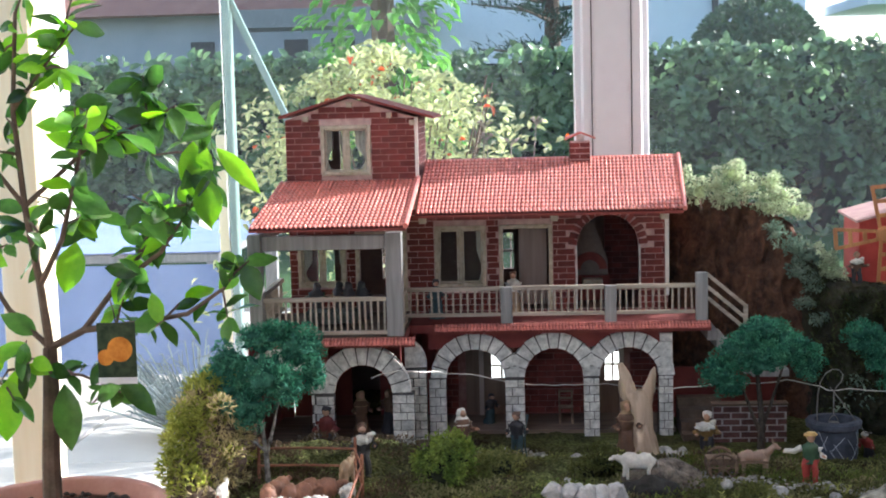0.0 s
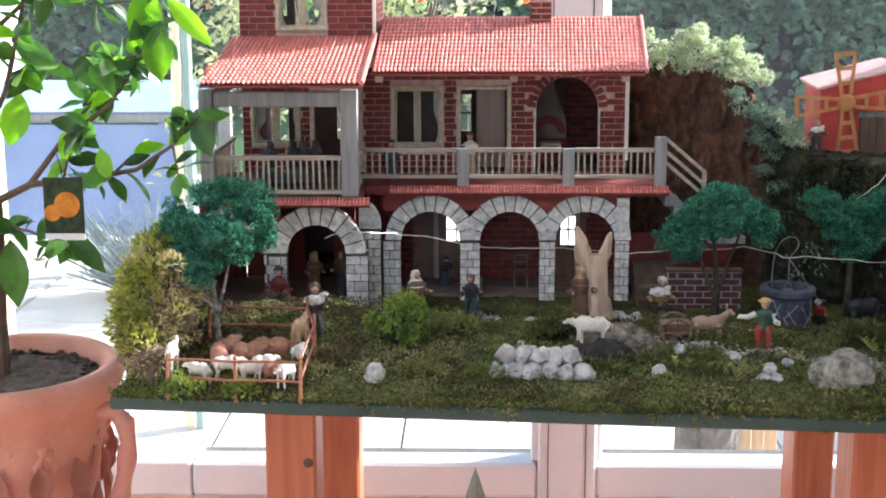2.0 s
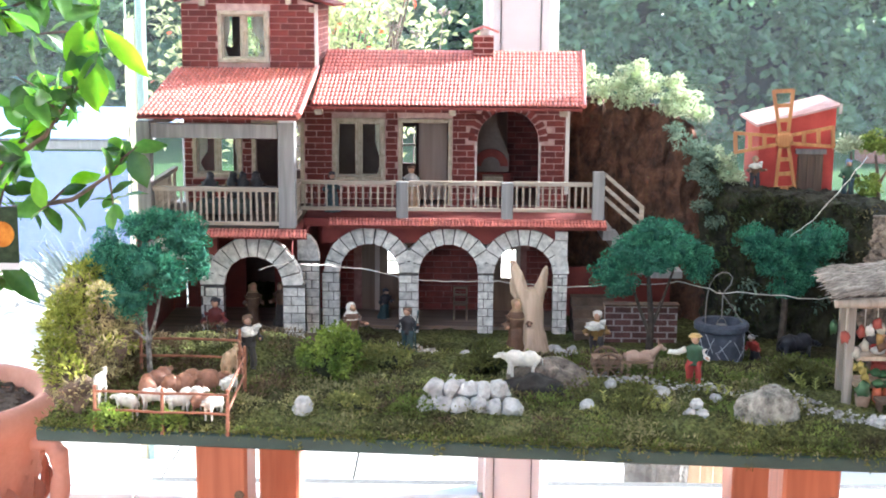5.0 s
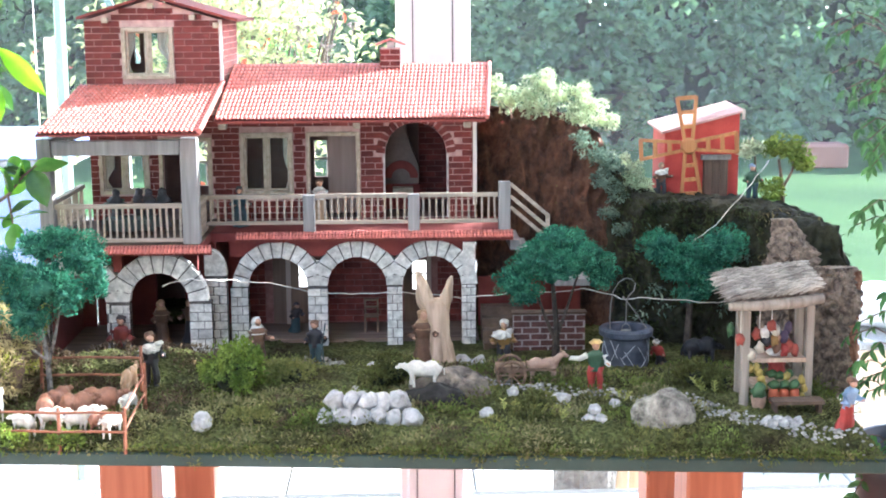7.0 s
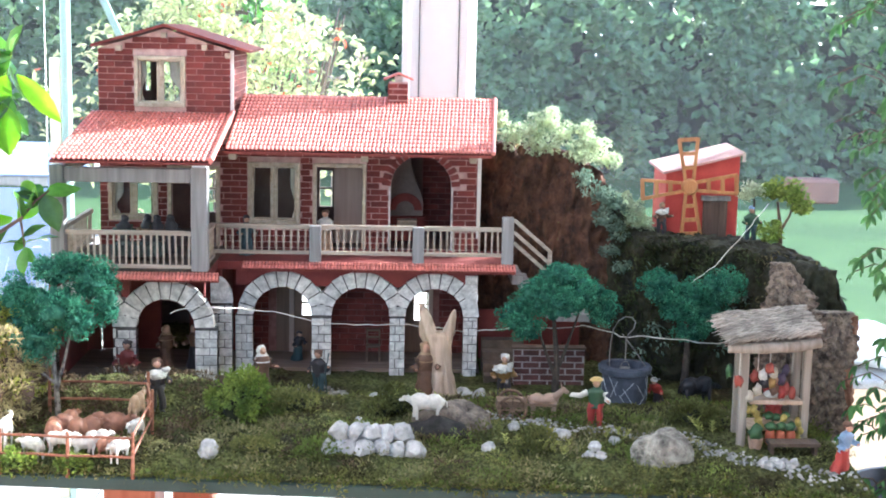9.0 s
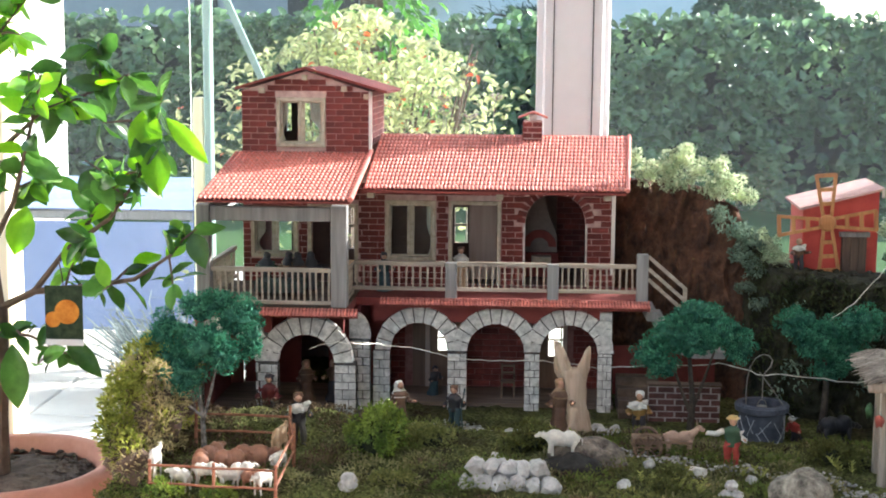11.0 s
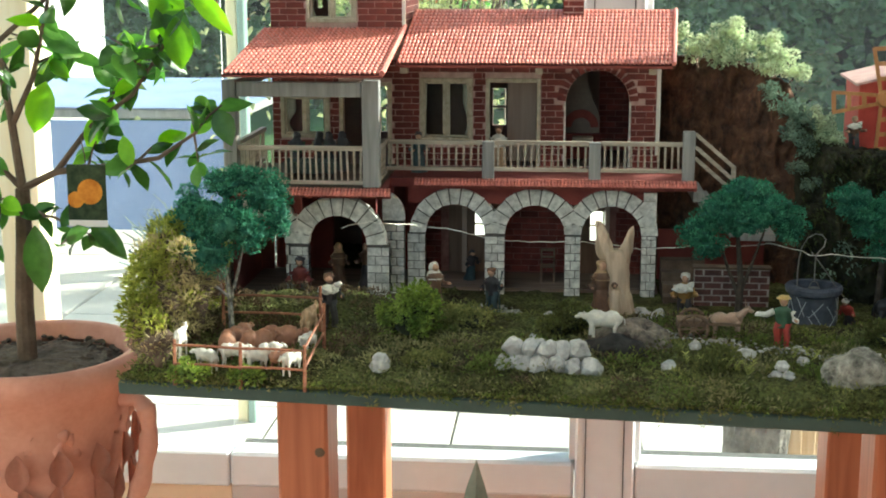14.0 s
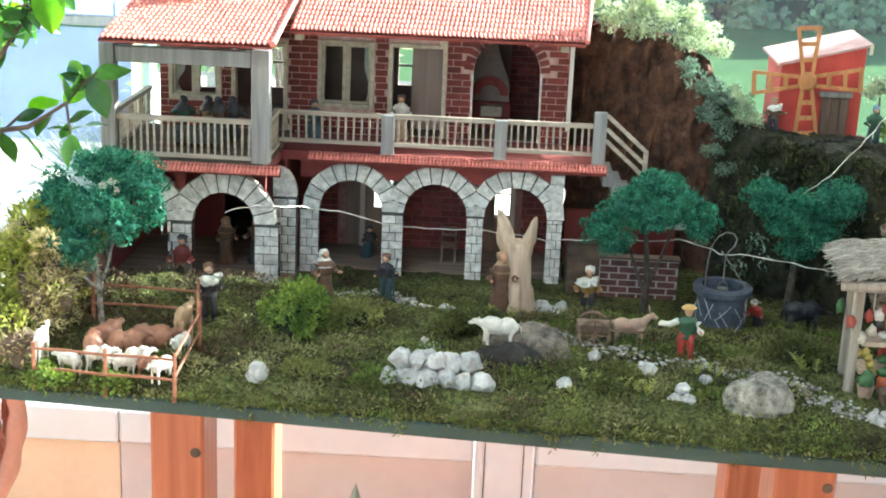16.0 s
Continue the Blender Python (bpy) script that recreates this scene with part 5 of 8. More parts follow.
foam_tree((T3.x, T3.y, T3.z), [([(T3.x, T3.y, -0.018), (T3.x + 0.003, T3.y, 0.05), (T3.x - 0.002, T3.y, 0.11)], 0.006), ([(T3.x, T3.y, 0.05), (T3.x + 0.03, T3.y, 0.10)], 0.003)],
    [((0.508, -0.22, 0.135), (0.026, 0.026, 0.026)), ((0.545, -0.215, 0.122), (0.030, 0.028, 0.026)), ((0.588, -0.22, 0.138), (0.030, 0.028, 0.028)), ((0.530, -0.22, 0.105), (0.028, 0.024, 0.020)), ((0.572, -0.215, 0.100), (0.026, 0.024, 0.022)), ((0.555, -0.21, 0.075), (0.024, 0.022, 0.022))],
    M["foam"], "model tree with dyed green lichen crown below the cliff", wood_mat="darktwig")


# ---- rocks ----
def chip(bm, at, size, seed, corners=15):
    """A broken stone with flat facets and softened edges."""
    rnd = random.Random(int(seed * 1000) + 7)
    vs = []
    for k in range(corners):
        d = Vector((rnd.gauss(0, 1), rnd.gauss(0, 1), rnd.gauss(0, 1))).normalized()
        f = rnd.uniform(0.92, 1.14) if corners < 20 else rnd.uniform(0.98, 1.16)
        vs.append(bm.verts.new((at[0] + d.x * size[0] * f, at[1] + d.y * size[1] * f, at[2] + d.z * size[2] * f)))
    got = bmesh.ops.convex_hull(bm, input=vs)
    loose_v = list({v for k in ("geom_interior", "geom_unused") for v in got[k] if isinstance(v, bmesh.types.BMVert)})
    if loose_v:
        bmesh.ops.delete(bm, geom=loose_v, context="VERTS")
    bmesh.ops.bevel(bm, geom=bm.edges[:], offset=min(size) * 0.12, segments=1, affect="EDGES", clamp_overlap=True)


def rock(name, at, size, mat, label, rough=0.35, sub=3, seed=0.0, group="loose stones", freq=1.5):
    bm = bmesh.new()
    if sub > 2:
        blob(bm, (0, 0, 0), size, rough, freq, sub, 0, seed, -size[2] * 0.35)
        for v in bm.verts:
            q = v.co + Vector((seed, 0, seed * 2))
            crack = abs(noise.noise(Vector((q.x * 75, q.y * 75, q.z * 150))))
            pit = max(0, noise.noise(q * 150) - 0.15)
            v.co -= v.co.normalized() * min(size) * (0.045 * max(0, 0.10 - crack) / 0.10 + 0.16 * pit + 0.02 * noise.noise(q * 300))
    else:
        chip(bm, (0, 0, 0), [v * 0.88 for v in size], seed, 30)
    ob = part(name, bm, mat, None, "", sub > 2)
    ob.location = at
    return tagged(ob, label, "stone", group)


def ground_at(x, y, dz=0.0):
    return (x, y, gz(x, y) + dz)


rock("boulder", ground_at(0.440, -0.590, 0.004), (0.0375, 0.030, 0.034), M["rock"], "large rounded grey rock on the moss", 0.20, 5, 2.0, "", 1.4)
rock("boulder", ground_at(0.205, -0.455, 0.006), (0.045, 0.034, 0.026), M["darkrock"], "dark hollow rock under the white sheep", 0.35, 5, 5.0, "", 1.6)
loose = [(-0.084, -0.575, 0.013, 0.016), (0.241, -0.562, 0.010, 0.010), (0.333, -0.497, 0.015, 0.012), (0.357, -0.578, 0.010, 0.008), (0.370, -0.582, 0.0095, 0.008), (0.3635, -0.576, 0.009, 0.018),
         (0.396, -0.524, 0.008, 0.007), (0.279, -0.464, 0.009, 0.008), (0.104, -0.293, 0.010, 0.009), (0.116, -0.296, 0.008, 0.008), (0.226, -0.250, 0.016, 0.014), (0.241, -0.256, 0.010, 0.010), (0.086, -0.455, 0.008, 0.010), (0.097, -0.458, 0.009, 0.009), (0.252, -0.235, 0.010, 0.01)]
# a near-black lump that stands in for the shaded mouth under the sheep rock
rock("hollow_stone", ground_at(0.183, -0.497, 0.002), (0.036, 0.016, 0.023), M["hollow"], "near-black lump standing in for the shaded hollow under the rock", 0.4, 3, 9.0, "", 1.8)
for i, (x, y, r, h) in enumerate(loose):
    rock("stone", ground_at(x, y, h * 0.35), (r, r * 0.85, h if i != 5 else 0.008), M["whitestone"], "small whitish stone lying on the moss", 0.4, 2, i * 1.37)
    if i == 5:
        bpy.context.scene.collection.objects[-1].location = (x, y, gz(x, y) + 0.014)
for i in range(7):
    x, y = 0.556 + 0.012 * (i % 4) + 0.004 * (i // 4), -0.602 - 0.009 * (i // 4)
    rock("stone", ground_at(x, y, 0.004), (0.007, 0.007, 0.007), M["whitestone"], "small whitish stone in a heap by the path", 0.35, 2, i * 2.3, "stones by the path")

heap = thing("stone_heap", ground_at(0.107, -0.56), "low heap of stacked whitish stones on the moss", "stones")
random.seed(5)


def heap_stone(x, y, z, w, d, h):
    bm = bmesh.new()
    chip(bm, (x, y, z), (w * 1.10, d, h * 1.14), x * 700 + z * 311, 26)
    bmesh.ops.subdivide_edges(bm, edges=bm.edges[:], cuts=1, use_grid_fill=True)
    for v in bm.verts:
        v.co += Vector((noise.noise(v.co * 190), noise.noise(v.co * 190 + Vector((5, 0, 0))), noise.noise(v.co * 190 + Vector((0, 7, 0))))) * 0.0010
    part("stone", bm, M["whitestone"], heap)


for x, w in ((0.0555, 0.0088), (0.0745, 0.0122), (0.0955, 0.0118), (0.1155, 0.0102), (0.1335, 0.0098), (0.1530, 0.0128)):
    heap_stone(x, -0.568 + random.uniform(-0.002, 0.002), 0.0045 + random.uniform(-0.001, 0.001), w, 0.013, 0.0118 * random.uniform(0.94, 1.06))
for x, w in ((0.0660, 0.0128), (0.0855, 0.0092), (0.1040, 0.0112), (0.1225, 0.0090), (0.1385, 0.0095)):
    heap_stone(x, -0.560 + random.uniform(-0.002, 0.002), 0.0225 + random.uniform(-0.0015, 0.0015), w, 0.012, 0.0108 * random.uniform(0.92, 1.08))
for x in (0.0700, 0.0950, 0.1190, 0.1420):
    heap_stone(x, -0.538, 0.0135, 0.0115, 0.011, 0.0125)

# gravel path
random.seed(8)
route = [(-0.06, -0.235), (0.02, -0.215), (0.10, -0.285), (0.16, -0.34), (0.245, -0.388), (0.31, -0.435), (0.385, -0.465), (0.44, -0.49), (0.49, -0.50), (0.525, -0.575), (0.575, -0.618), (0.645, -0.64)]
bm = bmesh.new()
for a, b in zip(route, route[1:]):
    n = int(math.dist(a, b) * 1100)
    for k in range(n):
        t = random.random()
        wide = 0.011 if a[0] > 0.2 else 0.008
        x, y = a[0] + (b[0] - a[0]) * t + random.gauss(0, wide), a[1] + (b[1] - a[1]) * t + random.gauss(0, wide)
        r = random.uniform(0.0012, 0.0032)
        z = gz(x, y) + r * 0.5 + 0.001
        got = bmesh.ops.create_icosphere(bm, subdivisions=1, radius=r, matrix=Matrix.Translation((x, y, z)) @ Matrix.Rotation(random.uniform(0, 3), 4, "Z") @ Matrix.Diagonal((1.2, 0.9, 0.7, 1)))
tagged(part("gravel", bm, M["gravel"]), "pale gravel of the model path", "gravel", "", "stuff")

# bushes
random.seed(21)


def bush(at, lumps, mat, label, fleck=0.009, dense=260):
    c0, r0 = lumps[0]
    t = thing("moss_bush", (c0[0], c0[1], c0[2] - r0[2] * 0.6), label, "bush", "moss bushes")
    for i, (c, r) in enumerate(lumps):
        bm = bmesh.new()
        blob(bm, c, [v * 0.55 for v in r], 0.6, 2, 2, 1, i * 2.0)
        clumps = []
        for k in range(13):
            th, ph = random.uniform(0, 2 * math.pi), math.acos(random.uniform(-0.1, 1))
            d = Vector((math.sin(ph) * math.cos(th), math.sin(ph) * math.sin(th), math.cos(ph)))
            q = r[0] * random.uniform(0.26, 0.42)
            clumps.append(((c[0] + d.x * r[0] * 0.82, c[1] + d.y * r[1] * 0.82, c[2] + d.z * r[2] * 0.85), (q, q, q * 0.9)))
        sprig_mass(bm, [(c, r)], dense * 0.4, fleck * 0.8, fleck * 0.4, 0.8)
        sprig_mass(bm, clumps, dense * 2.6, fleck * 0.62, fleck * 0.34, 0.7)
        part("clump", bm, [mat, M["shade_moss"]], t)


def low(x, y, r, h):
    return ((x, y, gz(x, y) + h * 0.45), (r, r * 0.9, h * 0.6))


bush(None, [low(-0.080, -0.435, 0.022, 0.058), low(-0.058, -0.44, 0.024, 0.062), low(-0.068, -0.455, 0.024, 0.042), low(-0.046, -0.43, 0.018, 0.052)], M["bushleaf"], "bright yellow-green moss bush on the ground")
bush(None, [low(0.005, -0.40, 0.028, 0.026), low(-0.012, -0.38, 0.026, 0.022)], M["mossblade"], "low brownish moss bush on the ground", 0.007)
bush(None, [low(0.135, -0.40, 0.026, 0.034), low(0.115, -0.41, 0.022, 0.026), low(0.155, -0.39, 0.02, 0.022)], M["mossblade"], "low olive moss bush beside the driftwood", 0.007)
bush(None, [low(0.300, -0.545, 0.022, 0.022), low(0.285, -0.56, 0.016, 0.018)], M["mossblade"], "low olive moss bush among stones", 0.008)
bush(None, [low(-0.300, -0.592, 0.022, 0.020), low(-0.235, -0.595, 0.018, 0.016)], M["bushleaf"], "low green moss bush before the pen", 0.008)
bush(None, [low(-0.02, -0.575, 0.016, 0.016), low(-0.045, -0.56, 0.014, 0.013)], M["mossblade"], "low brownish moss bush near the edge", 0.007)


def sprig(x, y, n, size, label):
    """A loose pale sprig of a few narrow leaves."""
    bm = bmesh.new()
    for k in range(n):
        b = Vector(ground_at(x + random.gauss(0, size * 0.55), y + random.gauss(0, size * 0.35), -0.001))
        d = Vector((random.uniform(-0.8, 0.8), random.uniform(-0.6, 0.4), random.uniform(0.5, 1.1))).normalized()
        for i in range(4):
            q = b + d * size * (0.2 + 0.2 * i)
            for e in (-1, 1):
                leafcard(bm, q, d * 0.7 + Vector((e * 0.8, random.uniform(-0.5, 0.5), 0.1)), (0, -0.6, 1), size * random.uniform(0.28, 0.42), size * 0.11)
        leafcard(bm, b, d, (0, -1, 0.5), size, size * 0.10)
    tagged(part("sprig", bm, M["palesprig"]), label, "sprig", "pale sprigs")


M["palesprig"] = surface("pale_sprig_leaf", (0.17, 0.19, 0.055), (0.42, 0.43, 0.16), 30, 0.9, 0, 200, spread=0.3, island=True, translucent=0.35, spec=0.15)
for x, y, n, size in ((0.300, -0.552, 9, 0.020), (0.272, -0.548, 5, 0.017), (0.318, -0.560, 4, 0.016), (0.398, -0.500, 3, 0.018), (0.150, -0.352, 4, 0.024), (0.128, -0.372, 4, 0.020), (0.530, -0.470, 4, 0.020)):
    sprig(x, y, n, size, "pale yellow-green sprig standing in the moss")
bush(None, [low(0.51, -0.44, 0.026, 0.026), low(0.535, -0.45, 0.020, 0.022)], M["mossblade"], "low olive moss bush beside the stall", 0.008)

# ---- hill ----
random.seed(31)


def hill_top(x):
    pts = ((0.262, 0.300), (0.30, 0.305), (0.37, 0.303), (0.42, 0.290), (0.46, 0.262), (0.478, 0.215), (0.49, 0.186), (0.54, 0.178), (0.70, 0.176), (0.735, 0.168), (0.748, 0.120), (0.756, 0.06))
    for (a, za), (b, zb) in zip(pts, pts[1:]):
        if x <= b:
            return za + (zb - za) * (x - a) / (b - a)
    return pts[-1][1]


def hill_foot(x):
    pts = ((0.262, 0.06), (0.30, 0.03), (0.38, 0.0), (0.46, -0.04), (0.50, -0.12), (0.58, -0.15), (0.66, -0.22), (0.72, -0.30), (0.80, -0.30))
    for (a, za), (b, zb) in zip(pts, pts[1:]):
        if x <= b:
            return za + (zb - za) * (x - a) / (b - a)
    return pts[-1][1]


hill = thing("model_hill", (0.5, 0.05, GZ), "hill of rusty cork bark and dark moss behind the well", "model hill")


def hill_sheet(x0, x1, mat, name, rough, label=""):
    bm = bmesh.new()
    nx, nt = int((x1 - x0) / 0.003), 70
    rows = []
    for i in range(nx + 1):
        x = x0 + (x1 - x0) * i / nx
        top, foot = hill_top(x), hill_foot(x)
        col = []
        for k in range(nt + 1):
            t = k / nt
            if t < 0.62:
                s = t / 0.62
                y, z = foot + (0.075 - max(0, -foot - 0.10) * 0.3) * s ** 1.6, GZ - 0.004 + (top - GZ) * s
            else:
                s = (t - 0.62) / 0.38
                y, z = foot + 0.075 - max(0, -foot - 0.10) * 0.3 + (0.24 - foot - 0.075) * s, top + 0.008 * math.sin(s * 3.1) - 0.03 * s * s
            q = Vector((x * 26, y * 26, z * 16))
            n1, n2, n3 = noise.noise(q), noise.noise(q * 3.1), noise.noise(q * 7.3) + 0.7 * noise.noise(q * 15)
            col.append(bm.verts.new((x + 0.004 * n2, y - rough * (0.022 * n1 + 0.012 * n2 + 0.0075 * n3), z + rough * 0.006 * n2 * (1 if 0 < k else 0))))
        rows.append(col)
    for i in range(nx):
        for k in range(nt):
            bm.faces.new((rows[i][k], rows[i + 1][k], rows[i + 1][k + 1], rows[i][k + 1]))
    part(name, bm, mat, hill, label, True)


hill_sheet(0.262, 0.466, M["cork"], "bark_slope", 1.25, "rusty brown cork bark slope")
hill_sheet(0.460, 0.756, M["mosscliff"], "moss_cliff", 1.3, "dark mossy cliff")
# moss and sprigs over the cliff
bm = bmesh.new()
for k in range(420):
    x = random.uniform(0.468, 0.75)
    top, foot = hill_top(x), hill_foot(x)
    t = random.random() ** 0.6
    y, z = foot + 0.07 * t ** 1.6 - 0.010, GZ + (top - GZ) * t
    hue = noise.noise(Vector((x * 22, z * 22, 3.0)))
    mi = 1 if x > 0.66 and hue > -0.1 else 2 if hue > 0.25 else 0
    for i in range(random.choice((6, 9, 12))):
        leafcard(bm, (x + random.gauss(0, 0.006), y + random.gauss(0, 0.003), z + random.gauss(0, 0.006)), (random.uniform(-1, 1), -1, random.uniform(-0.9, 0.6)), (0, 0, 1), random.uniform(0.006, 0.014), random.uniform(0.002, 0.004), mi)
part("hanging_moss", bm, [surface("dark_cliff_moss", (0.018, 0.024, 0.010), (0.075, 0.085, 0.035), 20, 1.0, 0, 200, spread=0.4, island=True, spec=0.1), surface("brown_cliff_moss", (0.06, 0.05, 0.022), (0.19, 0.16, 0.075), 20, 1.0, 0, 200, spread=0.4, island=True, spec=0.1), M["greyfoam"]], hill)["kind"] = "stuff"


def lichen(lumps, mat, label, fleck=0.008, dense=300):
    low_lump = min(lumps, key=lambda q: q[0][2])
    t = thing("lichen_shrub", (low_lump[0][0], low_lump[0][1], low_lump[0][2] - low_lump[1][2]), label, "shrub", "shrubs on the hill")
    for i, (c, r) in enumerate(lumps):
        bm = bmesh.new()
        blob(bm, c, [v * 0.45 for v in r], 0.8, 2.2, 2, 0, i * 2.7)
        sprig_mass(bm, [(c, [v * 0.7 for v in r])], dense * 0.5, fleck, fleck * 0.5, 1.0)
        sprig_mass(bm, ragged([(c, r)], 8, 0.26, 0.46), dense * 1.1, fleck * 0.8, fleck * 0.42, 0.8)
        part("clump", bm, mat, t)


def knot(x, y, z, r):
    return ((x, y, z), (r * 1.1, r, r * random.uniform(0.75, 1.0)))


lichen([knot(0.292, 0.07, 0.345, 0.017), knot(0.318, 0.08, 0.322, 0.018), knot(0.345, 0.07, 0.335, 0.020), knot(0.372, 0.08, 0.350, 0.018), knot(0.395, 0.07, 0.330, 0.022), knot(0.424, 0.07, 0.335, 0.018), knot(0.445, 0.06, 0.310, 0.020), knot(0.462, 0.05, 0.292, 0.018), knot(0.362, 0.06, 0.312, 0.02), knot(0.42, 0.05, 0.298, 0.02)], M["palefoam"], "pale sunlit lichen shrub on the cork hill", 0.0062, 760)
lichen([knot(0.425, 0.0, 0.262, 0.016), knot(0.448, -0.005, 0.24, 0.018), knot(0.470, -0.01, 0.225, 0.016), knot(0.452, -0.02, 0.205, 0.016), knot(0.472, -0.03, 0.185, 0.015), knot(0.462, -0.04, 0.160, 0.012), knot(0.48, -0.05, 0.135, 0.012)], M["greyfoam"], "grey-green lichen shrub hanging down the slope", 0.0065, 700)
lichen([knot(0.488, 0.02, 0.226, 0.016), knot(0.508, 0.03, 0.214, 0.015), knot(0.522, 0.02, 0.194, 0.013), knot(0.50, 0.0, 0.20, 0.015)], M["palefoam"], "pale lichen shrub beside the windmill", 0.006, 700)
foam_tree((0.735, 0.0, 0.172), [([(0.735, 0.0, 0.168), (0.733, 0, 0.20), (0.727, 0, 0.235)], 0.004), ([(0.735, 0.0, 0.19), (0.748, 0, 0.215), (0.752, 0, 0.235)], 0.0025)], [knot(0.722, 0, 0.252, 0.020), knot(0.747, 0, 0.248, 0.020), knot(0.762, 0, 0.228, 0.016)], M["bushleaf"], "small yellow-green model tree on the cliff", 0.007, 360)
foam_tree((0.690, 0.0, 0.172), [([(0.690, 0.0, 0.168), (0.692, 0, 0.20), (0.690, 0, 0.24)], 0.003)], [knot(0.690, 0, 0.252, 0.014), knot(0.678, 0, 0.245, 0.011)], M["palefoam"], "small pale flowering model tree on the cliff", 0.006, 360)
lichen([knot(0.708, -0.02, 0.195, 0.015), knot(0.715, -0.02, 0.18, 0.015)], M["bushleaf"], "bright green sprig under the little trees", 0.008, 380)

# windmill
mill = thing("model_windmill", (0.61, 0.04, 0.176), "red model windmill house with orange-brown wooden sails", "model windmill")
bm = bmesh.new()
v = [bm.verts.new(p) for p in ((0.556, 0.03, 0.168), (0.672, 0.03, 0.168), (0.672, 0.03, 0.304), (0.556, 0.03, 0.274), (0.556, 0.13, 0.168), (0.672, 0.13, 0.168), (0.672, 0.13, 0.308), (0.556, 0.13, 0.278))]
for q in ((0, 1, 2, 3), (7, 6, 5, 4), (0, 3, 7, 4), (1, 5, 6, 2), (0, 4, 5, 1), (3, 2, 6, 7)):
    bm.faces.new([v[i] for i in q])
part("house_body", bm, M["millred"], mill)
bm = bmesh.new()
v = [bm.verts.new(p) for p in ((0.549, 0.018, 0.2735), (0.677, 0.018, 0.3065), (0.677, 0.145, 0.3115), (0.549, 0.145, 0.2795))]
w = [bm.verts.new(q.co + Vector((0, 0, 0.0035))) for q in v]
bm.faces.new(v[::-1])
bm.faces.new(w)
for a, b in ((0, 1), (1, 2), (2, 3), (3, 0)):
    bm.faces.new((v[a], v[b], w[b], w[a]))
part("roof", bm, M["millroof"], mill, "sloping pinkish felt roof")
M["mossdoor"] = wood("dull_brown_plank", (0.085, 0.055, 0.04), (0.18, 0.12, 0.085), "z", 120, 0.8)
part("door_lintel", boxm(0.612, 0.658, 0.0195, 0.0285, 0.2325, 0.240), M["greywood"], mill, "grey lintel over the door")
part("roof_edge", boxm(0.6725, 0.6770, 0.015, 0.0175, 0.295, 0.3105), M["frame"], mill)
dr = part("door", boxm(0.616, 0.654, 0.022, 0.029, 0.17, 0.232), M["mossdoor"], mill, "brown plank door")
for i in range(3):
    part("plank", boxm(0.6165 + i * 0.0126, 0.6280 + i * 0.0126, 0.0195, 0.0215, 0.172, 0.230), M["mossdoor"], dr)
bm = bmesh.new()
lathe(bm, [(0.013, 0), (0.013, 0.005), (0.010, 0.008), (0.003, 0.009)], (0, 0, 0), 18)
bmesh.ops.rotate(bm, verts=bm.verts[:], matrix=Matrix.Rotation(radians(90), 3, "X"))
bmesh.ops.translate(bm, verts=bm.verts[:], vec=(0.588, 0.006, 0.256))
part("hub", bm, M["sail"], mill)
part("axle", boxm(0.584, 0.592, 0.006, 0.03, 0.252, 0.260), M["sail"], mill)
for k in range(4):
    a = radians(94 + 90 * k)
    d, s = Vector((math.cos(a), 0, math.sin(a))), Vector((-math.sin(a), 0, math.cos(a)))
    c = Vector((0.588, 0.004, 0.256))
    bm = bmesh.new()
    for e in (-1, 1):
        beam(bm, c + d * 0.008 + s * e * 0.006, c + d * 0.076 + s * e * 0.0150, 0.005, 0.004, up=(0, 1, 0))
    for t in (0.03, 0.052, 0.074):
        hw = 0.006 + (t - 0.008) * 0.132
        beam(bm, c + d * t - s * hw, c + d * t + s * hw, 0.006, 0.0035, up=(0, 1, 0))
    part("sail", bm, M["sail"], mill)

# ---- well ----
random.seed(41)
WX, WY = 0.447, -0.285
WZ = gz(WX, WY) - 0.002
well = thing("model_well", (WX, WY, WZ), "round blue-grey stone model well with iron hoops", "model well")
bm = bmesh.new()
lathe(bm, [(0.0300, 0), (0.0312, 0.02), (0.0302, 0.045)], (WX, WY, WZ), 36, cap=False)
lathe(bm, [(0.024, 0.05), (0.024, 0.0)], (WX, WY, WZ), 28, cap=False)
part("well_wall", bm, M["wellblue"], well, "dark blue-grey round wall", True)
for k in range(24):
    a0 = 2 * math.pi * k / 24 + random.uniform(-0.1, 0.1)
    z0 = random.uniform(0.003, 0.022)
    lean, rise = random.choice((-1, 1)) * random.uniform(0.3, 0.6), random.uniform(0.014, 0.028)
    bm = bmesh.new()
    tube(bm, [(WX + 0.0312 * math.cos(a0 + lean * t), WY + 0.0312 * math.sin(a0 + lean * t), WZ + min(0.044, z0 + rise * t)) for t in (0, 0.25, 0.5, 0.75, 1)], 0.00055, 5)
    part("joint_line", bm, M["welljoint"], well, "pale scratched joint")
bm = bmesh.new()
lathe(bm, [(0.029, 0.0), (0.0360, 0.003), (0.0368, 0.010), (0.0345, 0.0125), (0.026, 0.0125), (0.0245, 0.004), (0.0245, 0.0)], (WX, WY, WZ + 0.045), 32, cap=False)
part("rim", bm, M["wellblue"], well, "broad smooth rim")
bm = bmesh.new()
lathe(bm, [(0.001, 0.001), (0.0245, 0.001)], (WX, WY, WZ + 0.036), 24, cap=False)
part("water", bm, P["black"], well)
bm = bmesh.new()
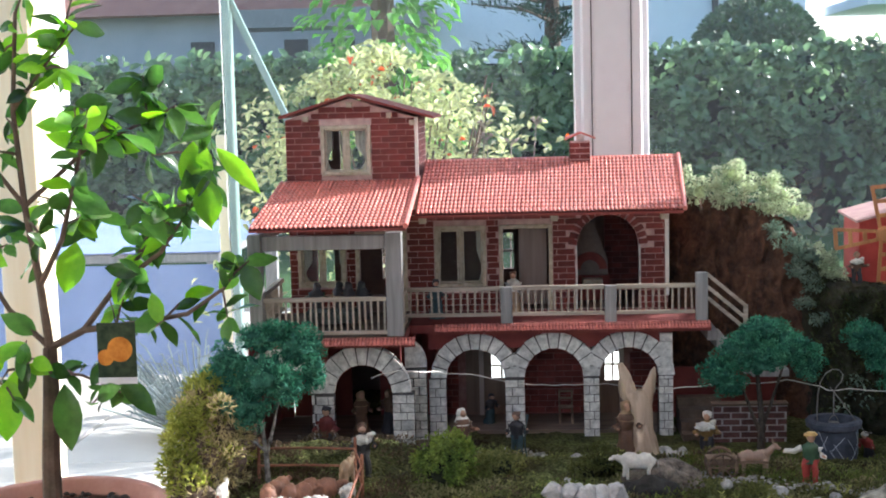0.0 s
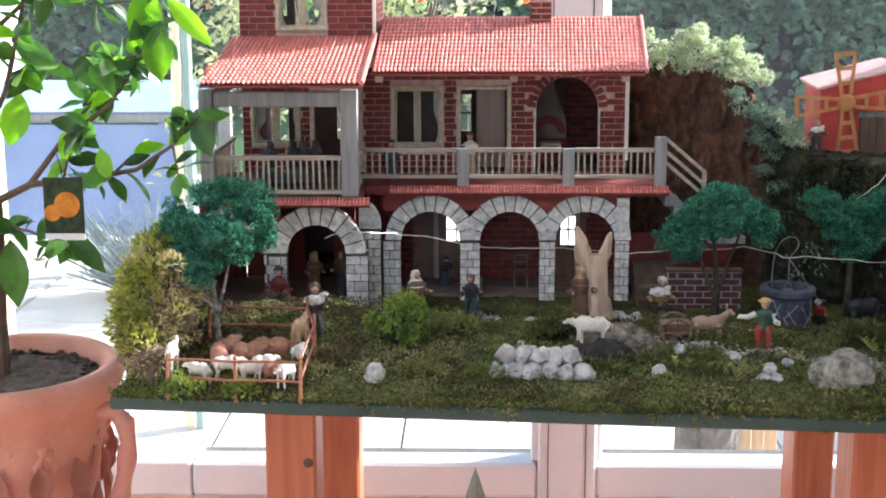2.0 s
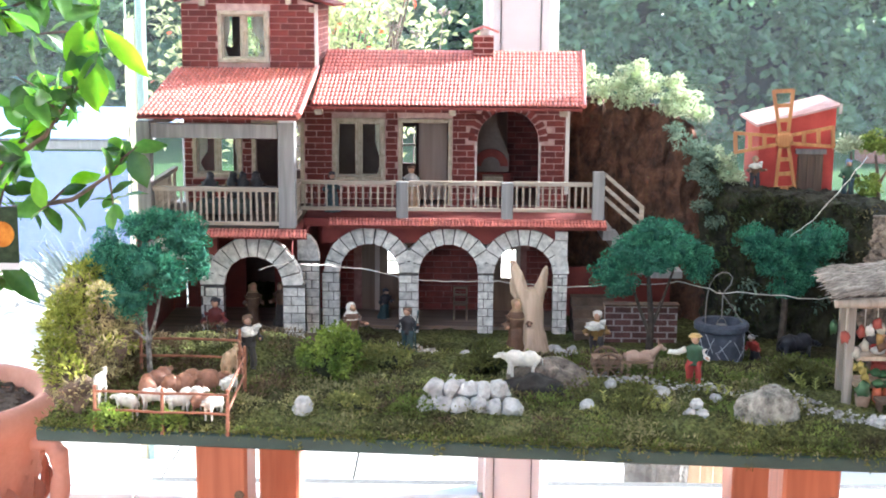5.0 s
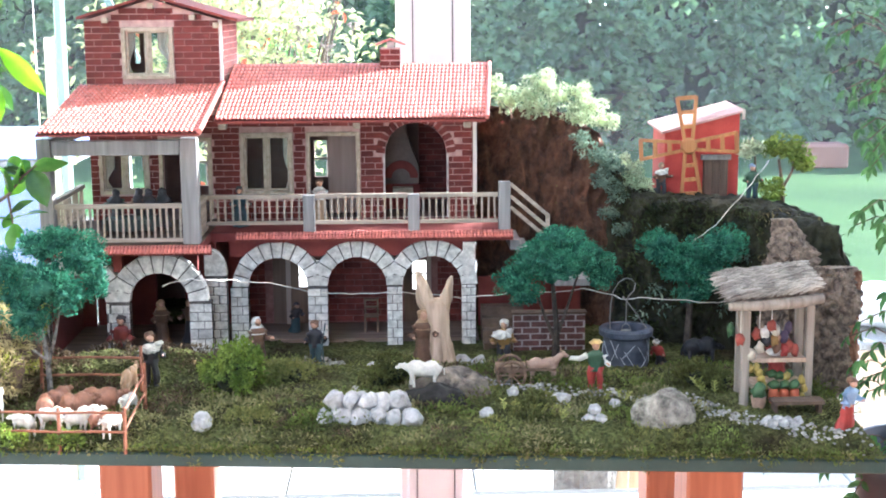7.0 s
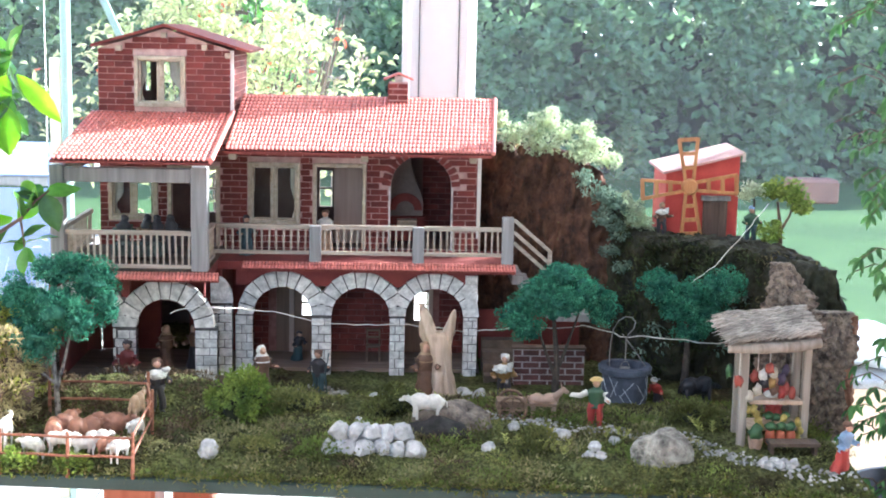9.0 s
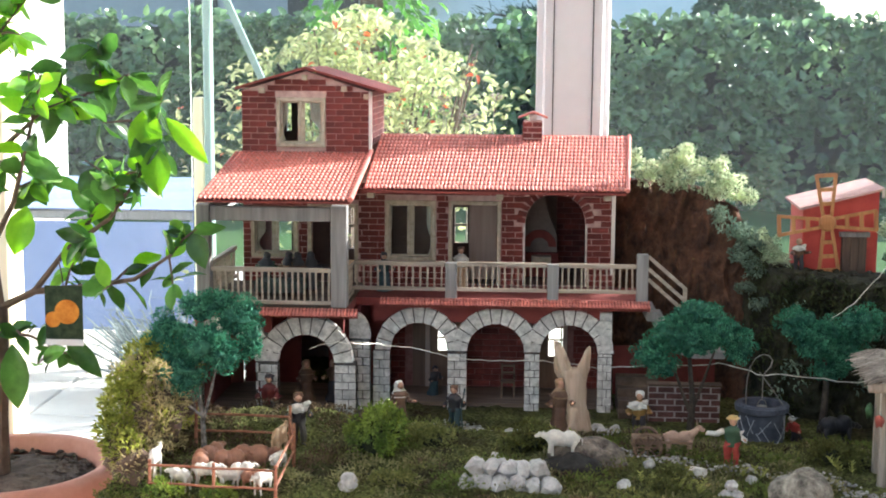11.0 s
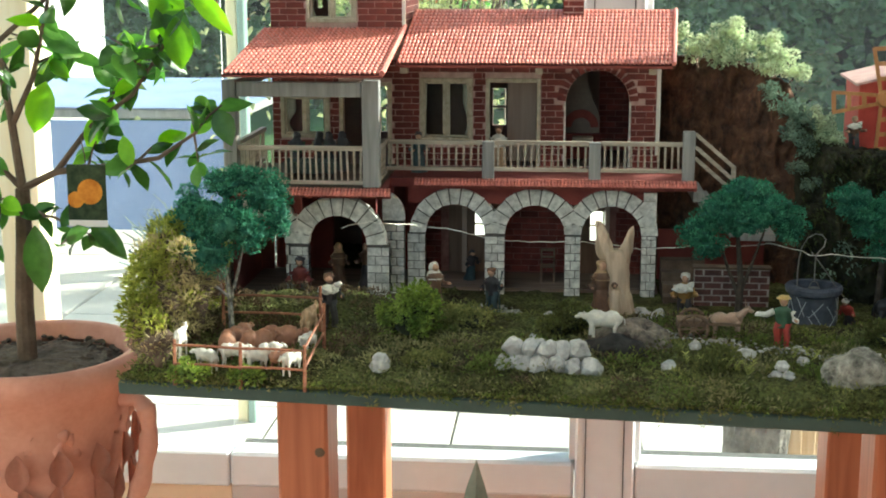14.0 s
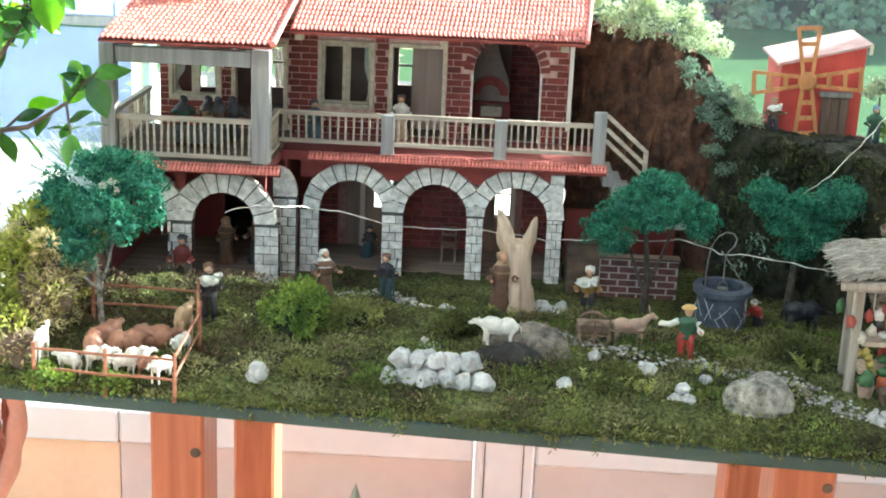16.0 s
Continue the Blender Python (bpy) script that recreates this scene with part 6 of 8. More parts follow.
pts = [(WX + px, WY, WZ + pz) for px, pz in ((-0.0215, 0.050), (-0.022, 0.070), (-0.021, 0.090), (-0.018, 0.107), (-0.011, 0.119), (-0.002, 0.1245), (0.007, 0.1235), (0.012, 0.117), (0.010, 0.108), (0.003, 0.100), (0.0, 0.092), (0.0, 0.064))]
tube(bm, pts, 0.0009, 6)
part("hoop", bm, M["rust"], well, "thin bent iron hoop")
bm = bmesh.new()
tube(bm, [(WX - 0.006, WY - 0.004, WZ + 0.101), (WX + 0.012, WY - 0.008, WZ + 0.078), (WX + 0.030, WY - 0.012, WZ + 0.052), (WX + 0.039, WY - 0.014, WZ + 0.041), (WX + 0.047, WY - 0.014, WZ + 0.041)], 0.0009, 6)
part("crank", bm, M["rust"], well, "bent wire crank")
bm = bmesh.new()
tube(bm, [(WX - 0.006 * math.cos(a), WY, WZ + 0.052 + 0.010 * math.sin(a)) for a in (math.pi * k / 8 for k in range(9))], 0.0006, 5)
lathe(bm, [(0.006, 0), (0.0075, 0.008)], (WX, WY, WZ + 0.045), 12)
part("bucket", bm, M["rust"], well, "small iron bucket")

# low brick wall and steps beside the house
M["oldbrick"] = surface("dull_old_brick", (0.06, 0.026, 0.024), (0.15, 0.065, 0.058), 60, 0.9, 0.4, 500, spread=0.25)
random.seed(43)
lw = thing("low_wall", (0.355, -0.17, gz(0.355, -0.17)), "low brick wall with chalky joints behind the cart", "model wall")
part("wall_core", boxm(0.304, 0.407, -0.172, -0.158, -0.022, 0.034), surface("dusty_wall_joint", (0.30, 0.27, 0.26), (0.46, 0.42, 0.40), 60, 0.95), lw)
for j in range(6):
    x = 0.3035 - (0.012 if j % 2 else 0)
    while x < 0.406:
        a, b = max(x, 0.3035), min(x + 0.024, 0.4075)
        x += 0.0256
        if b - a > 0.003:
            part("brick", boxm(a + 0.0006, b - 0.0006, -0.1727, -0.1575, -0.021 + j * 0.0092, -0.0137 + j * 0.0092), M["oldbrick"], lw)
part("coping", boxm(0.302, 0.409, -0.176, -0.156, 0.0345, 0.0375), M["bark"], lw)
# dark bark colour stands for the shadows over these steps
st = thing("model_steps", (0.29, -0.14, GZ), "wooden steps beside the house, coloured dark for shade", "model steps")
for i in range(4):
    part("step", boxm(0.262, 0.325, -0.165 + i * 0.022, -0.142 + i * 0.022, GZ + 0.0, GZ + 0.013 * (i + 1)), M["bark"], st)


# ---- figurines ----
def figure(x, y, z, h, lower, upper, hat, label, turn=0.0, lean=0.0, arm=0.6, skirt=True, load=None, scarf=False, stick=False, reach_out=None, sleeve=None):
    """A painted clay figurine of plain shapes, one mesh."""
    mats = [P[lower], P[upper], P["skin"], P[hat], P[load or upper], P[sleeve or upper]]
    bm = bmesh.new()
    if skirt:
        lathe(bm, [(0.155, 0), (0.165, 0.02), (0.140, 0.16), (0.118, 0.32), (0.100, 0.50)], (0, 0, 0), 16, 0, 0.82)
    else:
        for e in (-1, 1):
            tube(bm, [(e * 0.075, -0.01 * e, 0), (e * 0.065, -0.025 * e, 0.25), (e * 0.050, 0, 0.50)], [0.050, 0.052, 0.072], 9, 0)
            blob(bm, (e * 0.078, -0.045, 0.022), (0.045, 0.085, 0.03), 0.1, 1, 1, 0)
    lathe(bm, [(0.112, 0.42), (0.108, 0.50), (0.128, 0.62), (0.140, 0.70), (0.118, 0.765), (0.060, 0.80), (0.040, 0.83)], (0, 0, 0), 16, 1, 0.66)
    blob(bm, (0, -0.018, 0.895), (0.062, 0.070, 0.082), 0.08, 1.5, 2, 2)
    if scarf:
        blob(bm, (0, 0.022, 0.905), (0.086, 0.082, 0.098), 0.2, 1.8, 3, 3)
        lathe(bm, [(0.155, 0.66), (0.135, 0.73), (0.085, 0.82), (0.070, 0.88)], (0, 0.018, 0), 14, 3, 0.72, cap=False)
    else:
        blob(bm, (0, 0.012, 0.938), (0.080, 0.084, 0.070), 0.35, 2.2, 2, 3, x * 5)
        blob(bm, (0, 0.040, 0.895), (0.070, 0.052, 0.075), 0.3, 2.2, 2, 3, x * 7)
        if hat == "straw":
            lathe(bm, [(0.112, 0.948), (0.116, 0.956), (0.072, 0.964), (0.064, 0.998), (0.03, 1.008)], (0, 0.005, 0), 12, 3)
    for e in (-1, 1):
        reach = arm * 0.8 if e > 0 else 0.15
        a, b = Vector((e * 0.128, 0, 0.715)), Vector((e * 0.172, -0.03, 0.575))
        c = b + Vector((e * (0.16 * reach - 0.05), -0.11, 0.14 * reach - 0.04))
        if reach_out and e == reach_out[0]:
            b, c = a + Vector((e * 0.12, -0.02, -0.07)), a + Vector((e * 0.27, -0.03, reach_out[1]))
        tube(bm, [a, b, c], [0.056, 0.052, 0.044], 8, 5)
        blob(bm, c, (0.030, 0.030, 0.030), 0.1, 1, 1, 2)
    if load:
        blob(bm, (-0.02, -0.12, 0.72), (0.15, 0.08, 0.085), 0.5, 2.4, 3, 4)
        blob(bm, (0.12, -0.08, 0.80), (0.07, 0.06, 0.06), 0.3, 2, 2, 4)
    if stick:
        tube(bm, [(0.22, -0.16, 0.0), (0.23, -0.17, 0.6), (0.26, -0.17, 1.0)], 0.012, 5, 0)
    bmesh.ops.subdivide_edges(bm, edges=bm.edges[:], cuts=1, use_grid_fill=True)
    for v in bm.verts:
        a = math.atan2(v.co.y, v.co.x)
        n1 = 0.05 * math.sin(a * 7 + v.co.z * 4 + x * 30) * (0.9 - min(0.9, v.co.z)) + 0.10 * noise.noise(v.co * 7 + Vector((x * 20, y * 20, 0))) + 0.06 * noise.noise(v.co * 16 + Vector((y * 20, 3, x * 9)))
        v.co += Vector((v.co.x, v.co.y, 0)) * n1 * 2.3 + Vector((0.02, 0.01, 0)) * noise.noise(v.co * 4 + Vector((y * 40, 0, x * 30)))
    m = Matrix.Translation((x, y, z)) @ Matrix.Rotation(radians(turn), 4, "Z") @ Matrix.Rotation(radians(lean), 4, "X") @ Matrix.Diagonal((h * 1.16, h * 1.16, h, 1))
    bmesh.ops.transform(bm, matrix=m, verts=bm.verts[:])
    tagged(part("figurine", bm, mats, None, "", True), label, "figurine", "painted figurines")


figure(*ground_at(-0.048, -0.300, -0.002), 0.068, "brown", "brown", "white", "brown-robed clay figurine with a white headscarf", 25, 0, 0.5, scarf=True)
figure(*ground_at(0.024, -0.238, -0.002), 0.066, "teal", "dark", "brown", "dark clay figurine holding a tool before the arches", -20, 0, 1.3, skirt=False, stick=True)
figure(*ground_at(0.172, -0.280, -0.002), 0.080, "brown", "brown", "tan", "brown-robed clay figurine beside the driftwood", 10, 0, 0.4, scarf=True)
figure(*ground_at(0.284, -0.250, -0.002), 0.070, "dark", "mustard", "white", "mustard-coated clay figurine carrying a white bundle", -15, 0, 0.9, skirt=False, load="white")
figure(*ground_at(0.384, -0.442, -0.002), 0.068, "red", "green", "straw", "red-trousered clay figurine with white sleeves leading the donkey", -8, 0, 0.5, skirt=False, reach_out=(-1, -0.06), sleeve="white")
figure(*ground_at(-0.172, -0.400, -0.002), 0.070, "dark", "dark", "brown", "dark clay figurine carrying a white lamb", 15, 0, 0.5, skirt=False, load="wool")
# these three wear darker colours that stand for the stable's shade
figure(*ground_at(-0.243, -0.235, -0.012), 0.074, "dark", "dullred", "dark", "dull red-shirted clay figurine beside the stable arch", 0, 0, 0.2, skirt=False)
figure(-0.205, -0.130, -0.0125, 0.066, "brown", "brown", "tan", "clay figurine inside the stable, robe darkened for shade", 20, 0, 0.3, scarf=True)
figure(-0.165, -0.120, -0.0125, 0.066, "dark", "brown", "brown", "clay figurine inside the stable, coloured dark for shade", -30, 0, 0.5, scarf=True)
figure(*ground_at(0.638, -0.622, -0.001), 0.062, "red", "blue", "brown", "clay figurine in blue blouse and red skirt by the stall", 35, 8, 0.4)
figure(0.022, -0.020, FL, 0.064, "tan", "wool", "brown", "pale-robed clay figurine standing in the balcony doorway", 0, 0, 0.3)
figure(-0.094, -0.070, FL, 0.060, "teal", "teal", "dark", "teal clay figurine at the balcony rail", 20, 0, 0.3)
pt = thing("model_table", (-0.245, -0.130, FL + 0.002), "little table with a grey-green cloth on the porch", "model table")
P["cloth"] = paint("cloth", (0.085, 0.105, 0.09), 0.95)
part("tabletop", boxm(-0.278, -0.208, -0.151, -0.111, FL + 0.021, FL + 0.024, 0.0008), P["cloth"], pt)
bm = bmesh.new()
ring = [(-0.2795 + 0.073 * t, -0.1525) for t in (0, 0.1, 0.2, 0.3, 0.4, 0.5, 0.6, 0.7, 0.8, 0.9)] + [(-0.2065, -0.1525 + 0.043 * t) for t in (0, 0.25, 0.5, 0.75)] + [(-0.2065 - 0.073 * t, -0.1095) for t in (0, 0.2, 0.4, 0.6, 0.8)] + [(-0.2795, -0.1095 - 0.043 * t) for t in (0, 0.25, 0.5, 0.75)]
up = [bm.verts.new((x, y, FL + 0.0245)) for x, y in ring]
dn = [bm.verts.new((x + 0.0015 * math.cos(i * 2.2), y + 0.002 * math.sin(i * 2.6), FL + 0.008 + 0.001 * math.sin(i))) for i, (x, y) in enumerate(ring)]
for i in range(len(ring)):
    k = (i + 1) % len(ring)
    bm.faces.new((up[i], up[k], dn[k], dn[i]))
part("cloth_skirt", bm, P["cloth"], pt, "hanging grey-green cloth")
for x in (-0.274, -0.212):
    for y in (-0.148, -0.114):
        part("leg", boxm(x - 0.002, x + 0.002, y - 0.002, y + 0.002, FL + 0.002, FL + 0.0205), M["bark"], pt)
for x, y, c in ((-0.272, -0.085, "green"), (-0.240, -0.078, "tan"), (-0.225, -0.082, "brown"), (-0.206, -0.075, "dark")):
    figure(x, y, FL + 0.002, 0.060, "dark", c, "dark", "seated clay figurine at the porch table", 190, -8, 0.4, scarf=True)
figure(0.548, 0.012, 0.178, 0.052, "dark", "brown", "tan", "small brown clay figurine with a white bundle beside the windmill", 0, 0, 0.7, skirt=False, load="white")
figure(0.682, -0.02, 0.172, 0.058, "teal", "green", "blue", "small green clay figurine beside the windmill", 0, 0, 0.5, skirt=False)
figure(*ground_at(0.502, -0.262, -0.001), 0.046, "dark", "red", "white", "small red clay figurine crouching behind the well", -40, 25, 0.8)
figure(*ground_at(0.602, -0.470, -0.001), 0.078, "red", "red", "dark", "clay stall keeper figurine behind the goods", 0, 0, 0.5)


def beast(x, y, z, l, h, coat, label, turn=0.0, head=0.5, fat=1.0, horn=False, second=None, legs=0.5):
    """A four-legged clay animal figurine of plain shapes, one mesh."""
    bm = bmesh.new()
    c = h * (legs + 0.20)
    blob(bm, (l * 0.20, 0, c + h * 0.02), (l * 0.27, l * 0.17 * fat, h * 0.25 * fat), 0.18, 2.0, 3, 0, x * 9)
    blob(bm, (-l * 0.20, 0, c), (l * 0.28, l * 0.18 * fat, h * 0.25 * fat), 0.18, 2.0, 3, 0, y * 9)
    blob(bm, (0, 0, c - h * 0.01), (l * 0.30, l * 0.165 * fat, h * 0.22 * fat), 0.15, 2.0, 2, 0, y * 4)
    top = Vector((l * 0.56, 0, h * (0.74 + 0.22 * head)))
    tube(bm, [(l * 0.30, 0, c + h * 0.06), (l * 0.44, 0, (c + top.z) / 2 + h * 0.02), top], [l * 0.14, l * 0.105, l * 0.08], 10, 0)
    blob(bm, top + Vector((l * 0.03, 0, 0)), (l * 0.10, l * 0.075, h * 0.10), 0.1, 1.5, 2, 1, y * 5)
    blob(bm, top + Vector((l * 0.13, 0, -h * 0.06)), (l * 0.085, l * 0.05, h * 0.065), 0.1, 1.5, 2, 1, y * 5)
    for sx, step in ((-0.34, 0.04), (0.31, -0.05)):
        for sy in (-1, 1):
            k = step * sy
            hip = Vector((l * sx, sy * l * 0.10 * fat, c - h * 0.04))
            knee = Vector((l * (sx + k * 0.6 + (0.03 if sx < 0 else 0.0)), sy * l * 0.10 * fat, c * 0.50))
            foot = Vector((l * (sx + k), sy * l * 0.10 * fat, 0))
            tube(bm, [hip, knee, foot + Vector((0, 0, h * 0.05)), foot], [l * 0.085, l * 0.05, l * 0.034, l * 0.042], 8, 0)
    for sy in (-1, 1):
        e = top + Vector((-l * 0.03, sy * l * 0.07, h * 0.07))
        tube(bm, [e, e + Vector((-l * 0.02, sy * l * 0.05, h * (0.18 if horn else 0.03)))], [l * 0.026, l * 0.010], 6, 0)
    tube(bm, [(-l * 0.46, 0, c + h * 0.10), (-l * 0.54, 0, c), (-l * 0.55, 0, c - h * 0.20)], [l * 0.04, l * 0.028, l * 0.02], 6, 0)
    wool = 0.035 if coat == "wool" else 0.012
    for v in bm.verts:
        v.co += v.co.normalized() * l * wool * noise.noise(v.co / l * 14 + Vector((x * 50, y * 50, 0)))
    m = Matrix.Translation((x, y, z)) @ Matrix.Rotation(radians(turn), 4, "Z")
    bmesh.ops.transform(bm, matrix=m, verts=bm.verts[:])
    tagged(part("animal_figurine", bm, [P[coat], P[second or coat]], None, "", True), label, "animal figurine", "animal figurines")


beast(0.170, -0.478, gz(0.17, -0.478) + 0.021, 0.045, 0.033, "wool", "white clay sheep standing on the dark rock", 178, 0.1, 1.25, legs=0.42)
DX = 0.322
beast(DX, -0.408, gz(DX, -0.408), 0.042, 0.042, "donkey", "pinkish-brown clay donkey harnessed to the cart", -4, 0.9, 0.75, True, None, 0.42)
for x, y, l, t in ((-0.285, -0.575, 0.030, 160), (-0.255, -0.570, 0.032, 10), (-0.225, -0.577, 0.030, 200), (-0.212, -0.572, 0.028, 20), (-0.185, -0.580, 0.030, 240)):
    beast(x, y, gz(x, y), l, 0.028, "wool", "small white clay sheep in the pen", t, 0.4, 1.15)
beast(-0.176, -0.525, gz(-0.176, -0.525), 0.03, 0.028, "wool", "small white clay sheep by the fence", 250, 0.6, 1.1)
beast(-0.200, -0.575, gz(-0.2, -0.575), 0.026, 0.020, "pig", "small brown clay pig in the pen", 10, 0.0, 1.5)
for x, y, l, t in ((-0.268, -0.545, 0.036, 100), (-0.262, -0.51, 0.042, 70), (-0.212, -0.515, 0.050, 5), (-0.235, -0.535, 0.040, 20)):
    beast(x, y, gz(x, y), l, 0.034, "pig", "plump brown clay pig in the pen", t, 0.0, 1.6, legs=0.3)
beast(-0.318, -0.565, gz(-0.318, -0.565) + 0.006, 0.026, 0.04, "wool", "white clay kid rearing by the bark stump", 80, 0.9, 1.0)
beast(-0.180, -0.498, gz(-0.180, -0.498), 0.034, 0.050, "tan", "tan clay goat standing at the corner of the pen", 75, 0.9, 1.0)
beast(0.548, -0.285, gz(0.548, -0.285), 0.050, 0.044, "black", "black clay ox by the bushes", 15, -0.3, 1.2)

# cart
M["cartwood"] = wood("dark_cart_wood", (0.10, 0.062, 0.04), (0.24, 0.16, 0.105), "x", 120, 0.8)
cart = thing("model_cart", ground_at(0.278, -0.402), "small two-wheeled wooden model cart", "model cart")
cz = gz(0.278, -0.402)
part("cart_bed", boxm(0.262, 0.300, -0.416, -0.390, cz + 0.021, cz + 0.029), M["cartwood"], cart)
for y in (-0.420, -0.387):
    bm = bmesh.new()
    tube(bm, [(0.281 + 0.0175 * math.cos(a), y, cz + 0.019 + 0.0175 * math.sin(a)) for a in (2 * math.pi * k / 18 for k in range(19))], 0.0021, 6, cap=False)
    for k in range(4):
        a = math.pi * k / 4
        d = Vector((math.cos(a), 0, math.sin(a))) * 0.0175
        beam(bm, Vector((0.281, y, cz + 0.019)) - d, Vector((0.281, y, cz + 0.019)) + d, 0.0016)
    part("wheel", bm, M["cartwood"], cart)
for y in (-0.414, -0.392):
    bm = bmesh.new()
    beam(bm, (0.262, y, cz + 0.025), (0.338, y * 0.985 - 0.006, cz + 0.024), 0.003)
    part("shaft", bm, M["cartwood"], cart)

# pen
pen = thing("model_fence", ground_at(-0.24, -0.59), "reddish wooden pen of posts and thin rails", "model fence")
corner = {"a": (-0.318, -0.592), "b": (-0.240, -0.600), "c": (-0.166, -0.604), "d": (-0.162, -0.500), "e": (-0.178, -0.435), "f": (-0.30, -0.435)}
for k, (x, y) in corner.items():
    h = 0.05 if k in "abc" else 0.058
    bm = bmesh.new()
    tube(bm, [(x, y, gz(x, y) - 0.004), (x + 0.001, y, gz(x, y) + h)], [0.0026, 0.0021], 6)
    part("post", bm, M["fence"], pen)
for p, q in (("a", "b"), ("b", "c"), ("c", "d"), ("d", "e"), ("e", "f")):
    for hz in (0.022, 0.044):
        a, b = corner[p], corner[q]
        bm = bmesh.new()
        tube(bm, [(a[0], a[1] - 0.003, gz(*a) + hz), ((a[0] + b[0]) / 2, (a[1] + b[1]) / 2 - 0.003, gz(*a) * 0.5 + gz(*b) * 0.5 + hz + 0.001), (b[0], b[1] - 0.003, gz(*b) + hz)], 0.0015, 6)
        part("rail", bm, M["fence"], pen)
# driftwood fork
bm = bmesh.new()
B = Vector((0.189, -0.265, gz(0.189, -0.265)))
tube(bm, [B + Vector(o) for o in ((0.004, 0, -0.006), (0.004, 0, 0.014), (0.003, 0, 0.035), (0.001, 0, 0.052), (-0.001, 0, 0.072), (-0.002, 0, 0.090))], [0.023, 0.020, 0.0185, 0.0175, 0.0178, 0.0135], 18)
tube(bm, [B + Vector(o) for o in ((-0.004, 0, 0.070), (-0.011, 0, 0.088), (-0.017, -0.002, 0.107), (-0.021, -0.002, 0.120), (-0.022, -0.002, 0.129))], [0.0125, 0.0115, 0.0085, 0.0055, 0.0025], 14)
tube(bm, [B + Vector(o) for o in ((0.002, 0, 0.066), (0.011, 0, 0.080), (0.018, 0.002, 0.098), (0.0215, 0.002, 0.112), (0.023, 0.002, 0.122))], [0.0115, 0.0095, 0.007, 0.005, 0.0022], 14)
tube(bm, [B + Vector(o) for o in ((0.0, -0.006, 0.040), (-0.011, -0.008, 0.022), (-0.020, -0.010, 0.008), (-0.030, -0.012, -0.004))], [0.011, 0.0115, 0.010, 0.006], 14)
tube(bm, [B + Vector(o) for o in ((0.006, 0.0, 0.044), (0.016, -0.003, 0.026), (0.020, -0.003, 0.006), (0.021, -0.004, -0.006))], [0.010, 0.0095, 0.009, 0.007], 14)
tube(bm, [B + Vector(o) for o in ((0.002, -0.010, 0.036), (0.002, -0.017, 0.012), (-0.002, -0.021, -0.005))], [0.009, 0.009, 0.008], 12)
bmesh.ops.subdivide_edges(bm, edges=bm.edges[:], cuts=2, use_grid_fill=True)
for v in bm.verts:
    twist = v.co.z * 40
    n1 = noise.noise(Vector((v.co.x * 95 + twist * 0.6, v.co.y * 95, v.co.z * 22)))
    n2 = noise.noise(Vector((v.co.x * 260 + twist, v.co.y * 260, v.co.z * 40)))
    n3 = noise.noise(Vector((v.co.z * 30, 4.0, 1.0)))
    v.co += Vector((n1 * 0.0042 + n2 * 0.0022 + n3 * 0.002, n1 * 0.004 - n2 * 0.003, 0))
tagged(part("driftwood", bm, M["drift"], None, "", True), "bleached forked driftwood standing before the arches", "driftwood")

# little chair behind the arches
chair = thing("model_chair", (0.098, -0.060, -0.0135), "tiny brown wooden model chair behind the arches", "model chair")
part("seat", boxm(0.087, 0.109, -0.071, -0.050, 0.009, 0.0112, 0.0005), M["cartwood"], chair)
for x in (0.0885, 0.1075):
    part("leg", boxm(x - 0.0013, x + 0.0013, -0.0705, -0.0679, -0.0135, 0.0088), M["cartwood"], chair)
    part("leg", boxm(x - 0.0013, x + 0.0013, -0.0530, -0.0504, -0.0135, 0.036), M["cartwood"], chair)
for z in (0.020, 0.031):
    part("back_slat", boxm(0.0900, 0.1060, -0.0525, -0.0509, z, z + 0.0035), M["cartwood"], chair)
figure(-0.018, -0.060, -0.0135, 0.048, "teal", "dark", "dark", "small dark teal clay figurine behind the arches", 30, 10, 0.5)

# bark stump at the end of the board
random.seed(51)
stump = thing("bark_stump", ground_at(-0.355, -0.47), "bark stump overgrown with yellow moss at the board end", "bark")
for k, (x, y, z, r) in enumerate(((-0.352, -0.50, 0.03, 0.030), (-0.345, -0.46, 0.06, 0.034), (-0.335, -0.43, 0.09, 0.034), (-0.362, -0.46, 0.09, 0.026), (-0.335, -0.48, 0.05, 0.028), (-0.365, -0.53, 0.012, 0.022), (-0.345, -0.555, 0.006, 0.018), (-0.362, -0.375, 0.045, 0.036), (-0.366, -0.315, 0.05, 0.038), (-0.37, -0.265, 0.04, 0.034))):
    bm = bmesh.new()
    blob(bm, (x, y, z), (r, r, r * 1.35), 0.8, 1.8, 3, 0, k * 3.3)
    part("bark_lump", bm, M["bark"], stump, "", True)
bm = bmesh.new()
sprig_mass(bm, [knot(-0.358, -0.46, 0.128, 0.022), knot(-0.338, -0.44, 0.134, 0.024), knot(-0.318, -0.43, 0.122, 0.02), knot(-0.372, -0.48, 0.095, 0.022), knot(-0.380, -0.49, 0.065, 0.016), knot(-0.345, -0.47, 0.105, 0.024), knot(-0.37, -0.515, 0.045, 0.018), knot(-0.360, -0.375, 0.075, 0.034), knot(-0.366, -0.315, 0.08, 0.036), knot(-0.37, -0.265, 0.06, 0.032), knot(-0.372, -0.50, 0.075, 0.026), knot(-0.375, -0.52, 0.045, 0.024), knot(-0.362, -0.535, 0.028, 0.022)], 800, 0.009, 0.0030, 1.1)
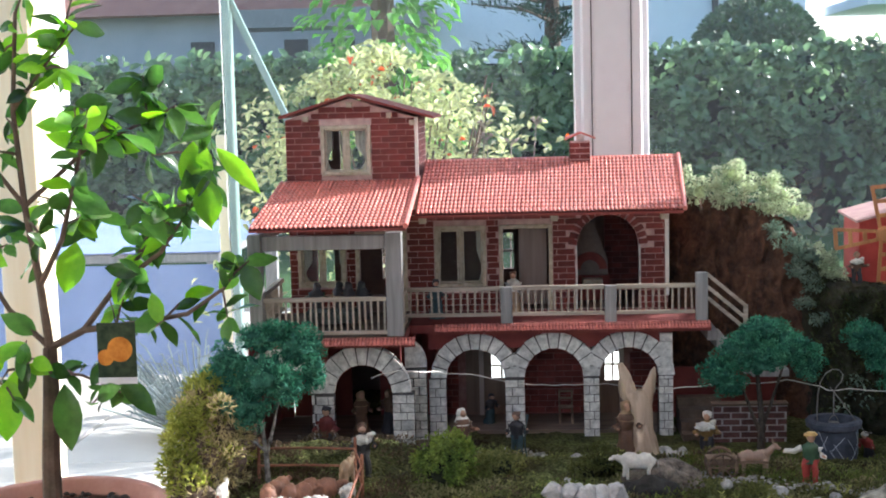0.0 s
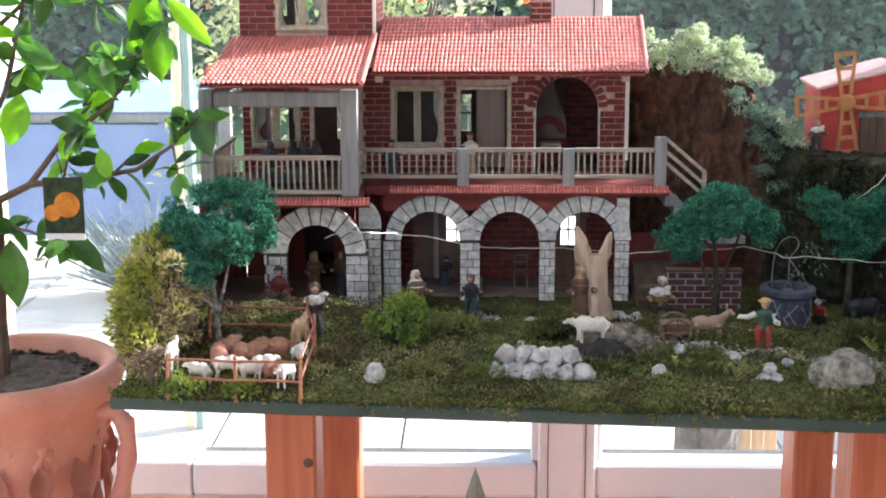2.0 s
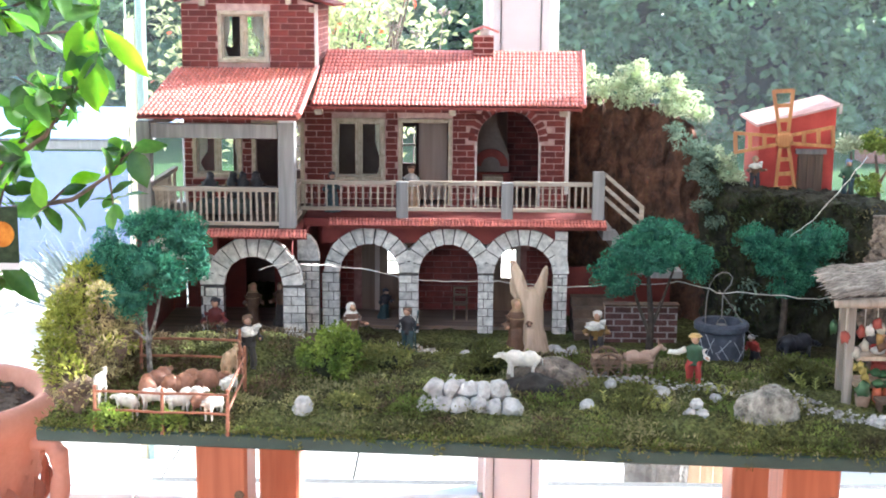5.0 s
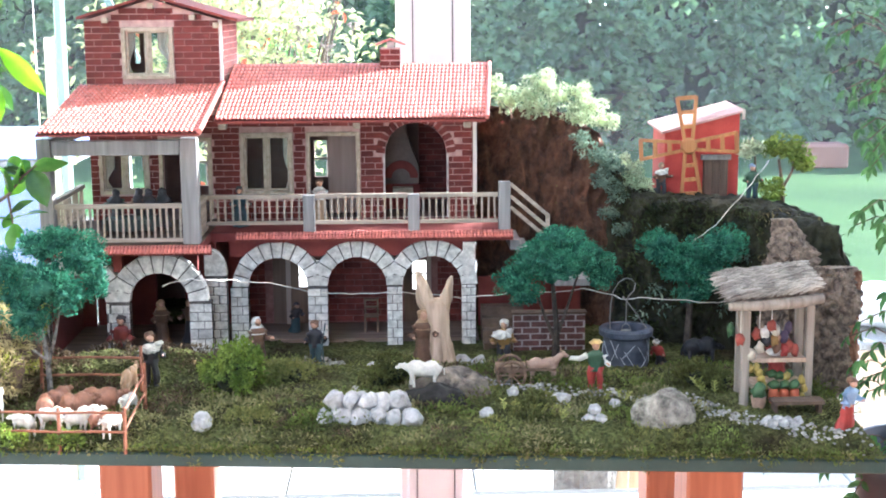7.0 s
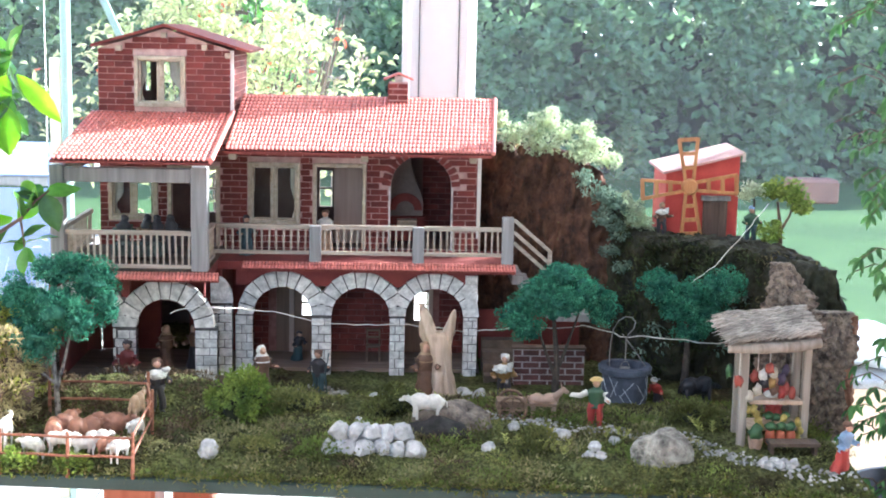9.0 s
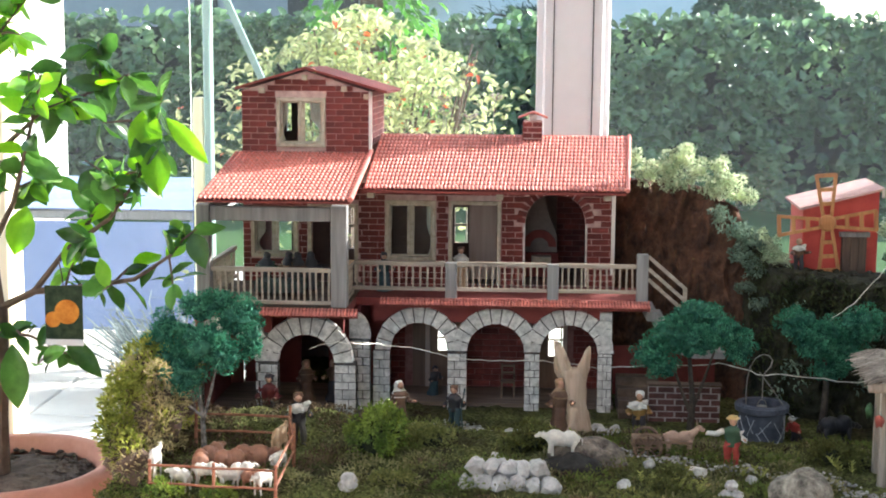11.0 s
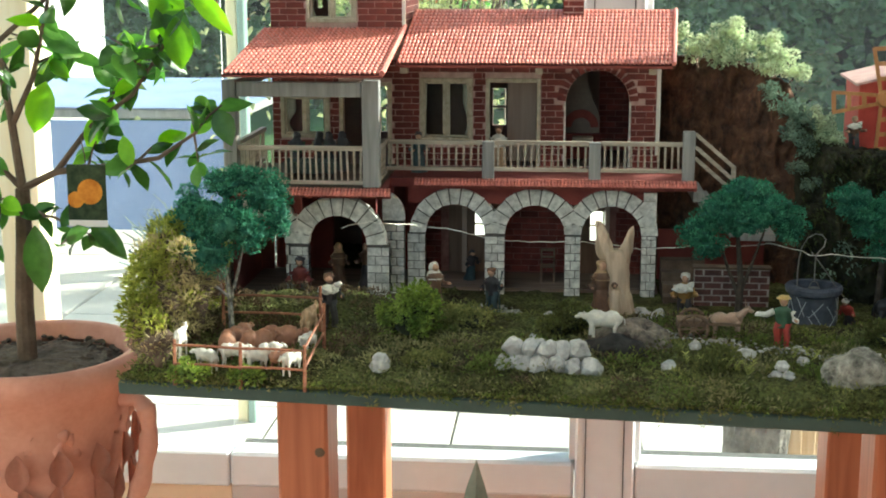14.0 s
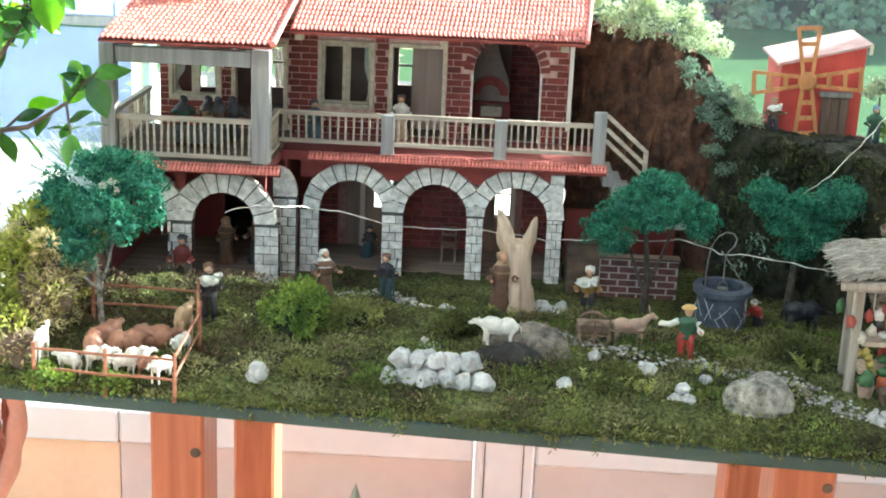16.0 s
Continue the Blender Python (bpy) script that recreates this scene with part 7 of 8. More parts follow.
sprig_mass(bm, [knot(-0.352, -0.50, 0.040, 0.032), knot(-0.345, -0.47, 0.065, 0.036), knot(-0.365, -0.53, 0.018, 0.022), knot(-0.345, -0.555, 0.010, 0.020), knot(-0.325, -0.47, 0.075, 0.022), knot(-0.355, -0.375, 0.04, 0.036), knot(-0.325, -0.44, 0.125, 0.024), knot(-0.36, -0.47, 0.115, 0.02), knot(-0.335, -0.50, 0.055, 0.026), knot(-0.33, -0.49, 0.085, 0.022), knot(-0.345, -0.525, 0.03, 0.02)], 560, 0.010, 0.0020, 1.2, 1)
sprig_mass(bm, [knot(-0.345 + 0.03 * math.sin(k * 2.4), -0.46 + 0.05 * math.cos(k * 1.7), 0.03 + 0.1 * ((k * 0.37) % 1), 0.013) for k in range(16)], 520, 0.008, 0.0022, 1.3, 0)
sprig_mass(bm, [knot(-0.350 + 0.03 * math.cos(k * 1.9), -0.47 + 0.06 * math.sin(k * 2.3), 0.02 + 0.11 * ((k * 0.61) % 1), 0.012) for k in range(16)], 520, 0.009, 0.0018, 1.3, 1)
part("moss_cover", bm, [M["sunmoss"], M["strawmoss"]], stump, "yellow-green moss")

# string of thin wire
bm = bmesh.new()
pts = [(-0.165, -0.345, 0.118), (-0.13, -0.32, 0.120), (-0.10, -0.28, 0.112), (-0.074, -0.25, 0.103), (-0.04, -0.25, 0.101), (0.018, -0.25, 0.089), (0.076, -0.25, 0.083), (0.137, -0.25, 0.0845), (0.185, -0.245, 0.081), (0.23, -0.25, 0.075), (0.278, -0.26, 0.083), (0.323, -0.262, 0.084), (0.362, -0.262, 0.086), (0.401, -0.262, 0.089), (0.44, -0.28, 0.080), (0.487, -0.30, 0.082), (0.545, -0.38, 0.093), (0.552, -0.44, 0.110)]
fine = []
for a, b in zip(pts, pts[1:]):
    for k in range(4):
        t = k / 4
        fine.append(tuple(a[i] + (b[i] - a[i]) * t + random.uniform(-1, 1) * 0.0016 for i in range(3)))
fine.append(pts[-1])
tube(bm, fine, 0.00065, 6)
tagged(part("light_wire", bm, M["wire"], None, "", True), "thin silvery wire strung in front of the house", "wire")
bm = bmesh.new()
a, b = Vector((0.540, -0.205, 0.132)), Vector((0.684, -0.10, 0.244))
tube(bm, [a + (b - a) * (k / 14) + Vector([random.uniform(-1, 1) * 0.0018 for _ in range(3)]) - Vector((0, 0, 0.012 * math.sin(math.pi * k / 14))) for k in range(15)], 0.00065, 6)
tagged(part("light_wire", bm, M["wire"], None, "", True), "thin silvery wire running up to the windmill", "wire")

# ---- market stall ----
random.seed(61)
M["stallwood"] = wood("pale_worn_post", (0.21, 0.18, 0.145), (0.40, 0.355, 0.30), "z", 110)
stall = thing("market_stall", ground_at(0.59, -0.49), "thatched model market stall with hanging goods", "model stall")
sz = gz(0.59, -0.49)
for x, y, t in ((0.549, -0.522, 0.118), (0.630, -0.505, 0.122), (0.556, -0.468, 0.131), (0.630, -0.462, 0.134)):
    part("post", boxm(x - 0.0048, x + 0.0048, y - 0.0045, y + 0.0045, sz - 0.006, t, 0.0008), M["stallwood"], stall)
bm = bmesh.new()
beam(bm, (0.540, -0.522, 0.119), (0.634, -0.504, 0.1225), 0.008, 0.007)
part("lintel", bm, M["stallwood"], stall)
for z in (0.052, 0.020):
    part("shelf", boxm(0.560, 0.624, -0.516, -0.480, z - 0.002, z + 0.003), M["drift"], stall, "brown wooden shelf")
bm = bmesh.new()
O, U, V, N = Vector((0.525, -0.545, 0.125)), Vector((0.106, 0.0, 0.012)), Vector((0.004, 0.088, 0.011)), Vector((0, -0.1, 1)).normalized()
q = [O, O + U, O + U + V, O + V]
v = [bm.verts.new(p) for p in q]
w = [bm.verts.new(p + Vector((0, 0, 0.009))) for p in q]
bm.faces.new(v[::-1])
bm.faces.new(w)
for a, b in ((0, 1), (1, 2), (2, 3), (3, 0)):
    bm.faces.new((v[a], v[b], w[b], w[a]))
roof = part("thatch_roof", bm, M["greybark"], stall, "grey thatched roof")
bm = bmesh.new()
for k in range(3000):
    p = O + U * random.uniform(0.12, 1.04) + V * random.uniform(-0.04, 0.97) + Vector((0, 0, 0.009 + random.uniform(0, 0.006)))
    d = Vector((-0.95, -0.28 + random.uniform(-0.28, 0.28), -0.12 + random.uniform(-0.12, 0.10)))
    l = random.uniform(0.012, 0.032)
    tube(bm, [p, p + d * l * 0.5 + Vector((0, 0, 0.002)), p + d * l], [0.0007, 0.0009, 0.0004], 4)
part("thatch", bm, M["thatch"], roof)["kind"] = "stuff"


def goods(name, at, size, mat, label="", rough=0.2):
    bm = bmesh.new()
    blob(bm, at, size, rough, 1.6, 2, 0, at[0] * 31)
    part(name, bm, P[mat], stall, label, True)


bm = bmesh.new()
tube(bm, [(0.522, -0.546, 0.126), (0.56, -0.550, 0.1275), (0.60, -0.549, 0.130), (0.632, -0.545, 0.134)], [0.0055, 0.0065, 0.007, 0.006], 10)
part("roof_log", bm, M["stallwood"], stall, "round front log of the roof", True)
P["ham"] = paint("ham", (0.36, 0.075, 0.05))
P["garlic"] = paint("garlic", (0.55, 0.50, 0.40))
P["plum"] = paint("plum", (0.10, 0.07, 0.12))
for i in range(3):
    x = 0.583 + i * 0.0125
    bm = bmesh.new()
    lathe(bm, [(0.0045, 0), (0.0062, 0.006), (0.006, 0.014), (0.0045, 0.018)], (x, -0.528, sz), 12)
    part("clay_pot", bm, P["pot"], stall, "small orange clay pot", True)
    goods("pot_plant", (x, -0.528, sz + 0.0225), (0.0062, 0.0062, 0.0055), "leaf", "", 0.8)
for x, z in ((0.570, 0.016), (0.572, 0.024), (0.569, 0.032), (0.600, 0.034), (0.618, 0.030), (0.621, 0.020), (0.619, 0.010), (0.563, 0.046), (0.556, 0.044), (0.566, 0.040)):
    goods("fruit_bunch", (x, -0.522, z), (0.0042, 0.0045, 0.0052), "yellow", "yellow fruit bunch", 0.9)
for x, z in ((0.585, 0.034), (0.606, 0.034), (0.594, 0.032)):
    goods("cabbage", (x, -0.510, z), (0.006, 0.006, 0.005), "leaf", "green cabbage", 0.7)
for x, y, z, m in ((0.540, -0.534, 0.084, "ham"), (0.578, -0.528, 0.098, "ham"), (0.562, -0.52, 0.086, "ham"), (0.586, -0.517, 0.088, "garlic"), (0.584, -0.518, 0.077, "mustard"), (0.572, -0.52, 0.088, "white"), (0.575, -0.518, 0.078, "dark"), (0.556, -0.525, 0.062, "garlic"), (0.566, -0.522, 0.070, "garlic"), (0.598, -0.512, 0.080, "plum"), (0.606, -0.50, 0.088, "plum"), (0.604, -0.512, 0.068, "ham"), (0.598, -0.515, 0.064, "red"), (0.612, -0.512, 0.064, "ham"), (0.588, -0.516, 0.068, "brown")):
    goods("hanging_ham", (x, y, z), (0.0048, 0.0042, 0.0078), m, "", 0.7)
for x, y in ((0.540, -0.534), (0.578, -0.528), (0.566, -0.52)):
    bm = bmesh.new()
    tube(bm, [(x, y, 0.118), (x, y, 0.09)], 0.0007, 4)
    part("string", bm, M["wire"], stall)
goods("white_basin", (0.588, -0.505, 0.060), (0.009, 0.008, 0.005), "white")
bm = bmesh.new()
lathe(bm, [(0.007, 0), (0.0095, 0.014)], (0.560, -0.548, gz(0.56, -0.548)), 12)
part("plant_pot", bm, P["donkey"], stall, "small terracotta plant pot")
goods("plant", (0.560, -0.548, sz + 0.021), (0.008, 0.008, 0.010), "leaf", "", 0.8)
bm = bmesh.new()
box(bm, 0.572, 0.632, -0.570, -0.548, sz + 0.010, sz + 0.014)
for x in (0.576, 0.628):
    box(bm, x - 0.002, x + 0.002, -0.566, -0.552, sz - 0.003, sz + 0.010)
tagged(part("bench", bm, M["bark"]), "low dark wooden bench before the stall", "bench")
goods("hanging_greens", (0.545, -0.468, 0.080), (0.004, 0.005, 0.009), "leaf", "", 0.8)

# cork bark wall behind the stall
bark = thing("cork_bark", (0.68, -0.42, GZ), "upright grey cork bark pieces behind the stall", "bark")


M["innerbark"] = surface("reddish_inner_bark", (0.13, 0.06, 0.035), (0.36, 0.19, 0.12), 80, 1.0, 0.8, 260, dist=0.004)


def bark_slab(name, pts, half, label=""):
    """A thick curved bark piece through points (x, y, z), with half widths."""
    bm = bmesh.new()
    n, m = 90, 80
    rings = []
    for i in range(n + 1):
        t = i / n * (len(pts) - 1)
        k = min(int(t), len(pts) - 2)
        f = t - k
        p = Vector(pts[k]).lerp(Vector(pts[k + 1]), f)
        h = half[k] + (half[k + 1] - half[k]) * f
        ring = []
        for s in range(m):
            a = 2 * math.pi * s / m
            q = p + Vector((math.cos(a) * h, math.sin(a) * h * 0.45, 0))
            furrow = abs(noise.noise(Vector((q.x * 95, q.y * 95, q.z * 38 + q.x * 30))))
            d = 0.35 * noise.noise(Vector((q.x * 40, q.y * 40, q.z * 22))) - 0.34 * max(0, 0.20 - furrow) / 0.20 + 0.24 * noise.noise(Vector((q.x * 150, q.y * 150, q.z * 110))) + 0.16 * noise.noise(Vector((q.x * 330, q.y * 330, q.z * 260)))
            ring.append(bm.verts.new(p + Vector((math.cos(a) * h, math.sin(a) * h * 0.45, 0)) * (1 + d)))
        rings.append(ring)
    for r0, r1 in zip(rings, rings[1:]):
        for s in range(m):
            bm.faces.new((r0[s], r0[(s + 1) % m], r1[(s + 1) % m], r1[s]))
    bm.faces.new(rings[0][::-1])
    bm.faces.new(rings[-1])
    part(name, bm, M["innerbark" if label else "greybark"], bark, label)


bark_slab("bark_piece", [(0.688, -0.42, -0.02), (0.684, -0.42, 0.04), (0.688, -0.41, 0.10), (0.694, -0.40, 0.142)], [0.024, 0.027, 0.033, 0.026])
bark_slab("bark_piece", [(0.672, -0.34, -0.02), (0.664, -0.34, 0.08), (0.655, -0.33, 0.15), (0.644, -0.32, 0.192)], [0.05, 0.044, 0.032, 0.014])
bark_slab("bark_piece", [(0.712, -0.405, -0.02), (0.712, -0.405, 0.05), (0.718, -0.395, 0.095), (0.722, -0.39, 0.135)], [0.013, 0.013, 0.012, 0.008], "reddish inner side of the bark")

# ---- potted citrus ----
random.seed(71)
PC = Vector((-0.560, -0.420, -0.6664))
RIM = -0.028
pot = thing("terracotta_urn", tuple(PC), "large terracotta urn with moulded garlands, filled with soil", "plant pot")
bm = bmesh.new()
prof = [(0.10, 0.0), (0.115, 0.02), (0.10, 0.05), (0.075, 0.16), (0.07, 0.30), (0.085, 0.42), (0.100, 0.50), (0.112, 0.58), (0.122, 0.66), (0.128, 0.70), (0.140, 0.715), (0.147, 0.735), (0.146, 0.752), (0.138, 0.760), (0.126, 0.757), (0.118, 0.735)]
k = (RIM - PC.z) / 0.760
lathe(bm, [(r, z * k) for r, z in prof], tuple(PC), 56, cap=False)
part("urn_body", bm, M["terracotta"], pot, "", True)
for a0 in range(6):
    bm = bmesh.new()
    a = radians(-150 + a0 * 60)
    path = []
    for s in range(40):
        t = s / 39
        sag = math.sin(math.pi * t)
        b = a + (t - 0.5) * 0.72
        rr = 0.1175 - 0.0135 * sag
        path.append((PC.x + rr * math.cos(b), PC.y + rr * math.sin(b), PC.z + (0.660 - 0.065 * sag + 0.005 * math.sin(s * 1.7)) * k))
    tube(bm, path, [0.0065 + 0.0028 * math.sin(s * 1.3) for s in range(40)], 8)
    part("garland", bm, M["terracotta"], pot, "", True)
    bm = bmesh.new()
    path = []
    for s in range(24):
        b = a - 0.42 + 0.03 * math.sin(s * 0.9)
        rr = 0.1215 - 0.00105 * s
        path.append((PC.x + rr * math.cos(b), PC.y + rr * math.sin(b), PC.z + (0.668 - 0.006 * s) * k))
    tube(bm, path, [0.0062 + 0.0026 * math.sin(s * 1.5) for s in range(24)], 8)
    part("tassel", bm, M["terracotta"], pot, "", True)
for e in (1, -1):
    bm = bmesh.new()
    pts = [(0.112, -0.055), (0.142, -0.058), (0.154, -0.072), (0.157, -0.10), (0.153, -0.13), (0.145, -0.165), (0.130, -0.205), (0.108, -0.245), (0.092, -0.262)]
    path = [Vector((PC.x + e * px, PC.y - 0.02, RIM + pz)) for px, pz in pts]
    fine = [path[i].lerp(path[i + 1], f / 3) for i in range(len(path) - 1) for f in range(3)] + [path[-1]]
    tube(bm, fine, [0.0115 + 0.0016 * math.sin(i * 1.3) for i in range(len(fine))], 14)
    part("handle", bm, M["terracotta"], pot, "moulded loop handle", True)
for i in range(16):
    a = 2 * math.pi * (i + 0.5) / 16
    for z0, l, w, turn in ((0.640, 0.050, 0.030, 0.0), (0.585, 0.062, 0.028, 0.35 * (-1) ** i), (0.500, 0.070, 0.030, -0.2 * (-1) ** i)):
        rad = 0.098 + 0.028 * (z0 - 0.49) / 0.17
        bm = bmesh.new()
        out = Vector((math.cos(a), math.sin(a), 0))
        side = Vector((-math.sin(a), math.cos(a), 0))
        broadleaf(bm, Vector((PC.x, PC.y, PC.z + z0 * k)) + out * (rad + 0.004), side * turn - out * 0.14 + Vector((0, 0, -1)), -out, l, w, 0, -0.3, 0.05)
        bmesh.ops.solidify(bm, geom=bm.faces[:], thickness=0.003)
        part("relief_leaf", bm, M["terracotta"], pot, "", True)
bm = bmesh.new()
lathe(bm, [(0.001, 0.006), (0.05, 0.008), (0.10, 0.003), (0.1205, -0.004)], (PC.x, PC.y, RIM - 0.022), 40, cap=False)
for v in bm.verts:
    v.co.z += 0.005 * noise.noise(v.co * 60)
for q in range(260):
    a, r = random.uniform(0, 6.28), 0.115 * random.random() ** 0.5
    blob(bm, (PC.x + r * math.cos(a), PC.y + r * math.sin(a), RIM - 0.017), [random.uniform(0.002, 0.006)] * 2 + [0.003], 0.5, 2, 1, 0, q * 0.7)
part("soil", bm, M["soil"], pot, "dark crumbly potting soil")

tree = thing("citrus_tree", (PC.x, PC.y, RIM - 0.02), "young citrus tree with glossy backlit leaves in the urn", "citrus tree")
bm = bmesh.new()
S0 = Vector((PC.x - 0.006, PC.y, RIM - 0.03))
FORK = S0 + Vector((0.008, 0, 0.235))
tube(bm, [S0, S0 + Vector((0.001, 0, 0.09)), S0 + Vector((0.006, 0, 0.17)), FORK], [0.0130, 0.0115, 0.0105, 0.009], 10)
# limbs as offsets from the fork, thick end first
twigs = []
for path, r in (
        (((0, 0, 0), (0.045, 0.0, 0.022), (0.12, -0.02, 0.033), (0.185, -0.03, 0.045), (0.235, -0.035, 0.078)), 0.0052),
        (((0.045, 0.0, 0.022), (0.085, 0.01, 0.075), (0.125, 0.02, 0.125), (0.165, 0.02, 0.165)), 0.0042),
        (((0, 0, 0), (-0.008, 0.0, 0.08), (-0.022, 0.0, 0.18), (-0.030, 0.0, 0.30), (-0.02, 0.0, 0.42)), 0.0060),
        (((-0.008, 0.0, 0.08), (0.03, -0.02, 0.14), (0.055, -0.03, 0.22), (0.075, -0.03, 0.30)), 0.0042),
        (((0.085, 0.01, 0.075), (0.15, -0.01, 0.12), (0.205, -0.03, 0.19), (0.225, -0.04, 0.27)), 0.0036),
        (((-0.022, 0.0, 0.18), (0.04, 0.03, 0.24), (0.10, 0.03, 0.27), (0.17, 0.02, 0.30)), 0.0036),
        (((-0.030, 0.0, 0.30), (0.01, 0.0, 0.35), (0.05, 0.01, 0.40)), 0.0030),
        (((0, 0, 0), (-0.05, 0.0, 0.05), (-0.10, 0.01, 0.13), (-0.13, 0.01, 0.20)), 0.0042),
        (((-0.022, 0.0, 0.18), (-0.07, -0.01, 0.25), (-0.10, -0.01, 0.33)), 0.0034),
        (((0, 0, -0.03), (0.05, -0.03, -0.03), (0.10, -0.04, -0.05)), 0.0026),
        (((0, 0, -0.02), (-0.04, -0.04, -0.02), (-0.06, -0.05, -0.05)), 0.0026)):
    pts = [FORK + Vector(q) for q in path]
    tube(bm, pts, [r * (1 - 0.6 * i / (len(pts) - 1)) for i in range(len(pts))], 7)
    for u, w in list(zip(pts, pts[1:]))[0 if r < 0.0032 else 1:]:
        twigs.append((u, w))
        for s in range(2):
            b = u.lerp(w, random.uniform(0.2, 1.0))
            d = Vector((random.uniform(-1, 1), random.uniform(-1, 1), random.uniform(-0.3, 1))).normalized() * random.uniform(0.03, 0.07)
            tube(bm, [b, b + d * 0.5 + Vector((0, 0, 0.004)), b + d], [0.0020, 0.0016, 0.001], 5)
            twigs.append((b, b + d))
part("trunk", bm, M["bark"], tree, "slender brown trunk with branches")


def leaf_size():
    l = random.uniform(0.026, 0.052)
    return l, l * random.uniform(0.44, 0.58)


bm = bmesh.new()
for p, e in twigs:
    high = p.z > FORK.z + 0.06
    n = random.choice((7, 9, 10, 12)) if high else random.choice((2, 3, 5))
    if high and (p.x + e.x) / 2 < FORK.x + 0.03:
        n = int(n * 0.55)
    for s in range(n):
        b = p.lerp(e, random.uniform(0.25, 1.05))
        tilt = random.random()
        d = Vector((random.uniform(-1, 1), random.uniform(-1, 0.8), random.uniform(-1.0, 0.7))).normalized()
        up = (random.uniform(-1, 1), random.uniform(-1.2, 0.3), random.uniform(0.2, 1.0))
        # more bright copies high on the left, to lighten that side
        broadleaf(bm, b, d, up, *leaf_size(), 0 if random.random() < (0.45 if b.z > FORK.z + 0.22 and b.x < FORK.x + 0.06 else 0.85) else 1)
# a pair of broad hanging leaves coloured as sunlit, and holed ones low down
for at, d, l, w, mi in (((-0.345, -0.47, 0.438), (-0.12, -0.05, -1), 0.072, 0.042, 1), ((-0.338, -0.475, 0.392), (0.1, -0.05, -1), 0.062, 0.036, 1), ((-0.325, -0.46, 0.425), (0.7, 0, -0.75), 0.075, 0.024, 1), ((-0.500, -0.47, 0.315), (-0.3, 0, -1), 0.065, 0.036, 1),
                        ((-0.525, -0.47, 0.140), (0.05, 0, -1), 0.085, 0.036, 0), ((-0.590, -0.48, 0.150), (-0.1, 0, -1), 0.08, 0.04, 1), ((-0.460, -0.46, 0.150), (0.6, 0, -0.7), 0.07, 0.026, 0)):
    broadleaf(bm, at, d, (0.3, -1, 0.2), l, w, mi, 0.12, 0.06)
part("crown", bm, [M["citrus"], M["citrus_backlit"]], tree, "glossy leaves, some bright and translucent", True)

# picture tag with two oranges
tag = thing("picture_tag", (-0.457, -0.47, 0.148), "small nursery card picturing two oranges hung in the tree", "card")
tc = surface("dark_card", (0.012, 0.025, 0.014), (0.05, 0.07, 0.035), 90, 0.7, 0.02, 300, spec=0.15)
oc = surface("orange_print", (0.40, 0.13, 0.015), (0.62, 0.26, 0.04), 50, 0.7, 0.02, 200, spec=0.15)
part("card", boxm(-0.481, -0.433, -0.471, -0.470, 0.148, 0.216), tc, tag)
part("paper_edge", boxm(-0.481, -0.433, -0.4712, -0.4702, 0.140, 0.1479), M["pvc"], tag, "white paper strip")
for x, z, r in ((-0.453, 0.183, 0.0155), (-0.471, 0.173, 0.010)):
    bm = bmesh.new()
    lathe(bm, [(r, 0), (r, 0.0004)], (0, 0, 0), 28)
    bmesh.ops.rotate(bm, verts=bm.verts[:], matrix=Matrix.Rotation(radians(90), 3, "X"))
    bmesh.ops.translate(bm, verts=bm.verts[:], vec=(x, -0.4712 - (0.0004 if r > 0.012 else 0), z))
    part("printed_orange", bm, oc, tag)
bm = bmesh.new()
tube(bm, [(-0.457, -0.4705, 0.214), (-0.462, -0.46, 0.228), (-0.475, -0.435, 0.245)], 0.0008, 5)
part("string", bm, M["bark"], tag)



def set_back(th, centre, f):
    """Moves a thing away from a point and enlarges it by the same factor."""
    m = Matrix.Translation(centre) @ Matrix.Scale(f, 4) @ Matrix.Translation(-centre)
    th.location = m @ th.location
    for ch in th.children:
        ch.data.transform(m)
        ch.matrix_parent_inverse = Matrix.Translation(-th.location)


for th in (pot, tree, tag):
    set_back(th, Vector((0.085, -2.06, 0.47)), 1.10)

# ---- potted climber at the other end ----
random.seed(72)
CX, CY = 0.760, -0.50
M["cane"] = wood("brown_cane", (0.085, 0.055, 0.040), (0.19, 0.135, 0.10), "z", 60)
cl = thing("potted_climber", (CX, CY, FLOOR), "leafy climber on canes in a dark pot", "potted plant")
bm = bmesh.new()
lathe(bm, [(0.07, 0), (0.085, 0.68), (0.090, 0.69), (0.090, 0.72), (0.083, 0.72), (0.08, 0.69)], (CX + 0.025, CY, FLOOR), 28)
part("pot", bm, surface("dark_plastic_pot", (0.012, 0.012, 0.016), (0.03, 0.03, 0.036), 20, 0.35), cl, "dark plastic pot", True)
bm = bmesh.new()
tube(bm, [(CX - 0.012, CY, FLOOR + 0.6), (CX - 0.018, CY, 0.10), (CX - 0.038, CY, 0.50), (CX - 0.05, CY, 0.72)], [0.0052, 0.0047, 0.0042, 0.0036], 8)
part("cane", bm, M["cane"], cl, "brown bamboo cane")
bm = bmesh.new()
tube(bm, [(CX + 0.05, CY - 0.02, FLOOR + 0.6), (CX + 0.052, CY - 0.02, 0.10), (CX + 0.045, CY, 0.60)], [0.005, 0.0045, 0.004], 8)
part("cane", bm, M["cane"], cl, "brown bamboo cane")
bm = bmesh.new()
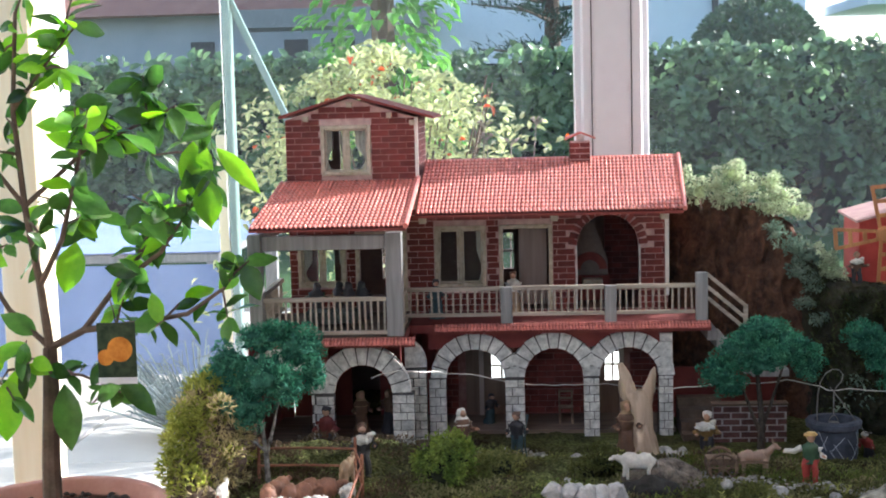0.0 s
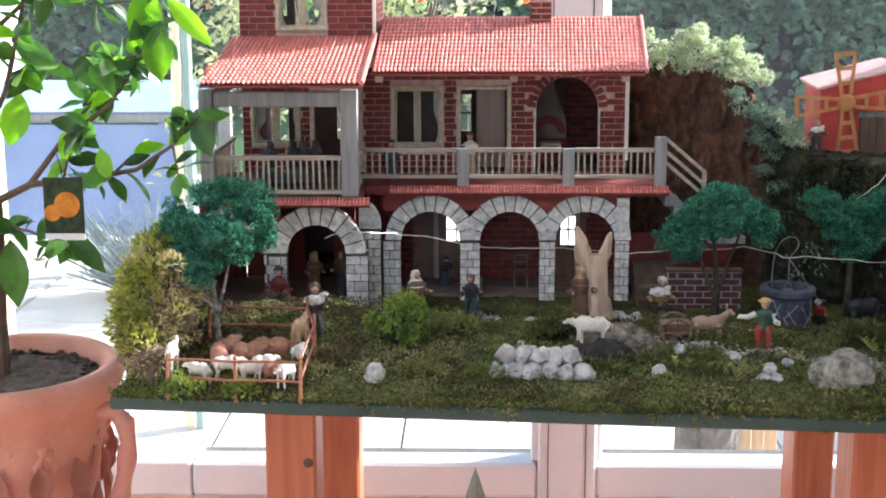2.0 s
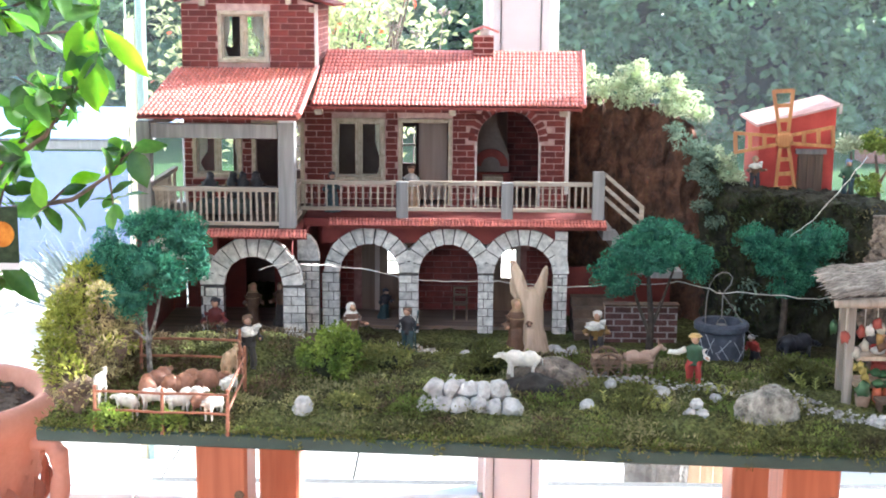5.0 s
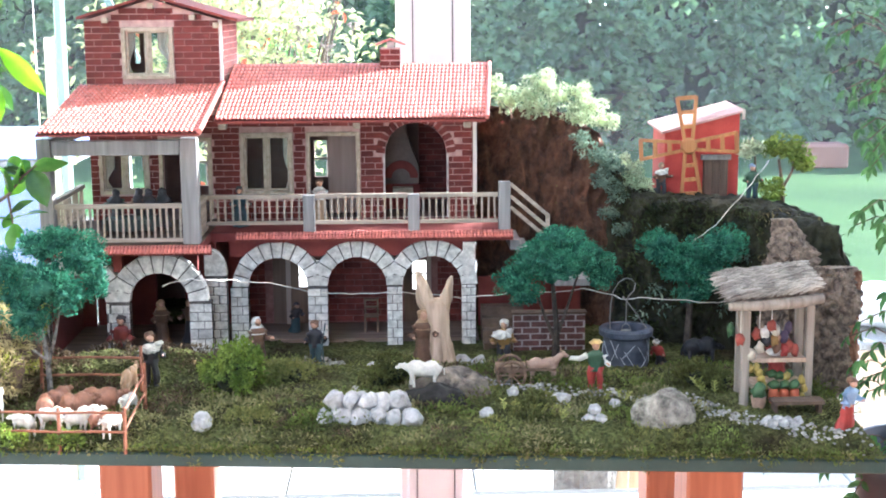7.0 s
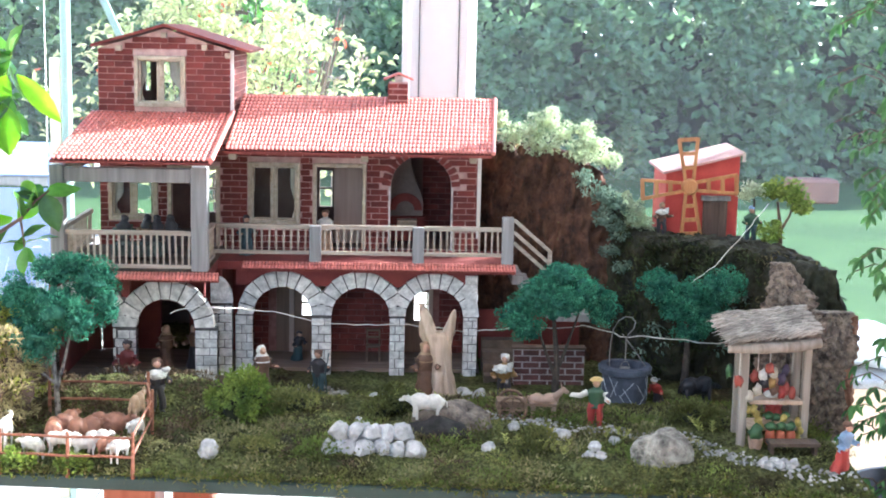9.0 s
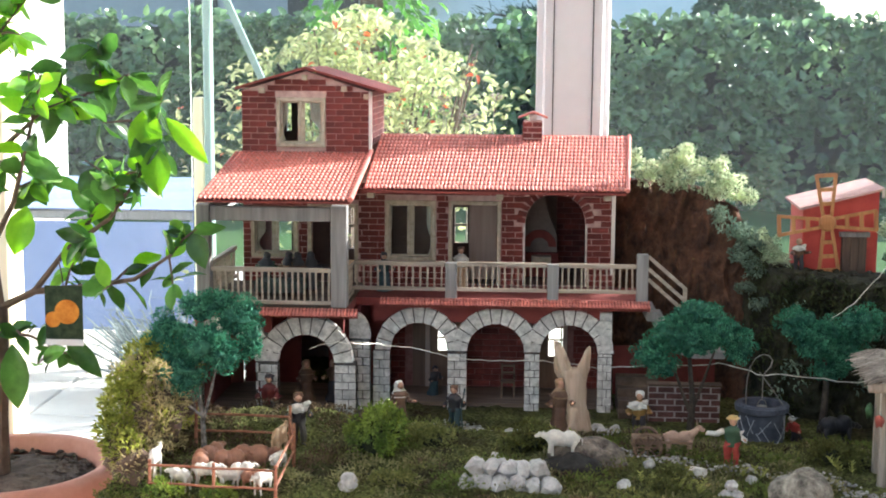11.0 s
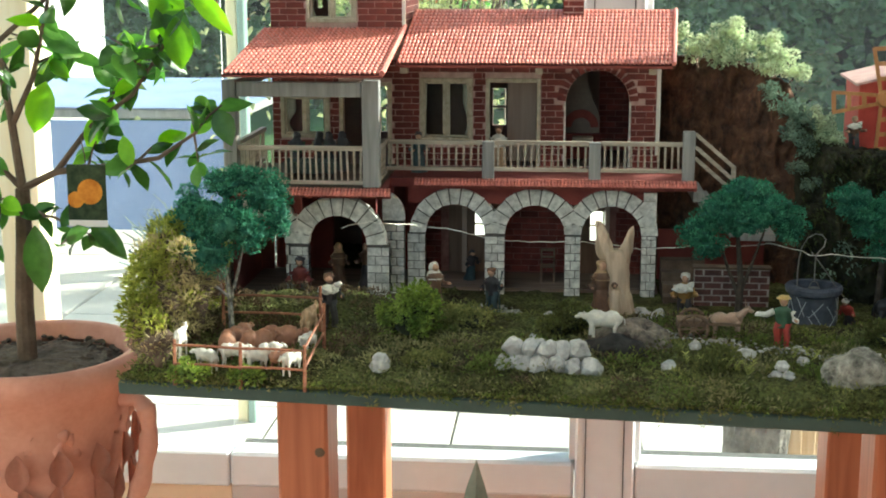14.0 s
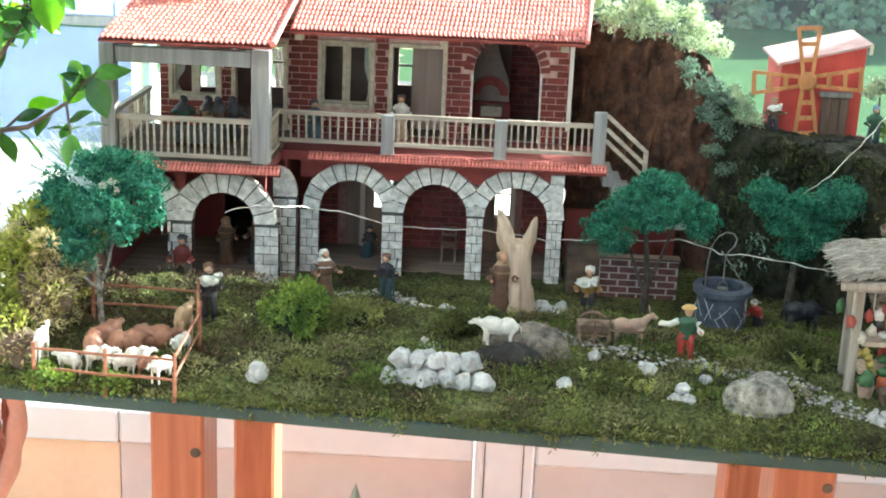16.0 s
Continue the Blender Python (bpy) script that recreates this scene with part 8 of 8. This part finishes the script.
for k in range(330):
    z = random.uniform(-0.14, 0.66)
    if z < 0.30 and (random.random() < 0.45 or noise.noise(Vector((z * 14, 0.5, 4.0))) < -0.15):
        continue
    side = random.choice((-1, -1, 1, 1, 1))
    b = Vector((CX - 0.02 + random.choice((0, 0, 0.03, 0.06, 0.085)) - 0.03 * z, CY + random.uniform(-0.03, 0.03), z))
    out = Vector((side * random.uniform(0.5, 1), random.uniform(-0.8, 0.8), 0)).normalized()
    l = random.uniform(0.030, 0.075)
    c = b + out * l * 0.6 + Vector((0, 0, l * 0.35))
    e = c + out * l * 0.5 - Vector((0, 0, l * 0.25))
    tube(bm, [b, b.lerp(c, 0.55) + Vector((0, 0, 0.004)), c, e], 0.0008, 4)
    s = out.cross(Vector((0, 0, 1)))
    size = random.uniform(0.013, 0.023)
    for j, q in enumerate((c, c.lerp(e, 0.5), e)):
        for w in (-1, 1):
            leafcard(bm, q, s * w * 0.9 + out * 0.4 + Vector((0, 0, -random.uniform(0.5, 1.5))), (out.x, out.y - 0.5, 0.6), size * random.uniform(0.8, 1.1), size * 0.34, 1)
    leafcard(bm, e, out * 0.6 + Vector((0, 0, -1)), (out.x, out.y - 0.4, 0.5), size * 1.15, size * 0.36, 1)
for k in range(64):
    b = Vector((CX + random.uniform(0.0, 0.10), CY + random.uniform(-0.06, 0.06), random.uniform(-0.10, 0.06)))
    for j in range(6):
        leafcard(bm, b, (random.uniform(-1, 1), random.uniform(-1, 0.5), random.uniform(-0.8, 0.5)), (random.uniform(-0.5, 0.5), -0.8, 0.8), random.uniform(0.016, 0.028), random.uniform(0.008, 0.013), 1)
part("foliage", bm, [M["bark"], surface("climber_leaf", (0.04, 0.10, 0.032), (0.10, 0.205, 0.07), 20, 0.75, 0, 120, spread=0.35, island=True, translucent=0.35)], cl, "small pinnate green leaves")

# pointed leaf below the board
bm = bmesh.new()
for s in (-1, 1):
    pts = [(0.031, -0.655, -0.076), (0.031 + s * 0.010, -0.66, -0.105), (0.031 + s * 0.022, -0.67, -0.15), (0.031 + s * 0.030, -0.69, -0.30), (0.031 + s * 0.02, -0.70, FLOOR)]
    mid = [(0.031, -0.655, -0.0765), (0.031, -0.667, -0.105), (0.031, -0.68, -0.15), (0.031, -0.705, -0.30), (0.031, -0.715, FLOOR)]
    a = [bm.verts.new(p) for p in pts]
    b = [bm.verts.new(p) for p in mid]
    for i in range(4):
        bm.faces.new((a[i], a[i + 1], b[i + 1], b[i]) if s > 0 else (b[i], b[i + 1], a[i + 1], a[i]))
bmesh.ops.solidify(bm, geom=bm.faces[:], thickness=0.002)
tagged(part("pointed_leaf", bm, surface("grey_green_leaf", (0.16, 0.18, 0.14), (0.30, 0.31, 0.25), 30, 0.4, 0.1, 150)), "stiff grey-green pointed leaf rising from the floor", "plant")

# ---- garden ----
random.seed(81)


def leafwall(bm, n, x0, x1, y, z0, z1, size, depth=0.35, topfn=None):
    for k in range(n):
        x = random.uniform(x0, x1)
        top = topfn(x) if topfn else z1
        z = z0 + (top - z0) * random.random() ** 0.9
        lump = 0.45 * noise.noise(Vector((x * 1.3, z * 1.3, 4.0))) + 0.75 * noise.noise(Vector((x * 3.7, z * 3.7, 9.0)))
        if lump < -0.14 and random.random() < 0.82:
            continue
        p = Vector((x, y - depth * (0.5 + 0.5 * lump) - random.uniform(0, 0.12), z))
        d = Vector((random.uniform(-1, 1), random.uniform(-1.0, 0.2), random.uniform(-0.9, 0.7))).normalized()
        leafcard(bm, p, d, (random.uniform(-0.4, 0.4), -1, 0.7), size * random.uniform(0.7, 1.25), size * random.uniform(0.5, 0.66), 0, 0.15)


hedge = thing("hedge", (1.5, 10.6, FLOOR - 0.13), "tall clipped laurel hedge along the garden", "hedge")
# near-black sheet behind the leaves stands for shade inside the hedge
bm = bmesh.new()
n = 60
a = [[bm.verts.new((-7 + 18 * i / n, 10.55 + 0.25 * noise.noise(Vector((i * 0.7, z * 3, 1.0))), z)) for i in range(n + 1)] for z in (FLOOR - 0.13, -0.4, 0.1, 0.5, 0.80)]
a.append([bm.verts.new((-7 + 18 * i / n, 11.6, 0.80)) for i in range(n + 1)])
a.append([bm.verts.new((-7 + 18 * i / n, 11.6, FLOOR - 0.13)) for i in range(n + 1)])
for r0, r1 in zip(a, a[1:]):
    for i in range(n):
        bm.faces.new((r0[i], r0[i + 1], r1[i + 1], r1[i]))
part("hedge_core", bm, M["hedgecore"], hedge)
bm = bmesh.new()
leafwall(bm, 27000, -5.2, 7.6, 10.55, FLOOR - 0.1, 0.9, 0.118, 0.5, lambda x: 0.90 + 0.06 * noise.noise(Vector((x * 2, 0, 0))))
part("leaves", bm, M["hedgeleaf"], hedge, "", True)
bm = bmesh.new()
for k in range(1500):
    d = Vector((random.gauss(0, 1), random.gauss(0, 1), random.gauss(0, 1))).normalized()
    p = Vector((2.35, 11.4, 0.75)) + Vector((d.x * 0.60, d.y * 0.5, abs(d.z) * 0.60))
    leafcard(bm, p, d + Vector((random.uniform(-1, 1), random.uniform(-1, 1), random.uniform(-1, 1))) * 0.7, (0, -1, 1), 0.10, 0.045)
blob(bm, (2.35, 11.4, 0.6), (0.52, 0.42, 0.62), 0.2, 2, 3)
tagged(part("round_shrub", bm, surface("small_shrub_leaf", (0.06, 0.11, 0.05), (0.12, 0.19, 0.08), 6, 0.6, 0, 60, spread=0.4, island=True)), "rounded small-leaved shrub above the hedge", "shrub")

# rose bush and creeper near the glass
rose_leaf = surface("rose_leaf", (0.20, 0.235, 0.10), (0.50, 0.50, 0.27), 8, 0.5, 0, 60, spread=0.45, island=True, translucent=0.45)
rb = thing("rose_bush", (-0.5, 3.0, FLOOR - 0.13), "sunlit rose bush with reddish shoots behind the glass", "bush")
bm = bmesh.new()
for k in range(26):
    x = random.uniform(-0.95, -0.05)
    tube(bm, [(-0.5 + (x + 0.5) * 0.3, 3.0, FLOOR - 0.13), (-0.5 + (x + 0.5) * 0.7, 3.0 + random.uniform(-0.2, 0.2), 0.0), (x, 3.0 + random.uniform(-0.3, 0.3), random.uniform(0.35, 0.62))], [0.012, 0.008, 0.003], 5)
part("stems", bm, M["bark"], rb)
bm = bmesh.new()
for k in range(5200):
    x = random.gauss(-0.5, 0.24)
    top = 0.70 - 0.5 * abs(x + 0.48)
    z = top - abs(random.gauss(0, 0.30))
    if noise.noise(Vector((x * 6, z * 6, 1))) < -0.2:
        continue
    p = Vector((x, 3.0 + random.gauss(0, 0.18), z))
    leafcard(bm, p, (random.uniform(-1, 1), random.uniform(-1, 1), random.uniform(-1, 0.5)), (random.uniform(-1, 1), -0.6, 1), random.uniform(0.024, 0.048), random.uniform(0.014, 0.024), 0 if random.random() < 0.975 else 1)
part("leaves", bm, [rose_leaf, surface("red_shoot", (0.40, 0.07, 0.04), (0.55, 0.16, 0.08), 10, 0.5, 0, 60, translucent=0.4)], rb)
cr = thing("creeper", (-0.5, 3.4, FLOOR - 0.13), "creeper climbing a garden post in full sun", "climber")
bm = bmesh.new()
tube(bm, [(-0.5, 3.4, FLOOR - 0.13), (-0.5, 3.4, 2.4)], 0.05, 8)
part("post", bm, M["bark"], cr)
bm = bmesh.new()
for k in range(1500):
    a, z = random.uniform(0, 6.28), random.uniform(0.3, 2.4)
    r = 0.10 + 0.14 * random.random() * (1 + noise.noise(Vector((a, z * 3, 0))))
    p = Vector((-0.5 + r * math.cos(a) * 1.2, 3.4 + r * math.sin(a), z))
    leafcard(bm, p, (math.cos(a), math.sin(a), random.uniform(-1.4, 0.1)), (math.cos(a), math.sin(a), 0.4), random.uniform(0.05, 0.085), random.uniform(0.03, 0.05))
part("leaves", bm, surface("creeper_leaf", (0.07, 0.20, 0.04), (0.17, 0.33, 0.08), 8, 0.5, 0, 60, spread=0.4, island=True, translucent=0.4), cr)

# silvery shrub and table outside
bm = bmesh.new()
for k in range(520):
    a = random.uniform(0, 6.28)
    e = Vector((math.cos(a), math.sin(a) * 0.8, random.uniform(0.4, 1.6))).normalized()
    l = random.uniform(0.15, 0.42)
    b = Vector((-1.22, 3.0, FLOOR - 0.02))
    p = b + e * l
    tube(bm, [b + e * l * 0.35, p, p + Vector((random.uniform(-1, 1), random.uniform(-1, 1), random.uniform(-0.2, 0.8))) * 0.06], [0.003, 0.004, 0.0015], 4)
tagged(part("silver_shrub", bm, surface("silver_leaf", (0.16, 0.20, 0.19), (0.32, 0.37, 0.36), 10, 0.8, 0, 60, spread=0.3, island=True)), "silvery narrow-leaved shrub outside the glass", "shrub")
gt = thing("garden_table", (-2.0, 4.0, FLOOR), "garden table under a blue cloth on the terrace", "table")
cloth = surface("blue_cloth", (0.17, 0.23, 0.42), (0.25, 0.32, 0.54), 3, 0.8, 0.1, 40)
part("tabletop", boxm(-2.75, -1.20, 3.4, 4.9, -0.16, -0.12, 0.006), M["greywood"], gt)
part("cloth", boxm(-2.77, -1.18, 3.38, 4.92, -0.117, -0.113), cloth, gt, "blue cloth")
part("cloth_skirt", boxm(-2.76, -1.19, 3.372, 3.379, -0.62, -0.165), cloth, gt)
for x in (-2.7, -1.28):
    for y in (3.5, 4.8):
        part("leg", boxm(x, x + 0.06, y, y + 0.06, FLOOR - 0.01, -0.161), M["greywood"], gt)

# logs and planks outside the low window
lg = thing("chopping_log", (0.66, 1.0, FLOOR - 0.01), "upright log with furrowed grey bark outside the window", "log")
bm = bmesh.new()
ring = 40
levels = 26
rr = []
for j in range(levels + 1):
    z = FLOOR - 0.01 + 0.50 * j / levels
    row = []
    for s in range(ring):
        a = 2 * math.pi * s / ring
        q = Vector((math.cos(a) * 3.2, math.sin(a) * 3.2, z * 5))
        r = 0.072 * (1 + 0.13 * noise.noise(q * 2.2) + 0.08 * noise.noise(q * 5))
        row.append(bm.verts.new((0.564 + r * math.cos(a), 0.95 + r * math.sin(a), z)))
    rr.append(row)
for r0, r1 in zip(rr, rr[1:]):
    for s in range(ring):
        bm.faces.new((r0[s], r0[(s + 1) % ring], r1[(s + 1) % ring], r1[s]))
bm.faces.new(rr[-1])
part("bark", bm, M["logbark"], lg)
pk = thing("plank_stack", (0.74, 1.0, FLOOR - 0.01), "pale sawn planks leaning outside the window", "planks")
for i in range(3):
    part("plank", boxm(0.638 + i * 0.034, 0.670 + i * 0.034, 0.96 + 0.02 * i, 0.985 + 0.02 * i, FLOOR - 0.01, -0.36, 0.002), wood("sawn_plank", (0.55, 0.36, 0.20), (0.70, 0.50, 0.32), "z", 30), pk)

# low table with a cushion beside the window
lt = thing("low_table", (1.6, 1.7, FLOOR - 0.01), "low pale garden table with a peach front panel", "table")
part("tabletop", boxm(1.36, 2.05, 1.5, 2.1, -0.462, -0.438, 0.006), M["greywood"], lt, "grey tabletop edge")
part("front_panel", boxm(1.385, 1.98, 1.56, 1.58, FLOOR - 0.01, -0.4625), M["peach"], lt)
for x in (1.38, 2.0):
    for y in (1.53, 2.05):
        part("leg", boxm(x - 0.015, x + 0.015, y - 0.015, y + 0.015, FLOOR - 0.01, -0.4625), M["pvc"], lt)
bm = bmesh.new()
blob(bm, (1.50, 1.75, -0.390), (0.14, 0.16, 0.055), 0.35, 1.6, 4, 0, 3.0, -0.045)
tagged(part("cushion", bm, surface("white_cushion_cloth", (0.62, 0.62, 0.63), (0.74, 0.74, 0.74), 12, 0.9, 0.2, 80), None, "", True), "crumpled white cushion on the low table", "cushion")
bm = bmesh.new()
lathe(bm, [(0.045, 0), (0.062, 0.09), (0.068, 0.092), (0.068, 0.112), (0.058, 0.112), (0.055, 0.09)], (1.70, 1.66, -0.4375), 24)
tagged(part("flower_pot", bm, M["terracotta"], None, "", True), "empty terracotta flower pot on the low table", "flower pot")

tagged(part("planter_box", boxm(3.40, 3.80, 8.9, 9.15, FLOOR - 0.07, -0.65, 0.02), surface("old_terracotta", (0.30, 0.12, 0.08), (0.42, 0.19, 0.13), 6, 0.9, 0.3, 60)), "long terracotta planter at the edge of the lawn", "planter")

# neighbouring houses
wallw = surface("white_render", (0.74, 0.76, 0.80), (0.82, 0.84, 0.87), 1.5, 0.9, 0.1, 20)
nh = thing("house", (2, 24, FLOOR - 0.13), "white rendered house beyond the hedge", "house")
part("wall", boxm(-2.3, 5.0, 22, 30, FLOOR - 0.13, 5.0), wallw, nh)
part("roof", boxm(-2.8, 5.4, 21.3, 30.5, 5.0, 5.3), M["roofbase"], nh)
part("balcony", boxm(-4.6, -1.35, 20.6, 21.95, 1.75, 2.05), M["greywood"], nh, "dark balcony edge")
part("window", boxm(3.4, 3.5, 21.9, 22.01, 0.6, 3.2), M["joint"], nh)
part("canopy", boxm(5.3, 9.5, 19.0, 22.2, 1.75, 1.9), wallw, nh)
nh2 = thing("house", (-6, 26, FLOOR - 0.13), "grey house with a terracotta roof beyond the garden", "house")
part("wall", boxm(-9.5, -2.35, 24, 30, FLOOR - 0.13, 2.3), surface("grey_render", (0.40, 0.41, 0.43), (0.50, 0.51, 0.53), 1.5, 0.9, 0.1, 20), nh2)
bm = bmesh.new()
v = [bm.verts.new(p) for p in ((-10, 23.4, 2.2), (-1.9, 23.4, 2.2), (-1.9, 30.6, 2.2), (-10, 30.6, 2.2), (-10, 27, 3.9), (-1.9, 27, 3.9))]
for q in ((0, 1, 5, 4), (2, 3, 4, 5), (1, 2, 5), (3, 0, 4), (3, 2, 1, 0)):
    bm.faces.new([v[i] for i in q])
part("roof", bm, surface("old_roof_tiles", (0.36, 0.14, 0.09), (0.48, 0.22, 0.14), 4, 0.9, 0.3, 20), nh2)
for x in (-4.4, -3.5, -6.2):
    part("window", boxm(x, x + 0.45, 23.95, 24.01, 0.9, 1.7), M["joint"], nh2)

# pine beyond the hedge
pine = thing("pine_tree", (0.35, 15, FLOOR - 0.13), "dark conifer with flat spreading branches", "tree")
bm = bmesh.new()
tube(bm, [(0.45, 15, FLOOR - 0.13), (0.47, 15, 1.4), (0.45, 15, 3.6)], [0.14, 0.10, 0.03], 9)
tips = []
for k in range(30):
    z = random.uniform(0.9, 3.2)
    a = random.uniform(0, 6.28)
    l = random.uniform(0.5, 1.25) * (1.25 - 0.25 * z / 3)
    b = Vector((0.46, 15, z))
    e = b + Vector((math.cos(a) * l, math.sin(a) * l, 0.10 * l))
    tube(bm, [b, b.lerp(e, 0.5), e], [0.03, 0.02, 0.008], 5)
    tips.append((b, e))
part("trunk", bm, M["bark"], pine)
bm = bmesh.new()
for b, e in tips:
    for k in range(85):
        p = b.lerp(e, random.uniform(0.25, 1.05)) + Vector((random.gauss(0, 0.09), random.gauss(0, 0.09), random.gauss(0, 0.035)))
        d = (e - b).normalized() + Vector((random.uniform(-1, 1), random.uniform(-1, 1), random.uniform(0, 0.8)))
        leafcard(bm, p, d, (0, 0, 1), random.uniform(0.10, 0.2), 0.022)
part("needles", bm, surface("pine_needles", (0.035, 0.075, 0.05), (0.08, 0.13, 0.085), 5, 0.8, 0, 40, spread=0.4, island=True), pine)

# dry umbels behind the roof
random.seed(91)
dry = thing("dry_flowers", (0.02, 0.30, GZ), "dry flower stalks standing behind the roof", "dried flowers")
for x, h, lean in ((-0.035, 0.425, 0.01), (-0.01, 0.405, -0.012), (0.045, 0.430, 0.02), (0.015, 0.395, 0.006)):
    bm = bmesh.new()
    top = Vector((x + lean, 0.30, h))
    tube(bm, [(x, 0.30, GZ), (x + lean * 0.3, 0.30, h * 0.6), top], [0.0012, 0.001, 0.0007], 5)
    for k in range(9):
        e = top + Vector((random.uniform(-1, 1) * 0.012, random.uniform(-1, 1) * 0.010, random.uniform(0.006, 0.014)))
        tube(bm, [top, e], 0.0005, 4)
        blob(bm, e, (0.003, 0.003, 0.002), 0.4, 2, 1)
    part("stalk", bm, M["thatch"], dry)
